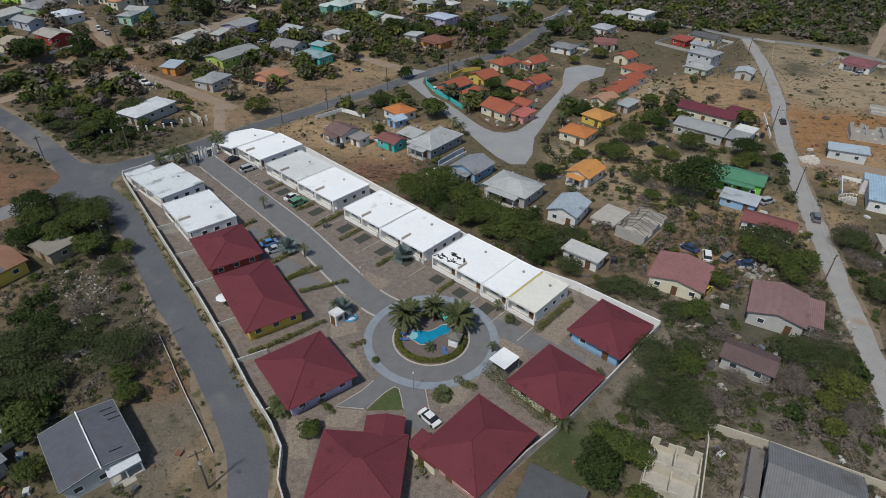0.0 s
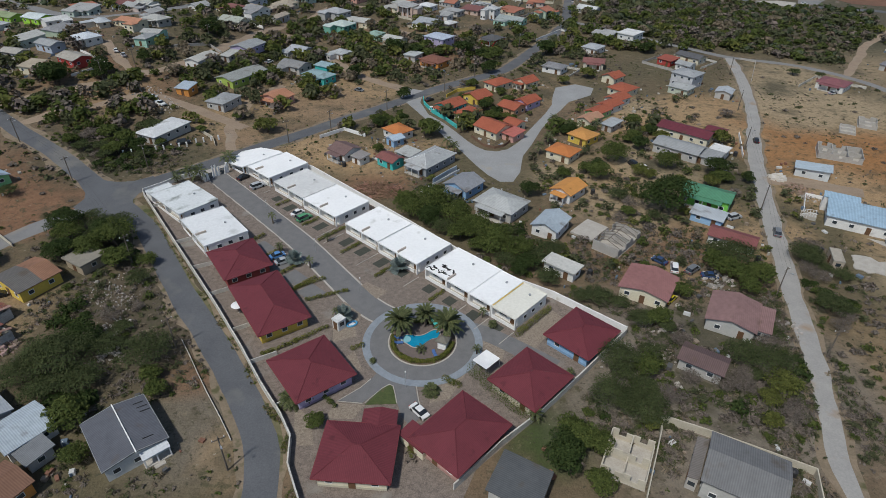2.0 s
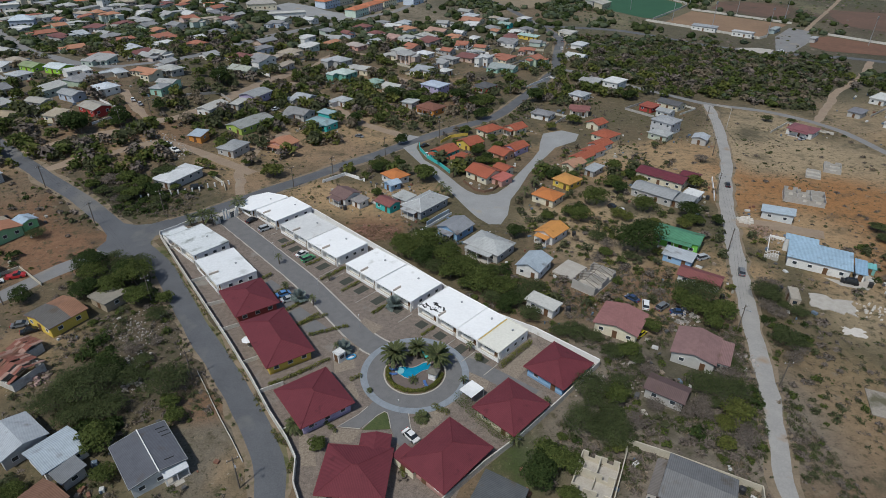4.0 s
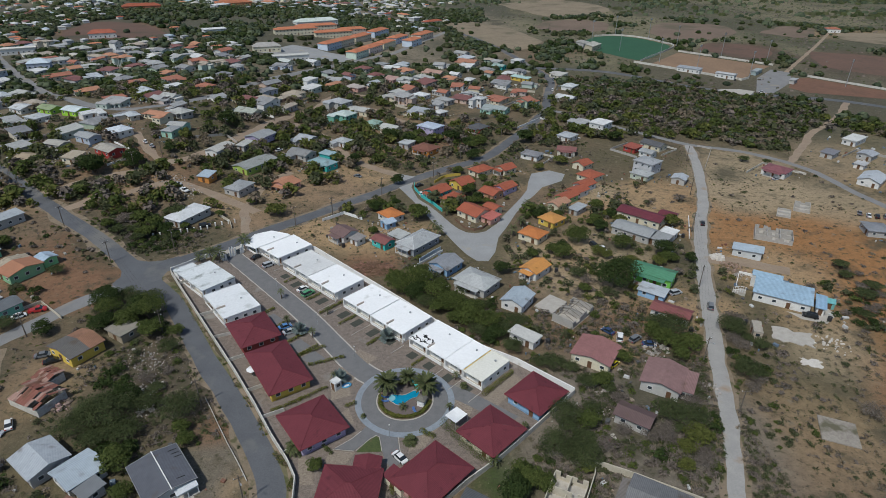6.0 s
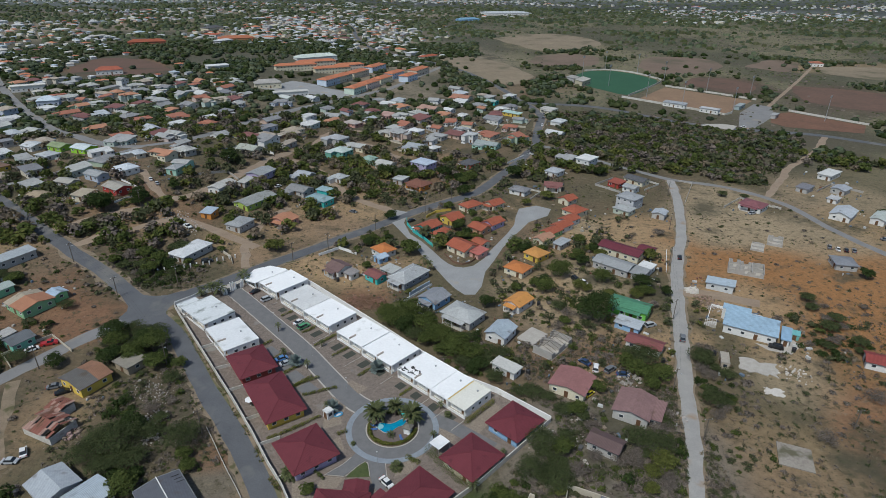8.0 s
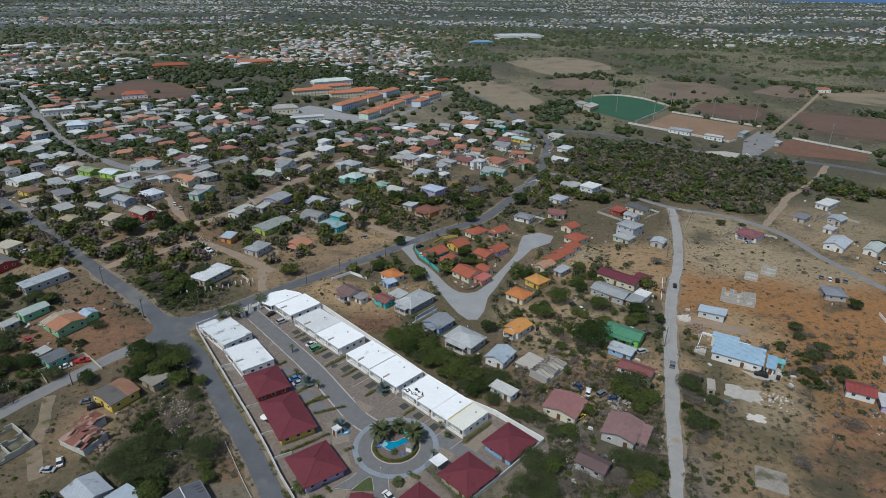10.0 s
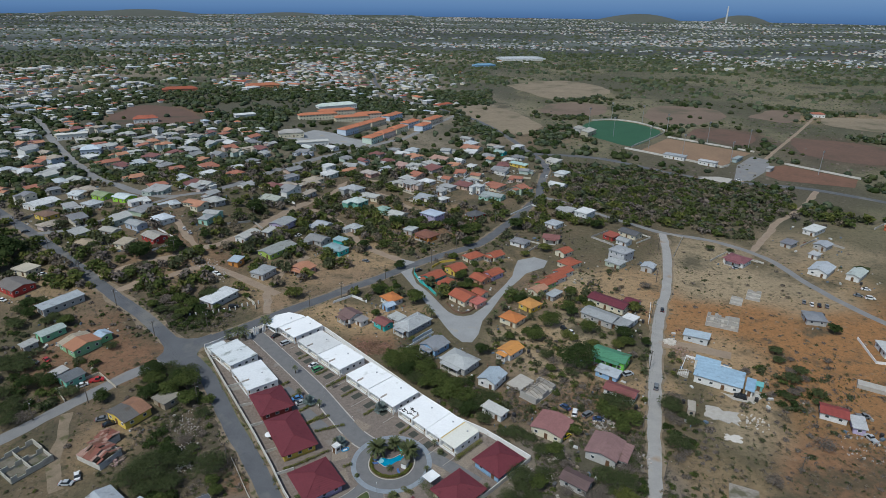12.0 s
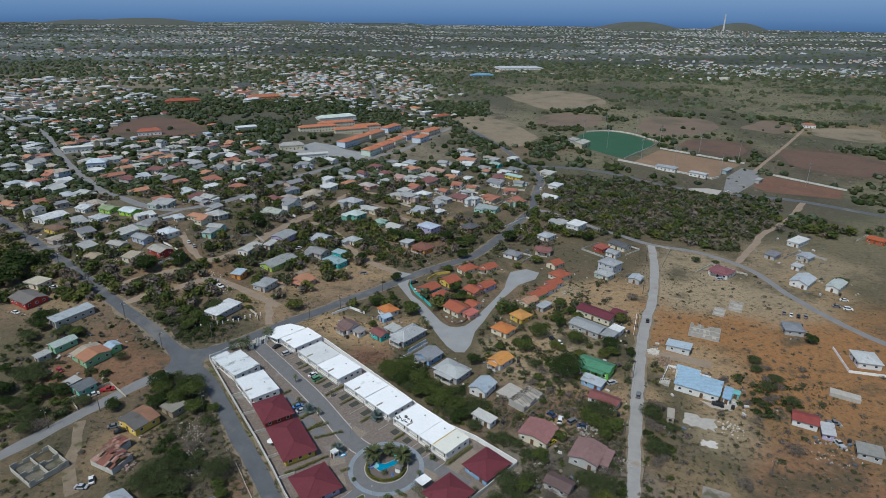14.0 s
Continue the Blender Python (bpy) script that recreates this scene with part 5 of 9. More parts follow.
house(-64.7, -30.5, 8.4, 8.6, -38, "gable", WHITE, (0.44, 0.5, 0.55), "house with pale blue-grey roof", 2.9, 1.2)
house(-60.4, -35, 5, 5, -36, "shed", GREY, (0.2, 0.21, 0.22), "dark-roofed lean-to", 2.5, 0.4, name="lean_to")
house(-62.5, -43, 8, 9, -31, "gable", ORANGEW, (0.22, 0.12, 0.08), "house with rusty brown roof", 2.9, 1.2)
house(-74.5, -27, 10, 9, -38, "gable", GREY, (0.42, 0.45, 0.48), "house with grey metal roof", 3.0, 1.2)
house(-176.5, 96.9, 15, 11, -30, "gable", REDW, (0.2, 0.18, 0.17), "red house with dark grey roof", 3.0, 1.4)
house(-147.6, 82.2, 7.8, 18, -37, "shed", GREY, (0.4, 0.43, 0.45), "long grey flat-pitched house", 3.0, 0.7)
house(-181.6, 113.1, 10.5, 8.3, -22, "flat", CREAM, (0.5, 0.45, 0.35), "tan flat-roofed house", 2.7)
house(-201.8, 226, 13, 9, -28, "gable", (0.35, 0.6, 0.08), (0.3, 0.36, 0.2), "lime house with olive roof", 3.0, 1.4)
house(-183.1, 217.5, 13, 10, -28, "gable", (0.35, 0.65, 0.06), (0.6, 0.66, 0.66), "lime house with white roof", 3.0, 1.4)
house(-233, 211, 14, 17, -26, "gable", WHITE, (0.66, 0.67, 0.66), "large house with white roof", 3.0, 1.6)
house(-216, 188, 13, 9, -30, "hip", YELLOW, (0.22, 0.14, 0.1), "yellow house with brown roof", 3.0, 1.4)
house(-198.4, 206.6, 11, 9.5, -28, "hip", WHITE, (0.5, 0.52, 0.53), "white house with grey roof", 3.0, 1.2)
house(-219.5, 230, 11, 11, -26, "gable", WHITE, (0.6, 0.62, 0.62), "house with pale metal roof", 3.0, 1.2)
house(-179, 156, 12, 8, -38, "shed", GREY, (0.4, 0.4, 0.38), "grey unfinished house", 2.9, 0.5)
house(-161.8, 156.6, 11, 7, -24, "gable", GREY, (0.43, 0.41, 0.36), "house with tan-grey roof", 2.9, 1.0)
house(-167, 141, 9, 8, -30, "gable", CREAM, (0.4, 0.32, 0.22), "cream house with sandy roof", 2.9, 1.1)
house(187.4, 146.5, 12, 11, -50, "hip", WHITE, (0.24, 0.1, 0.11), "white house with maroon hipped roof", 3.0, 1.6, porch=True)
house(227.4, 134, 10, 15, -48, "gable", WHITE, (0.5, 0.53, 0.56), "white house with pale grey gable roof", 3.0, 1.8)
house(242.7, 128, 7, 14.5, -50, "gable", WHITE, (0.5, 0.54, 0.5), "long white house with grey roof", 3.0, 1.0)
house(260.1, 195, 8, 16, -55, "flat", WHITE, (0.6, 0.6, 0.57), "white flat-roofed house", 3.0)
house(230.8, 172, 7, 9, -55, "shed", GREY, (0.22, 0.22, 0.24), "dark-roofed hut", 2.8, 0.5)
house(249.7, 169, 8, 10, -55, "gable", GREY, (0.4, 0.42, 0.45), "grey house with grey roof", 2.9, 1.0)
house(236.1, 154.5, 5.5, 6, -55, "shed", WHITE, (0.5, 0.5, 0.5), "small white hut", 2.6, 0.4, name="hut")
house(315, 198, 11, 9, -55, "gable", (0.5, 0.12, 0.05), (0.45, 0.12, 0.05), "red hut with red roof", 2.9, 1.0)
house(191.4, 81, 9.5, 9, -105, "hip", GREY, (0.24, 0.25, 0.27), "grey-roofed house beside parked cars", 2.8, 1.2)
house(157.5, 13.2, 7, 9, -120, "gable", WHITE, (0.3, 0.07, 0.06), "small house with red metal roof", 2.8, 1.0)
house(162.2, 7.2, 8, 4.5, -116, "shed", LILAC, (0.55, 0.55, 0.55), "lilac lean-to with white roof", 2.5, 0.4, name="lean_to")
house(169.8, -3.9, 7, 8, -119, "shed", GREY, (0.32, 0.31, 0.28), "grey metal hut", 2.6, 0.4, name="hut")
house(208, 53.6, 11, 10, -105, "hip", WHITE, (0.55, 0.56, 0.55), "white house with pale hipped roof", 3.0, 1.4)
# white ridge wall, roof edging and hooded front porch of the slate-roofed house
g = Geo()
g.box(-6.5, 0.02, 3.55, 6.6, 0.2, 3.98)
part("ridge_wall", g.mesh("ridge_wall", WHITE_WALL), slate_house, "white fire wall along the ridge")
g = Geo()
for s in (-1, 1):
    for e in (-6.36, 6.24):
        g.tube([(e, s * 5.3, 3.04), (e, 0, 3.84)], 0.07, 4)
    g.tube([(-6.3, s * 5.32, 3.02), (6.3, s * 5.32, 3.02)], 0.06, 4)
part("roof_edging", g.mesh("roof_edging", paint((0.3, 0.31, 0.31))), slate_house)
g = Geo()
g.poly([(6.0, 0.4, 2.75), (7.5, 0.4, 2.3), (7.5, 4.9, 2.3), (6.0, 4.9, 2.75)])
g.poly([(6.0, 0.4, 2.65), (6.0, 4.9, 2.65), (7.5, 4.9, 2.2), (7.5, 0.4, 2.2)])
g.f += [(1, 7, 6, 2), (0, 4, 7, 1), (2, 6, 5, 3)]
g.m += [0] * 3
part("porch_roof", g.mesh("porch_roof", paint((0.62, 0.64, 0.66))), slate_house)
for y in (0.6, 2.6, 4.7):
    g = Geo()
    g.box(7.2, y - 0.1, -0.3, 7.4, y + 0.1, 2.25)
    part("post", g.mesh("post", FRAME_WHITE), slate_house)
g = Geo()
g.box(5.95, 0.4, -0.4, 7.5, 4.9, 0.2)
g.box(7.5, 1.6, -0.4, 8.4, 3.4, 0.1)
part("terrace", g.mesh("terrace", KERB), slate_house)
for i, (a, b) in enumerate(((-4.6, 3.0), (-3.4, 3.2), (-2.2, 3.4), (4.2, 1.8))):
    g = Geo()
    z = [3.86 - 0.8 * q / 5.3 for q in (b, b + 1.7)]
    g.box(-0.06, 0, 0, 0.06, 1.75, 0.06)
    part("roof_batten", g.mesh("roof_batten", RUBBER), slate_house, "dark loose batten lying on roof", pose(a, b, z[0], -8.6, 0, 0))
# mended halves of two old roofs
g = Geo()
for s in (-1, 1):
    g.poly([(s * 5.62, -5.12, 3.03), (s * 5.62, 0.6, 3.03), (0, 0.6, 4.33), (0, -5.12, 4.33)][:: s])
part("roof_sheet", g.mesh("roof_sheet", sheet((0.15, 0.14, 0.13), "Y")), old_house, "dark grey metal sheets over half the roof")
g = Geo()
for s in (-1, 1):
    g.poly([(-6.02, s * 5.77, 3.03), (-2.2, s * 5.77, 3.03), (-2.2, 0, 4.33), (-6.02, 0, 4.33)][:: -s])
part("roof_sheet", g.mesh("roof_sheet", sheet((0.42, 0.36, 0.27), "X")), green_house, "tan metal sheets over part of the roof")


# ---------------------------------------------------------------- plants
rng = np.random.RandomState(7)


def leaf_cloud(blobs, n, size, flat=0.0, shell=0.72, slim=0.55):
    """n leaves, each a small four-sided blade turned outwards, in the outer part of overlapping ellipsoids."""
    B = np.array(blobs, dtype=float)
    vol = B[:, 3] * B[:, 4] + B[:, 3] * B[:, 5]
    pick = rng.choice(len(B), n, p=vol / vol.sum())
    d = rng.normal(size=(n, 3))
    d /= np.linalg.norm(d, axis=1)[:, None]
    d[:, 2] = np.where(d[:, 2] < -0.35, -d[:, 2], d[:, 2])
    r = shell + (1.04 - shell) * rng.rand(n) ** 0.7
    c = B[pick, :3] + d * B[pick, 3:6] * r[:, None]
    nrm = 0.75 * d + 0.5 * rng.normal(size=(n, 3)) + np.array([0, 0, flat + 0.35])
    nrm /= np.linalg.norm(nrm, axis=1)[:, None]
    t = np.cross(nrm, rng.normal(size=(n, 3)))
    t /= np.linalg.norm(t, axis=1)[:, None] + 1e-9
    b = np.cross(nrm, t)
    s = size * (0.6 + 0.8 * rng.rand(n))[:, None]
    V = np.stack([c - t * s, c - b * s * slim, c + t * s, c + b * s * slim], 1).reshape(-1, 3)
    F = np.arange(4 * n).reshape(-1, 4)
    return V, F


def crown_blobs(R, zc, tall, k, seed, spread=0.62):
    """Ellipsoids that make an uneven crown of radius R."""
    q = random.Random(seed)
    out = [(0, 0, zc, R * 0.66, R * 0.66, tall * 0.66)]
    for i in range(k // 2):
        a, d, s = 6.283 * q.random(), R * 0.4 * q.random(), R * q.uniform(0.25, 0.38)
        out.append((d * math.cos(a), d * math.sin(a), zc + tall * q.uniform(0.25, 0.45), s, s, s * 0.6 * tall / R * 1.3))
    for i in range(k):
        a, d = 2 * math.pi * (i + q.random() * 0.7) / k, R * spread * q.uniform(0.75, 1.1)
        s = R * q.uniform(0.3, 0.5)
        out.append((d * math.cos(a), d * math.sin(a), zc + tall * q.uniform(-0.35, 0.3), s, s * q.uniform(0.8, 1.2), s * q.uniform(0.55, 0.85) * tall / R * 1.3))
    return out


def trunk_geo(h, r, R, blobs, seed):
    q = random.Random(seed)
    g = Geo()
    bend = (q.uniform(-0.3, 0.3), q.uniform(-0.3, 0.3))
    g.tube([(0, 0, -0.3), (bend[0] * 0.4, bend[1] * 0.4, h * 0.5), (bend[0], bend[1], h)], [r * 1.3, r, r * 0.75], 7)
    for b in blobs[1:7]:
        m = (bend[0] + (b[0] - bend[0]) * 0.5, bend[1] + (b[1] - bend[1]) * 0.5, h * 0.85 + (b[2] - h) * 0.3)
        g.tube([(bend[0] * 0.8, bend[1] * 0.8, h * 0.8), m, (b[0], b[1], b[2])], [r * 0.6, r * 0.4, r * 0.15], 5)
    return g


TREE_KINDS = {
    # leaves, crown centre, crown height, blobs, leaf count, leaf size, label
    "broad": (LEAF_MID, 0.78, 0.62, 11, 1150, 0.105, "leafy green tree with uneven rounded crown"),
    "dark": (LEAF_DARK, 0.85, 0.72, 11, 1200, 0.105, "dense dark green tree with rounded crown"),
    "light": (LEAF_LIGHT, 0.72, 0.55, 10, 1050, 0.1, "yellow-green tree with broad crown"),
    "acacia": (LEAF_THORN, 0.66, 0.36, 13, 1150, 0.088, "spreading grey-green thorn tree with flat crown"),
    "thorn": (LEAF_DRY, 0.5, 0.4, 11, 900, 0.11, "leafless grey-brown thorn shrub"),
    "round": (LEAF_MID, 0.55, 0.62, 6, 1300, 0.085, "clipped round green garden bush"),
}
TREE_MESHES = {}


def tree_meshes(kind, variant, fine):
    key = (kind, variant, fine)
    if key not in TREE_MESHES:
        m, zc, tall, k, n, size, _ = TREE_KINDS[kind]
        bl = crown_blobs(1.0, zc, tall, k, 31 * variant + len(kind), 0.68 if kind == "acacia" else 0.58)
        if fine:
            n, size = (int(n * 1.75), size * 0.64) if fine == 1 else (int(n * 3.3), size * 0.43)
        V, F = leaf_cloud(bl, n, size, 0.5 if kind == "acacia" else 0.2, 0.55 if kind in ("acacia", "thorn") else 0.72, {"acacia": 0.42, "thorn": 0.16}.get(kind, 0.55))
        V[:, 2] = np.maximum(V[:, 2], 0.05)
        TREE_MESHES[key] = (trunk_geo(zc * 0.75, 0.05, 1.0, bl, variant).mesh("trunk", BARK, smooth=True), np_mesh("crown", V, F, m))
    return TREE_MESHES[key]


TREE_COUNT = [0]


def tree(kind, x, y, r, group="village trees"):
    TREE_COUNT[0] += 1
    i = TREE_COUNT[0]
    near = math.hypot(x - 5, y + 90) < 185
    t, c = tree_meshes(kind, i % 3, 2 if near and r >= 4.2 else 1 if near and r > 2.4 else 0)
    ob = thing("tree" if kind not in ("thorn", "round") else "bush", x, y, (i * 77) % 360, None, TREE_KINDS[kind][6], "tree" if kind not in ("thorn", "round") else "bush", group, scale=r)
    part("trunk", t, ob)
    part("crown", c, ob)
    occupy(x, y, r * 0.55)


def frond_crown(n, length, droop, width, seed, lift=0.9, k=9):
    """Palm fronds: a bent midrib with two rows of leaflets each."""
    q = random.Random(seed)
    V, F = [], []
    for i in range(n):
        a = 2 * math.pi * i / n * 2.4 + q.uniform(-0.2, 0.2)
        e = lift * (1 - 1.25 * i / n) + q.uniform(-0.1, 0.1)
        L = length * q.uniform(0.85, 1.1)
        pts = []
        for j in range(k + 1):
            s = j / k
            rr = L * s * math.cos(e) * (1 - 0.12 * s)
            z = L * s * math.sin(e) - droop * L * s * s * (0.6 + 0.4 * math.cos(e))
            pts.append(Vector((rr * math.cos(a), rr * math.sin(a), z)))
        side = Vector((-math.sin(a), math.cos(a), 0))
        for j in range(1, k):
            d = (pts[j + 1] - pts[j]).normalized()
            w = width * math.sin(math.pi * (0.12 + 0.82 * j / k)) ** 0.7
            for sg in (-1, 1):
                for h in (0.0, 0.5):
                    b0 = pts[j].lerp(pts[j + 1], h)
                    b1 = pts[j].lerp(pts[j + 1], h + 0.3)
                    tip = b0 + side * sg * w + d * w * 0.75 - Vector((0, 0, w * q.uniform(0.1, 0.45)))
                    n0 = len(V)
                    V += [b0, b1 + d * 0.01 * length, tip + d * 0.025 * length, tip - d * 0.01 * length]
                    F.append((n0, n0 + 1, n0 + 2, n0 + 3))
    return np.array([tuple(v) for v in V]), np.array(F)


PALM_MESHES = {}


def palm(x, y, h, length, kind="date palm", z=None):
    """A palm: ringed trunk and crown of feathered fronds."""
    key = (round(h, 1), round(length, 1), kind)
    if key not in PALM_MESHES:
        silver = kind == "silver palm"
        n = 66 if kind == "date palm" else 15 if kind == "coconut palm" else 46 if silver else 34
        V, F = frond_crown(n, length, 0.1 if silver else 0.3 if kind == "date palm" else 0.5, length * (0.085 if kind == "date palm" else 0.15 if not silver else 0.2), len(PALM_MESHES) + 3, 1.35 if silver else 1.0, 18 if kind == "date palm" else 9)
        g = Geo()
        k = 10
        g.tube([(0.06 * math.sin(i * 0.7), 0.05 * math.cos(i * 0.5), -0.3 + (h + 0.3) * i / k) for i in range(k + 1)], [(0.34 if kind == "date palm" else 0.16) * (1.15 if i % 2 else 0.95) * (1.25 - 0.35 * i / k) for i in range(k + 1)], 8)
        PALM_MESHES[key] = (g.mesh("trunk", BARK, smooth=True), np_mesh("fronds", V, F, LEAF_SILVER if silver else LEAF_PALM))
    t, c = PALM_MESHES[key]
    ob = thing("palm_tree", x, y, (x * 53 + y * 31) % 360, z, {"date palm": "thick date palm with dense drooping green fronds", "coconut palm": "slim young palm with feathery fronds", "silver palm": "silvery blue fan palm with stiff fronds", "agave": "low spiky green fan palm"}[kind], "palm", "palms")
    part("trunk", t, ob)
    part("fronds", c, ob, "", pose(0, 0, h))
    occupy(x, y, 1.0)


def hedge(pts, w=0.9, h=0.9, m=None, label="trimmed yellow-green hedge along driveway", z=0.0):
    """A hedge of many leaves along a line."""
    line = smooth_line(pts, 0.8) if len(pts) > 2 else [(pts[0][0] + (pts[1][0] - pts[0][0]) * i / max(2, int(math.dist(*pts) / 0.8)), pts[0][1] + (pts[1][1] - pts[0][1]) * i / max(2, int(math.dist(*pts) / 0.8))) for i in range(max(2, int(math.dist(*pts) / 0.8)) + 1)]
    cx, cy = line[len(line) // 2]
    q = random.Random(len(line) * 7 + int(cx * 10))
    w, h = w * 1.2, h * 1.1
    bl = [(x - cx + q.uniform(-0.12, 0.12), y - cy + q.uniform(-0.12, 0.12), h * 0.45, w * q.uniform(0.42, 0.68), w * q.uniform(0.42, 0.68), h * q.uniform(0.42, 0.72)) for x, y in line]
    V, F = leaf_cloud(bl, int(len(bl) * 120), 0.11, 0.3, 0.62)
    ob = tagged(new("hedge", np_mesh("hedge", V, F, m or LEAF_HEDGE)), label, "hedge", "estate hedges")
    ob.matrix_basis = pose(cx, cy, H(cx, cy) + z)
    return ob


# ---------------------------------------------------------------- the pool island
annulus("kerb", CX, CY, 6.95, 7.25, 0, 0.2, KERB, "pale kerb round the pool island", "kerb")
annulus("gravel_bed", CX, CY, 5.6, 6.95, 0, 0.16, mat("brown gravel", (0.2, 0.15, 0.1), (0.13, 0.1, 0.07), 3, 0.95, 0.6), "brown gravel planting ring", "bed")
g = Geo()
g.cyl(CX, CY, 0.0, 0.17, 5.6, 40)
tagged(new("pool_deck", g.mesh("pool_deck", mat("brown deck paving", (0.17, 0.135, 0.12), (0.12, 0.1, 0.09), 1.0, 0.85))), "brown paved pool deck on island", "deck", "", "structure")
PP = [(-4.2, 0.9), (-3.6, 1.9), (-2.2, 1.9), (-0.6, 1.6), (0.8, 2.2), (2.2, 3.2), (3.4, 3.1), (3.7, 1.8), (3.3, 0.9), (1.9, 0.5), (0.6, -0.5), (-0.6, -1.7), (-2.0, -1.7), (-3.0, -0.8), (-3.9, -0.1)]
PP = smooth_line(PP + [PP[0]], 0.4)[:-1]
pool = thing("swimming_pool", CX, CY, 0, 0.0, "free-form swimming pool with turquoise water", "pool")
g = Geo()
for i in range(len(PP)):
    a, b = PP[i], PP[(i + 1) % len(PP)]
    s = [(p[0] * 1.07 - 0.02, p[1] * 1.09 + 0.05) for p in (a, b)]
    g.poly([(*a, 0.25), (*b, 0.25), (*s[1], 0.25), (*s[0], 0.25)][::-1])
    g.poly([(*s[0], 0.15), (*s[0], 0.25), (*s[1], 0.25), (*s[1], 0.15)])
part("coping", g.mesh("coping", KERB), pool, "pale stone coping")
g = Geo()
g.poly([(*p, 0.2) for p in PP])
if (PP[1][0] - PP[0][0]) * (PP[2][1] - PP[1][1]) - (PP[1][1] - PP[0][1]) * (PP[2][0] - PP[1][0]) < 0:
    g.f = [tuple(reversed(f)) for f in g.f]
part("water", g.mesh("water", WATER), pool)
for i in range(3):
    g = Geo()
    g.cyl(-3.5, 0.7, 0.201 + 0.004 * i, 0.215 + 0.004 * i, 1.1 - 0.3 * i, 14)
    part("step", g.mesh("step", mat("pale pool step", (0.25, 0.5, 0.55), (0.2, 0.42, 0.48), 1, 0.4)), pool)
hedge([(CX + 6.25 * math.cos(radians(a)), CY + 6.25 * math.sin(radians(a))) for a in range(168, 352, 6)], 0.75, 0.8, None, "yellow-green hedge round the pool island", 0.15)
hedge([(CX + 6.2 * math.cos(radians(a)), CY + 6.2 * math.sin(radians(a))) for a in range(50, 110, 6)], 0.7, 0.7, None, "yellow-green hedge round the pool island", 0.15)
palm(CX - 4.6, CY + 3.4, 3.6, 3.9)
palm(CX + 0.8, CY + 5.6, 3.4, 2.9)
palm(CX + 5.2, CY + 2.0, 3.8, 4.0)
palm(CX - 0.4, CY - 3.0, 1.2, 1.5, "coconut palm")
slide = thing("water_slide", CX + 2.2, CY + 4.3, 20, 0.17, "curved turquoise water slide beside pool", "slide")
g = Geo()
for s in (-1, 1):
    g.tube([(0.5 * s * 0.7 + 0.9 * math.sin(t * 1.6), -2.0 * t + 1.2, 0.35 + 1.7 * (1 - t) ** 1.3) for t in [i / 10 for i in range(11)]], 0.14, 6)
part("rail", g.mesh("rail", mat("turquoise plastic", (0.1, 0.5, 0.45), (0.08, 0.42, 0.38), 1, 0.35)), slide)
g = Geo()
for i in range(10):
    t0, t1 = i / 10, (i + 1) / 10
    P = [(s * 0.35 + 0.9 * math.sin(t * 1.6), -2.0 * t + 1.2, 0.3 + 1.7 * (1 - t) ** 1.3) for t in (t0, t1) for s in (-1, 1)]
    g.poly([P[0], P[1], P[3], P[2]])
part("chute", g.mesh("chute", mat("turquoise plastic", (0.1, 0.5, 0.45))), slide)
g = Geo()
g.tube([(0, 1.2, 0), (0, 1.2, 1.9)], 0.08)
part("post", g.mesh("post", STEEL), slide)
kiosk = thing("pool_kiosk", CX + 4.2, CY - 1.9, -25, 0.17, "small white kiosk with dark thatched hip roof", "kiosk")
g = Geo()
g.box(-0.9, -0.8, 0, 0.9, 0.8, 2.1)
part("wall", g.mesh("wall", WHITE_WALL), kiosk)
part("roof", roof_geo("hip", 2.6, 2.3, 2.15, 0.8).mesh("roof", mat("grey thatch", (0.19, 0.18, 0.15), (0.13, 0.12, 0.1), 2, 0.95, 0.5)), kiosk)
part("window", WIN, kiosk, "", pose(0, -0.8, 0.9))


def lounger(x, y, a, z=0.17):
    ob = thing("sun_lounger", x, y, a, z, "blue sun lounger on pool deck", "lounger", "sun loungers")
    g = Geo()
    g.box(-0.32, -0.9, 0.28, 0.32, 0.35, 0.38)
    part("seat", g.mesh("seat", mat("blue lounger cloth", (0.08, 0.16, 0.36), (0.06, 0.12, 0.28), 1, 0.7)), ob)
    g = Geo()
    g.poly([(-0.32, 0.35, 0.38), (0.32, 0.35, 0.38), (0.32, 0.95, 0.75), (-0.32, 0.95, 0.75)])
    g.poly([(-0.32, 0.35, 0.3), (-0.32, 0.95, 0.67), (0.32, 0.95, 0.67), (0.32, 0.35, 0.3)])
    g.f += [(0, 4, 7, 1), (1, 7, 6, 2), (2, 6, 5, 3), (3, 5, 4, 0)]
    part("backrest", g.mesh("backrest", mat("blue lounger cloth", (0.08, 0.16, 0.36))), ob)
    for sx in (-0.28, 0.28):
        for sy in (-0.8, 0.3):
            g = Geo()
            g.box(sx - 0.03, sy - 0.03, 0, sx + 0.03, sy + 0.03, 0.28)
            part("leg", g.mesh("leg", FRAME_WHITE), ob)


lounger(CX - 5.0, CY + 0.9, 85), lounger(CX - 4.9, CY - 0.6, 95), lounger(CX + 2.4, CY - 4.2, 20)

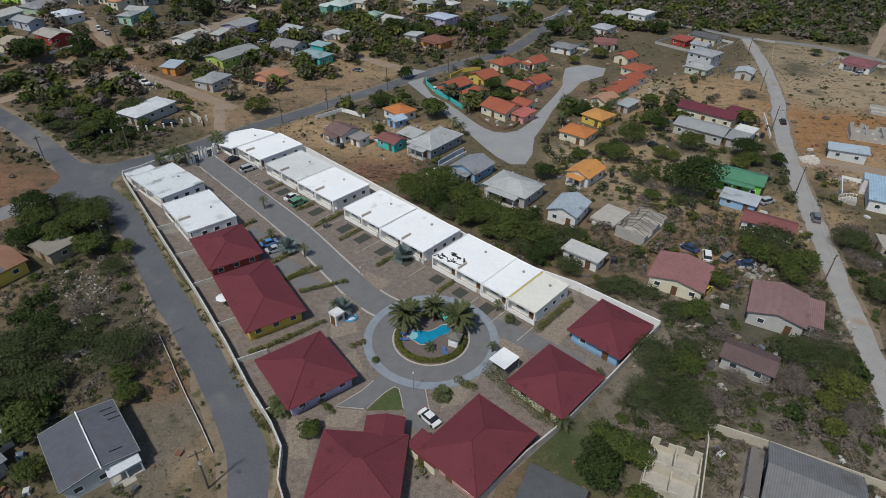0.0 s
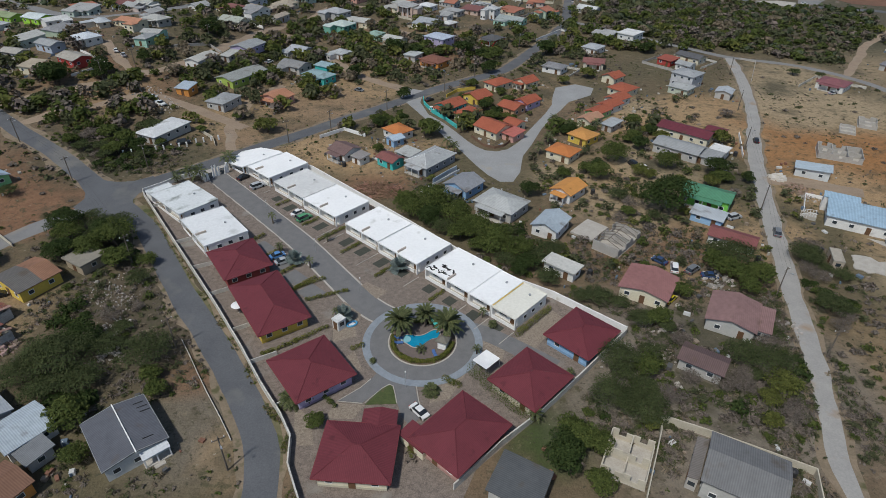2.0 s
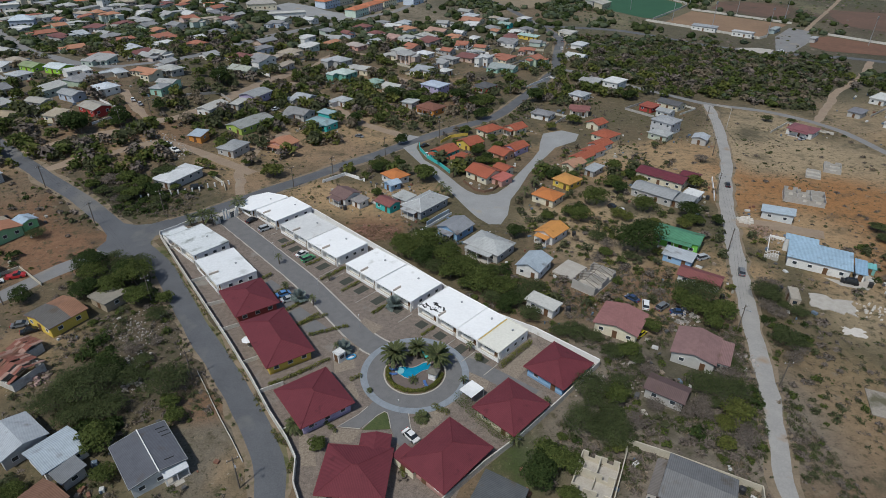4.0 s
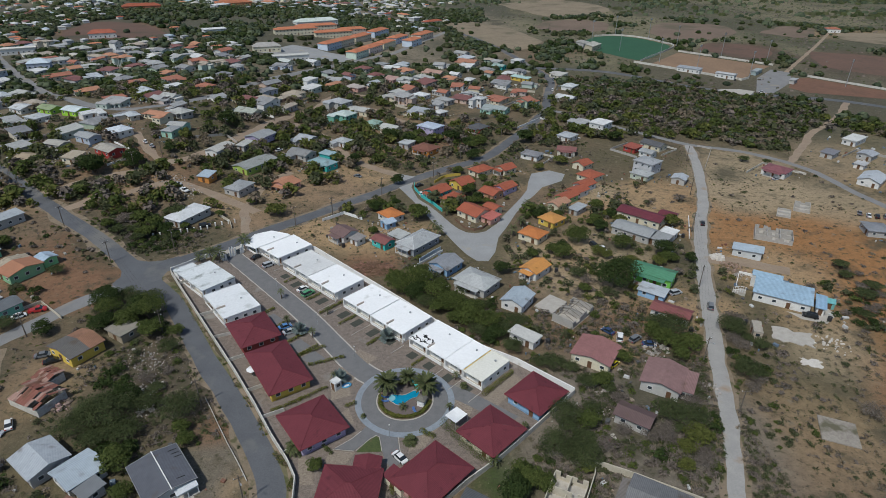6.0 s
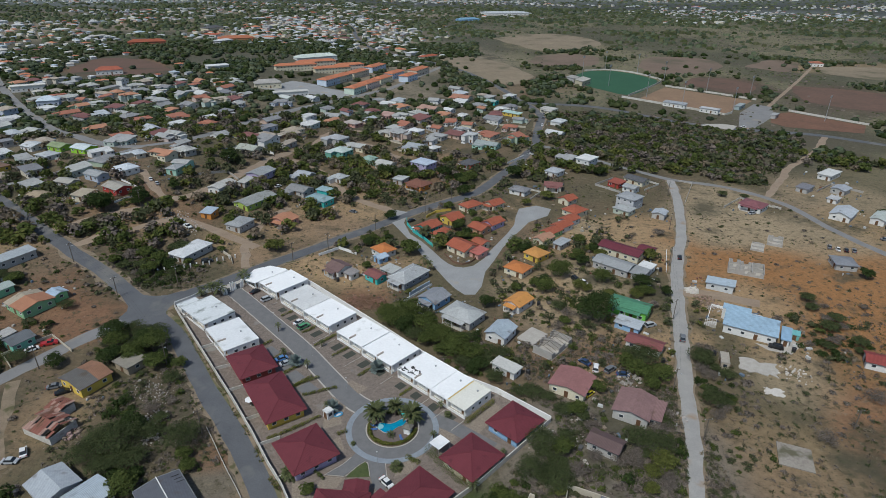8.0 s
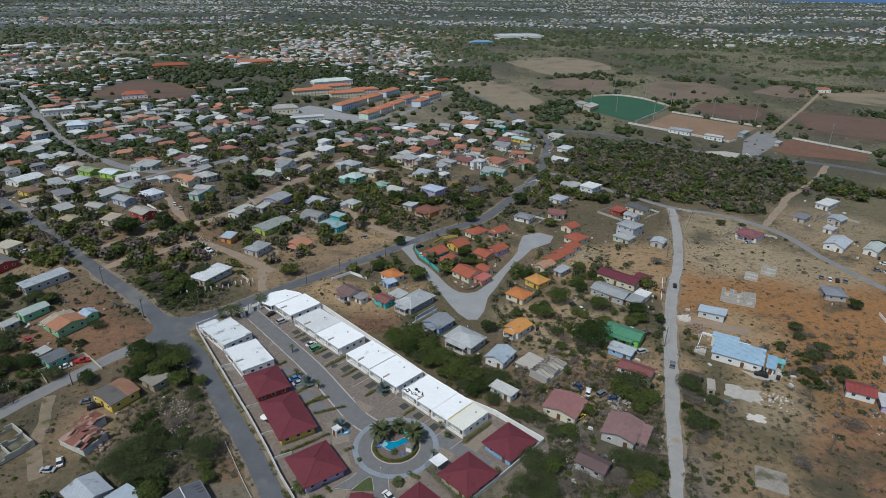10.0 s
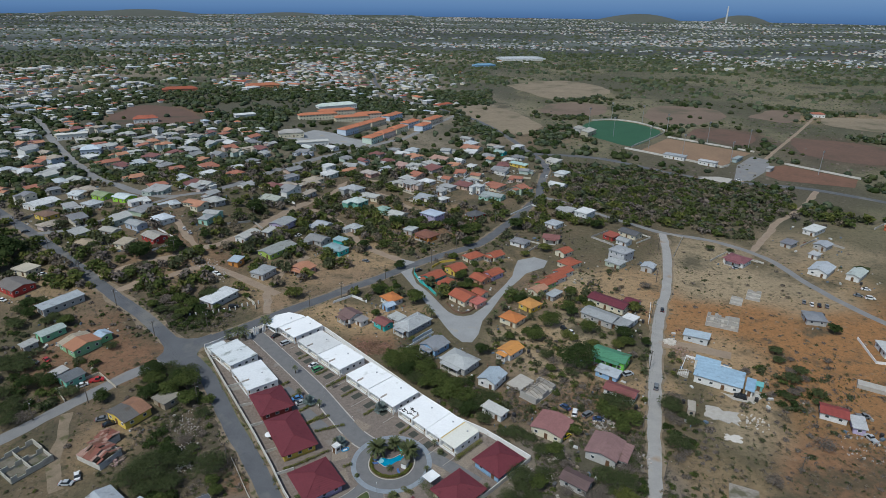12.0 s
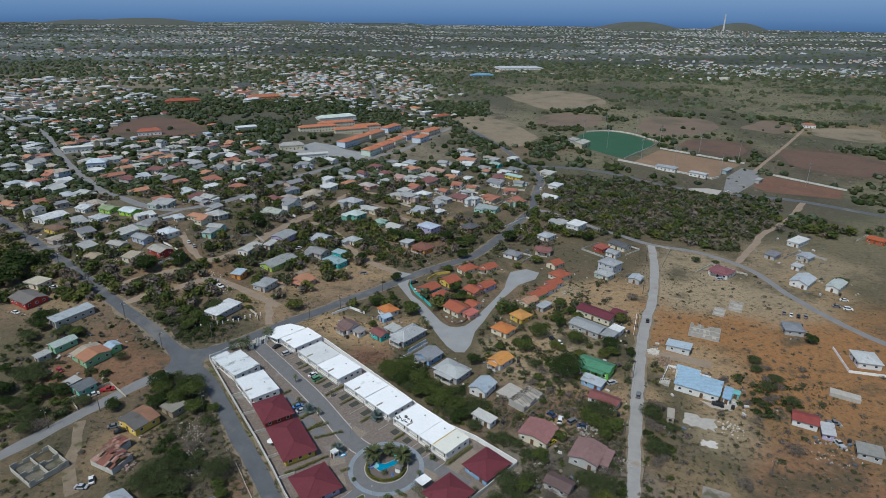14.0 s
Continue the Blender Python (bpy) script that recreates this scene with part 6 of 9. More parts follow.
# ---------------------------------------------------------------- estate plants and small buildings
for u, v0, v1 in ((-60.5, 8.6, 12.6), (-46.2, 7.5, 12.4), (-28.4, 6.5, 12.2), (-14.6, 5.5, 12.0), (1.2, 8.0, 12.4), (-37.2, 6, 20)):
    hedge([uv(u, v0), uv(u, v1)], 0.8, 0.8)
hedge([uv(22.8, 12.5), uv(22.8, 24)], 1.2, 1.3)
for u, v0, v1 in ((-49.5, -9.5, -2.8), (-40.6, -10, -3.5), (-32, -10.5, -4), (-24.5, -11.5, -5)):
    hedge([uv(u, v0), uv(u, v1)], 0.8, 0.9)
hedge([(-24.6, 10.4), (-18.6, 13.6)], 0.8, 0.9), hedge([(-21.6, 5.6), (-12.8, 8.8)], 0.8, 0.9)
hedge([(-27.8, -11.4), (-22, -8), (-15.9, -3.6)], 0.8, 0.9), hedge([(-9.8, -10.6), (-8.1, -9.6)], 0.9, 0.9)
hedge([(-13.4, -19.4), (-16.3, -22.4)], 1.0, 1.0), hedge([(8.8, -19.6), (11.5, -21.5)], 1.2, 1.0)
hedge([(14.6, -17.5), (19.2, -24.6), (24.2, -30.2)], 2.6, 1.6, LEAF_MID, "dense green shrubs between two villas")
hedge([(-14, -23.5), (-12, -25.5)], 0.9, 0.9, LEAF_MID, "green shrubs beside villa terrace")
hedge([(1.8, -32.5), (2.2, -37.5)], 0.8, 1.0, LEAF_LIGHT, "yellow-green shrubs between villas")
hedge([(-71, 67), (-64, 72.5)], 1.0, 1.2, LEAF_MID, "green shrubs inside the front wall")
palm(-55.2, 72.8, 4.0, 3.9, "coconut palm")
palm(-64.7, 63.6, 3.8, 3.5, "coconut palm")
palm(-61.4, 63.2, 3.8, 3.5, "coconut palm")
palm(-68.2, 62.2, 2.0, 2.2, "coconut palm")
palm(-50, 70.6, 2.2, 2.0, "coconut palm")
palm(-14.1, -0.6, 2.4, 1.3, "coconut palm")
palm(-22.5, 18.5, 2.6, 1.6, "coconut palm")
palm(-31, 25.2, 2.6, 1.6, "coconut palm")
palm(-35.5, 39.5, 2.8, 1.5, "coconut palm")
palm(-19.6, 30.2, 2.2, 1.3, "coconut palm")
palm(-0.8, 16.8, 1.2, 2.7, "silver palm")
palm(-12.4, -1.2, 1.6, 2.5, "silver palm")
palm(-26.5, 20.5, 1.4, 2.5, "silver palm")
palm(45.5, 82.5, 3.4, 2.8, "coconut palm")
palm(50, 90, 3.2, 2.8, "coconut palm")
palm(56.8, 104.7, 3.4, 2.8, "coconut palm")
palm(60.1, 102, 3.2, 2.8, "coconut palm")
palm(64, 101, 3.0, 2.6, "coconut palm")
palm(70.1, 102, 3.2, 2.8, "coconut palm")
palm(55.5, 108, 3.2, 2.6, "coconut palm")
palm(16.9, 83, 3.4, 2.8, "coconut palm")
palm(15, 88.3, 3.0, 2.6, "coconut palm")
palm(27.5, 113, 3.6, 3.0, "coconut palm")
palm(20.5, 101, 3.4, 2.8, "coconut palm")
palm(8.7, 72.5, 2.4, 2.0, "coconut palm")
palm(-20.2, -24.4, 1.6, 2.9, "agave")
palm(2.8, -33.4, 1.2, 2.1, "agave")
palm(7.4, -37.8, 2.0, 1.9, "coconut palm")
palm(6.0, -22.8, 0.8, 2.2, "agave")
palm(15.6, -12.8, 1.8, 1.3, "coconut palm")
palm(19.8, -4.6, 1.2, 1.3, "agave")
palm(18, -1.4, 2.2, 1.4, "coconut palm")
palm(-5.5, -14.4, 0.7, 0.9, "agave")
palm(-13.2, -21.2, 1.8, 1.5, "coconut palm")
palm(-16.6, -24, 1.5, 1.3, "coconut palm")
palm(24.5, -30.2, 2.2, 1.9, "coconut palm")
palm(33.2, -19.8, 1.8, 1.2, "coconut palm")
ob = house(-13.2, -3.6, 2.2, 2.2, -45, "flat", WHITE, (0.7, 0.7, 0.68), "small white pump house by roundabout", 2.3, over=0.1, detail=1, name="pump_house")
canopy = thing("shade_sail", 17.0, -17.0, -47, None, "white sun sail beside a villa", "canopy")
g = Geo()
n = 6
for i in range(n):
    for j in range(n):
        def sail(a, b):
            return (-1.8 + 3.6 * a / n, -2.1 + 4.2 * b / n, 2.7 - 0.35 * math.sin(math.pi * a / n) * math.sin(math.pi * b / n))
        g.poly([sail(i, j), sail(i + 1, j), sail(i + 1, j + 1), sail(i, j + 1)])
part("cloth", g.mesh("cloth", mat("white canvas", (0.78, 0.78, 0.77), (0.68, 0.68, 0.67), 0.6, 0.85), smooth=True), canopy)
for sx in (-1.75, 1.75):
    for sy in (-2.05, 2.05):
        g = Geo()
        g.cyl(sx, sy, -0.1, 2.72, 0.05, 6)
        part("post", g.mesh("post", STEEL), canopy)
um = thing("parasol", -35.9, 2.2, 0, None, "white octagonal parasol on terrace", "parasol")
g = Geo()
for i in range(8):
    a, b = 2 * math.pi * i / 8, 2 * math.pi * (i + 1) / 8
    g.poly([(1.5 * math.cos(a), 1.5 * math.sin(a), 2.1), (1.5 * math.cos(b), 1.5 * math.sin(b), 2.1), (0, 0, 2.6)])
part("canopy", g.mesh("canopy", mat("white canvas", (0.78, 0.78, 0.77))), um)
g = Geo()
g.cyl(0, 0, 0, 2.55, 0.03, 6)
part("pole", g.mesh("pole", STEEL), um)
g = Geo()
g.cyl(0, 0, 0, 0.08, 0.3, 10)
part("base", g.mesh("base", KERB), um)

tub = thing("paddling_pool", -10.6, -2.8, 30, None, "small blue plastic paddling pool on gravel", "pool")
g = Geo()
ringp = [(1.15 * math.cos(2 * math.pi * i / 16), 0.7 * math.sin(2 * math.pi * i / 16), 0.22) for i in range(17)]
g.tube(ringp, 0.2, 8)
part("rim", g.mesh("rim", mat("blue plastic", (0.1, 0.36, 0.6), (0.08, 0.3, 0.5), 1, 0.4), smooth=True), tub)
g = Geo()
g.cyl(0, 0, 0.02, 0.15, 0.68, 14)
part("floor", g.mesh("floor", mat("white plastic", (0.7, 0.72, 0.74), (0.6, 0.62, 0.64), 1, 0.5)), tub)
tb = thing("garden_table", 2.2, -37.4, 0, None, "dark round garden table between villas", "table")
g = Geo()
g.cyl(0, 0, 0.68, 0.74, 0.6, 16)
part("tabletop", g.mesh("tabletop", TIMBER), tb)
g = Geo()
g.cyl(0, 0, 0, 0.68, 0.06, 8), g.cyl(0, 0, 0, 0.06, 0.3, 10)
part("pedestal", g.mesh("pedestal", TIMBER), tb)
for k in range(4):
    a = radians(45 + 90 * k)
    ch = thing("garden_chair", 2.2 + 0.95 * math.cos(a), -37.4 + 0.95 * math.sin(a), 90 * k + 135, None, "dark slatted garden chair at round table", "chair", "chairs round the table")
    g = Geo()
    g.box(-0.24, -0.24, 0.4, 0.24, 0.24, 0.45)
    part("seat", g.mesh("seat", TIMBER), ch)
    g = Geo()
    g.box(-0.24, -0.27, 0.45, 0.24, -0.22, 0.88)
    part("backrest", g.mesh("backrest", TIMBER), ch)
    for sx in (-0.2, 0.2):
        for sy in (-0.2, 0.2):
            g = Geo()
            g.box(sx - 0.025, sy - 0.025, 0, sx + 0.025, sy + 0.025, 0.4)
            part("leg", g.mesh("leg", TIMBER), ch)

# entrance gate with white leaning slats
gate = thing("entrance_gate", -57.9, 66.9, 51, None, "white estate gate with leaning slats and dark panels", "gate")
for sx in (-4.1, 4.1):
    g = Geo()
    g.box(sx - 0.28, -0.3, -0.3, sx + 0.28, 0.3, 3.3)
    part("pier", g.mesh("pier", WHITE_WALL), gate)
for x, h, lean in ((-3.5, 2.7, 5), (-2.9, 2.4, -4), (-1.1, 3.4, 9), (-0.5, 4.0, -6), (0.1, 3.5, 7), (0.7, 3.9, -8), (1.2, 3.0, 4), (2.9, 2.5, 5), (3.5, 2.8, -5)):
    g = Geo()
    g.box(-0.17, -0.12, -0.3, 0.17, 0.12, h)
    part("slat", g.mesh("slat", WHITE_WALL), gate, "", pose(x, -0.32 if abs(x) > 2 else 0.3, 0, 0, lean))
for x0, x1 in ((-3.82, -1.35), (1.45, 3.82)):
    g = Geo()
    for k in range(14):
        xa = x0 + (x1 - x0) * k / 14
        g.box(xa, -0.04, 0.1, xa + 0.11, 0.04, 2.1)
    g.box(x0, -0.06, 0.25, x1, 0.06, 0.33)
    g.box(x0, -0.06, 1.9, x1, 0.06, 1.98)
    part("gate_leaf", g.mesh("gate_leaf", paint((0.1, 0.115, 0.13))), gate, "dark grey barred gate leaf")


# ---------------------------------------------------------------- cars
def car_meshes(kind):
    L, W, hh, roof, c0, c1, c2, c3 = {"saloon": (4.1, 1.7, 0.85, 1.42, -1.35, -0.6, 0.75, 1.35), "suv": (4.6, 1.85, 1.0, 1.72, -2.1, -1.75, 0.75, 1.25), "pickup": (5.0, 1.85, 1.0, 1.72, -0.5, -0.3, 0.85, 1.35)}[kind]
    g = Geo()
    prof = [(-L / 2, 0.45), (-L / 2 + 0.05, hh - 0.08), (-L / 2 + 0.2, hh), (L / 2 - 0.6, hh - 0.03), (L / 2 - 0.1, hh - 0.2), (L / 2, 0.5), (L / 2 - 0.1, 0.25), (-L / 2 + 0.1, 0.25)]
    for s in (-1, 1):
        g.v += [(x, s * W / 2 * (1.0 if z < hh - 0.1 else 0.94), z) for x, z in prof]
    k = len(prof)
    g.f = [tuple(range(k))[::1], tuple(range(2 * k - 1, k - 1, -1))] + [(i + k, (i + 1) % k + k, (i + 1) % k, i) for i in range(k)]
    if kind == "pickup":
        g.box(-L / 2 + 0.1, -W / 2 + 0.02, hh, -L / 2 + 0.18, W / 2 - 0.02, hh + 0.2)
    body = g
    rf = Geo()
    rf.prism([(c1, -W * 0.37), (c2, -W * 0.37), (c2, W * 0.37), (c1, W * 0.37)], roof - 0.06, roof, 0, 0.94)
    gl = Geo()
    b, t = W * 0.46, W * 0.37
    gl.v = [(c0, -b, hh - 0.02), (c3, -b, hh - 0.02), (c3, b, hh - 0.02), (c0, b, hh - 0.02), (c1, -t, roof - 0.06), (c2, -t, roof - 0.06), (c2, t, roof - 0.06), (c1, t, roof - 0.06)]
    gl.f = [(0, 1, 5, 4), (1, 2, 6, 5), (2, 3, 7, 6), (3, 0, 4, 7), (4, 5, 6, 7)]
    wh = Geo()
    for s in (0,):
        ring = [(0.33 * math.cos(2 * math.pi * i / 12), 0.33 * math.sin(2 * math.pi * i / 12)) for i in range(12)]
        wh.v = [(x, -0.1, z) for x, z in ring] + [(x, 0.1, z) for x, z in ring]
        wh.f = [tuple(range(12)), tuple(range(23, 11, -1))] + [(i + 12, (i + 1) % 12 + 12, (i + 1) % 12, i) for i in range(12)]
    lm, tm = Geo(), Geo()
    lm.box(-0.08, -0.22, -0.07, 0.06, 0.22, 0.08)
    return L, W, hh, body, rf, gl.mesh("glass", CAR_GLASS), wh.mesh("wheel", RUBBER, smooth=False), lm.mesh("headlight", LAMP_CLEAR), lm.mesh("tail_light", LAMP_RED)


CAR_MESHES, CAR_BODY = {}, {}
CAR_COL = {"white": (0.75, 0.75, 0.74), "silver": (0.42, 0.44, 0.46), "black": (0.015, 0.016, 0.018), "navy": (0.03, 0.06, 0.14), "blue": (0.1, 0.24, 0.5), "red": (0.4, 0.03, 0.03), "grey": (0.16, 0.17, 0.18), "yellow": (0.7, 0.55, 0.02), "green": (0.1, 0.3, 0.15)}


def car(x, y, a, colour, kind="saloon", where="parked on the ground"):
    if kind not in CAR_MESHES:
        CAR_MESHES[kind] = car_meshes(kind)
    L, W, hh, body, rf, gl, wh, hl_, tl = CAR_MESHES[kind]
    if (kind, colour) not in CAR_BODY:
        m = mat("car paint " + colour, CAR_COL[colour], tuple(0.9 * k for k in CAR_COL[colour]), 0.5, 0.3, 0.0, 5, spec=0.5)
        CAR_BODY[kind, colour] = (body.mesh("body", m), rf.mesh("roof", m))
    b, r = CAR_BODY[kind, colour]
    ob = thing("car", x, y, a, H(x, y) + 0.05, "%s %s %s" % (colour, {"saloon": "saloon car", "suv": "sport utility car", "pickup": "pickup truck"}[kind], where), "car", "cars")
    part("body", b, ob), part("roof", r, ob), part("glass", gl, ob)
    for sx in (-1.3, 1.3):
        for sy in (-1, 1):
            part("wheel", wh, ob, "", pose(sx, sy * (W / 2 - 0.08), 0.33))
    for sy in (-1, 1):
        part("headlight", hl_, ob, "", pose(L / 2 - 0.06, sy * 0.6, 0.62))
        part("tail_light", tl, ob, "", pose(-L / 2 + 0.04, sy * 0.62, 0.72))
    occupy(x, y, 2)


ROADSIDE, YARD, DRIVE = "on the asphalt road", "parked in a dirt yard", "parked on a paved driveway"
car(-96.4, 123.6, 10, "silver", "saloon", YARD)
car(-91.7, 118.8, -40, "white", "pickup", YARD)
car(-123.9, 163.5, 120, "white", "saloon", YARD)
car(-119.4, 159.5, 125, "silver", "saloon", YARD)
car(-74.4, 88.8, 20, "black", "suv", YARD)
car(-62.9, 176.4, 50, "white", "saloon", YARD)
car(9.8, 134.2, 40, "black", "saloon", DRIVE)
car(10.4, 123.6, 100, "white", "saloon", DRIVE)
car(-19.7, 146.2, -30, "grey", "saloon", YARD)
car(-50.3, 228, 30, "white", "saloon", YARD)
car(80.8, 219.4, -40, "white", "saloon", YARD)
car(-44.2, 196.2, -60, "red", "saloon", YARD)
car(75.3, 72.3, -70, "black", "suv", YARD)
car(77.8, 70.1, -75, "white", "saloon", YARD)
car(64.6, 18.2, 130, "navy", "saloon", YARD)
car(67.2, 15, 70, "white", "suv", YARD)
car(71.4, 14.1, 35, "grey", "suv", YARD)
car(74.6, 11.6, -10, "navy", "saloon", YARD)
car(93.1, 38.6, 20, "silver", "suv", YARD)
car(101.3, 30.3, 66, "grey", "suv", "on the concrete lane")
car(79, -3.6, 110, "red", "saloon", YARD)
car(61.6, 3, 40, "yellow", "saloon", YARD)
car(-31.4, 23.4, 30, "blue", "saloon", DRIVE)
car(-29.6, 20.9, 30, "silver", "saloon", DRIVE)
car(-44, 60.5, 40, "silver", "suv", DRIVE)
car(-49.6, 66, 50, "black", "saloon", DRIVE)
car(-29.6, 44.4, 45, "white", "saloon", DRIVE)
car(-27.4, 41.6, 45, "green", "suv", DRIVE)
car(3.7, -27.6, -50, "white", "saloon", DRIVE)
car(-94.6, 11, 20, "grey", "saloon", YARD)
car(-91, 8.6, 30, "black", "saloon", YARD)
car(-131.7, 43.2, -40, "red", "saloon", YARD)
car(-135.8, 41.4, 0, "grey", "saloon", YARD)
car(-110.6, 28.6, 40, "white", "saloon", YARD)
car(-88.9, -14.6, 120, "white", "saloon", YARD)
car(-90.6, -17.4, 0, "silver", "saloon", YARD)
car(-106.8, 31.8, 20, "red", "pickup", YARD)
car(-172.7, 110.4, 20, "white", "saloon", YARD)
car(-169, 108, 20, "grey", "saloon", YARD)
car(-176.6, 86.6, -20, "white", "saloon", YARD)
car(15.8, 226, -20, "grey", "saloon", YARD)
car(130.2, 24.2, 150, "black", "suv", YARD)
car(168.2, 12.9, -10, "grey", "pickup", YARD)
car(163.1, 1.5, 100, "silver", "pickup", YARD)
car(237.6, 113, -20, "white", "saloon", YARD)
car(233.1, 103.1, -20, "white", "suv", YARD)
car(229, 106, -20, "grey", "saloon", YARD)
car(197.6, 98.8, 60, "grey", "saloon", YARD)
car(199.9, 96.4, 60, "white", "saloon", YARD)
car(203, 95.4, 60, "black", "saloon", YARD)
car(206.2, 94.6, 60, "grey", "saloon", YARD)
car(125.3, 90.5, 70, "black", "saloon", "on the concrete lane")
car(183, 139, 20, "silver", "saloon", YARD)
car(-214, 164, 20, "black", "saloon", ROADSIDE)
car(268, 312, -30, "white", "saloon", ROADSIDE)
car(111, 318, 80, "white", "suv", ROADSIDE)
car(116, 340, 85, "grey", "saloon", ROADSIDE)
car(119, 352, 90, "silver", "saloon", ROADSIDE)


# ---------------------------------------------------------------- poles and cables
def utility_pole(x, y, h=8.5, a=0.0, lamp=False):
    ob = thing("utility_pole", x, y, a, None, "weathered timber utility pole with crossarm" + (" and lamp" if lamp else ""), "pole", "utility poles")
    g = Geo()
    g.cyl(0, 0, -0.4, h, 0.17, 8, 0.65)
    part("pole", g.mesh("pole", TIMBER), ob)
    g = Geo()
    g.box(-1.1, -0.07, h - 0.7, 1.1, 0.07, h - 0.55)
    part("crossarm", g.mesh("crossarm", TIMBER), ob)
    for sx in (-1, 0, 1):
        g = Geo()
        g.cyl(sx * 0.95, 0, h - 0.55, h - 0.3, 0.06, 6)
        part("insulator", g.mesh("insulator", FRAME_WHITE), ob)
    if lamp:
        g = Geo()
        g.tube([(0, 0, h - 1.6), (0, -1.3, h - 1.0)], 0.04)
        part("lamp_arm", g.mesh("lamp_arm", STEEL), ob)
        g = Geo()
        g.box(-0.14, -1.8, h - 1.06, 0.14, -1.2, h - 0.92)
        part("lamp_head", g.mesh("lamp_head", STEEL), ob)


def cables(pts, h=8.2, a=0.0):
    g = Geo()
    for (x0, y0), (x1, y1) in zip(pts[:-1], pts[1:]):
        z0, z1 = H(x0, y0) + h, H(x1, y1) + h
        for off in (-0.9, 0.0, 0.9):
            d = Vector((y1 - y0, x0 - x1)).normalized() * off
            g.tube([(x0 + (x1 - x0) * t + d.x, y0 + (y1 - y0) * t + d.y, z0 + (z1 - z0) * t - 3.2 * t * (1 - t)) for t in [i / 8 for i in range(9)]], 0.013, 3)
    tagged(new("overhead_cable", g.mesh("overhead_cable", CABLE)), "sagging black overhead cables between poles", "cable", "overhead cables")


LINES = [[(-28.2, -38.4), (-46, -9), (-66, 21), (-97.5, 60.2), (-124.2, 83.6), (-151.8, 106.9), (-181.9, 132.5), (-222, 168)],
         [(-79.6, 70.4), (-40.2, 93), (-26.6, 102.6), (-7.1, 123.4), (16.6, 145.2), (31, 164.6), (58, 208)],
         [(87.1, 3.6), (103, 42.6), (118, 84), (133, 121), (150, 166)],
         [(-97.5, 60.2), (-103.6, 19.6), (-117.1, 10.4)],
         [(-118.1, 134.9), (-110.5, 148.1), (-92, 190), (-75, 226)]]
done = set()
for ln in LINES:
    for i, p in enumerate(ln):
        if p not in done:
            done.add(p)
            utility_pole(*p, 8.5, 30 + 10 * i, i % 2 == 0)
    cables(ln)
utility_pole(130.7, -13.7, 7)
utility_pole(87.6, -16, 7.5)
for x, y in ((1.2, -21.3), (-9.4, 8.3), (-22, 25), (-38, 45)):
    ob = thing("street_lamp", x, y, 0, None, "slim grey estate street lamp", "lamp", "estate lamps")
    g = Geo()
    g.cyl(0, 0, 0, 4.2, 0.045, 8)
    part("pole", g.mesh("pole", STEEL), ob)
    g = Geo()
    g.cyl(0, 0, 4.2, 4.4, 0.16, 10, 0.6)
    part("lamp_head", g.mesh("lamp_head", FRAME_WHITE), ob)


# ---------------------------------------------------------------- ruins, slabs, rubble and walls
SHELL_FLOOR = mat("weathered floor slab", (0.2, 0.18, 0.145), (0.11, 0.1, 0.075), 0.4, 0.95, 0.4, 8, dirt=((0.075, 0.08, 0.045), 0.35, 0.5))


def shell(x, y, w, d, a, h, label, cells=(2, 2), m=None, seed=1, floor=None):
    """Roofless block walls with cross walls and ragged tops."""
    ob = thing("unfinished_house", x, y, a, None, label, "ruin", "roofless houses")
    q = random.Random(seed)
    t, W, D = 0.2, w / 2, d / 2
    g = Geo()
    g.box(-W - 0.2, -D - 0.2, -0.4, W + 0.2, D + 0.2, 0.1)
    part("floor_slab", g.mesh("floor_slab", floor or KERB), ob)
    for i in range(cells[0] + 1):
        for j in range(cells[1]):
            px, y0, y1 = -W + w * i / cells[0], -D + d * j / cells[1], -D + d * (j + 1) / cells[1]
            gap = q.uniform(0.25, 0.4) if q.random() < 0.75 else 0
            for s0, s1, z0, z1 in ((0, 0.5 - gap / 2, 0.1, h * q.uniform(0.8, 1)), (0.5 + gap / 2, 1, 0.1, h * q.uniform(0.75, 1)), (0.5 - gap / 2, 0.5 + gap / 2, 0.1, 0.9 if 0 < i < cells[0] or gap == 0 else 1.0)):
                if s1 - s0 > 0.02:
                    g = Geo()
                    g.box(px - t / 2, y0 + (y1 - y0) * s0, z0, px + t / 2, y0 + (y1 - y0) * s1, z1 if gap or z1 > 1 else h)
                    part("wall", g.mesh("wall", m or BLOCKWORK), ob)
    for j in range(cells[1] + 1):
        for i in range(cells[0]):
            py, x0, x1 = -D + d * j / cells[1], -W + w * i / cells[0] + t / 2, -W + w * (i + 1) / cells[0] - t / 2
            g = Geo()
            g.box(x0, py - t / 2, 0.1, x1, py + t / 2, h * q.uniform(0.55, 1))
            part("wall", g.mesh("wall", m or BLOCKWORK), ob)
    occupy_rect(x, y, w, d, a)
    return ob


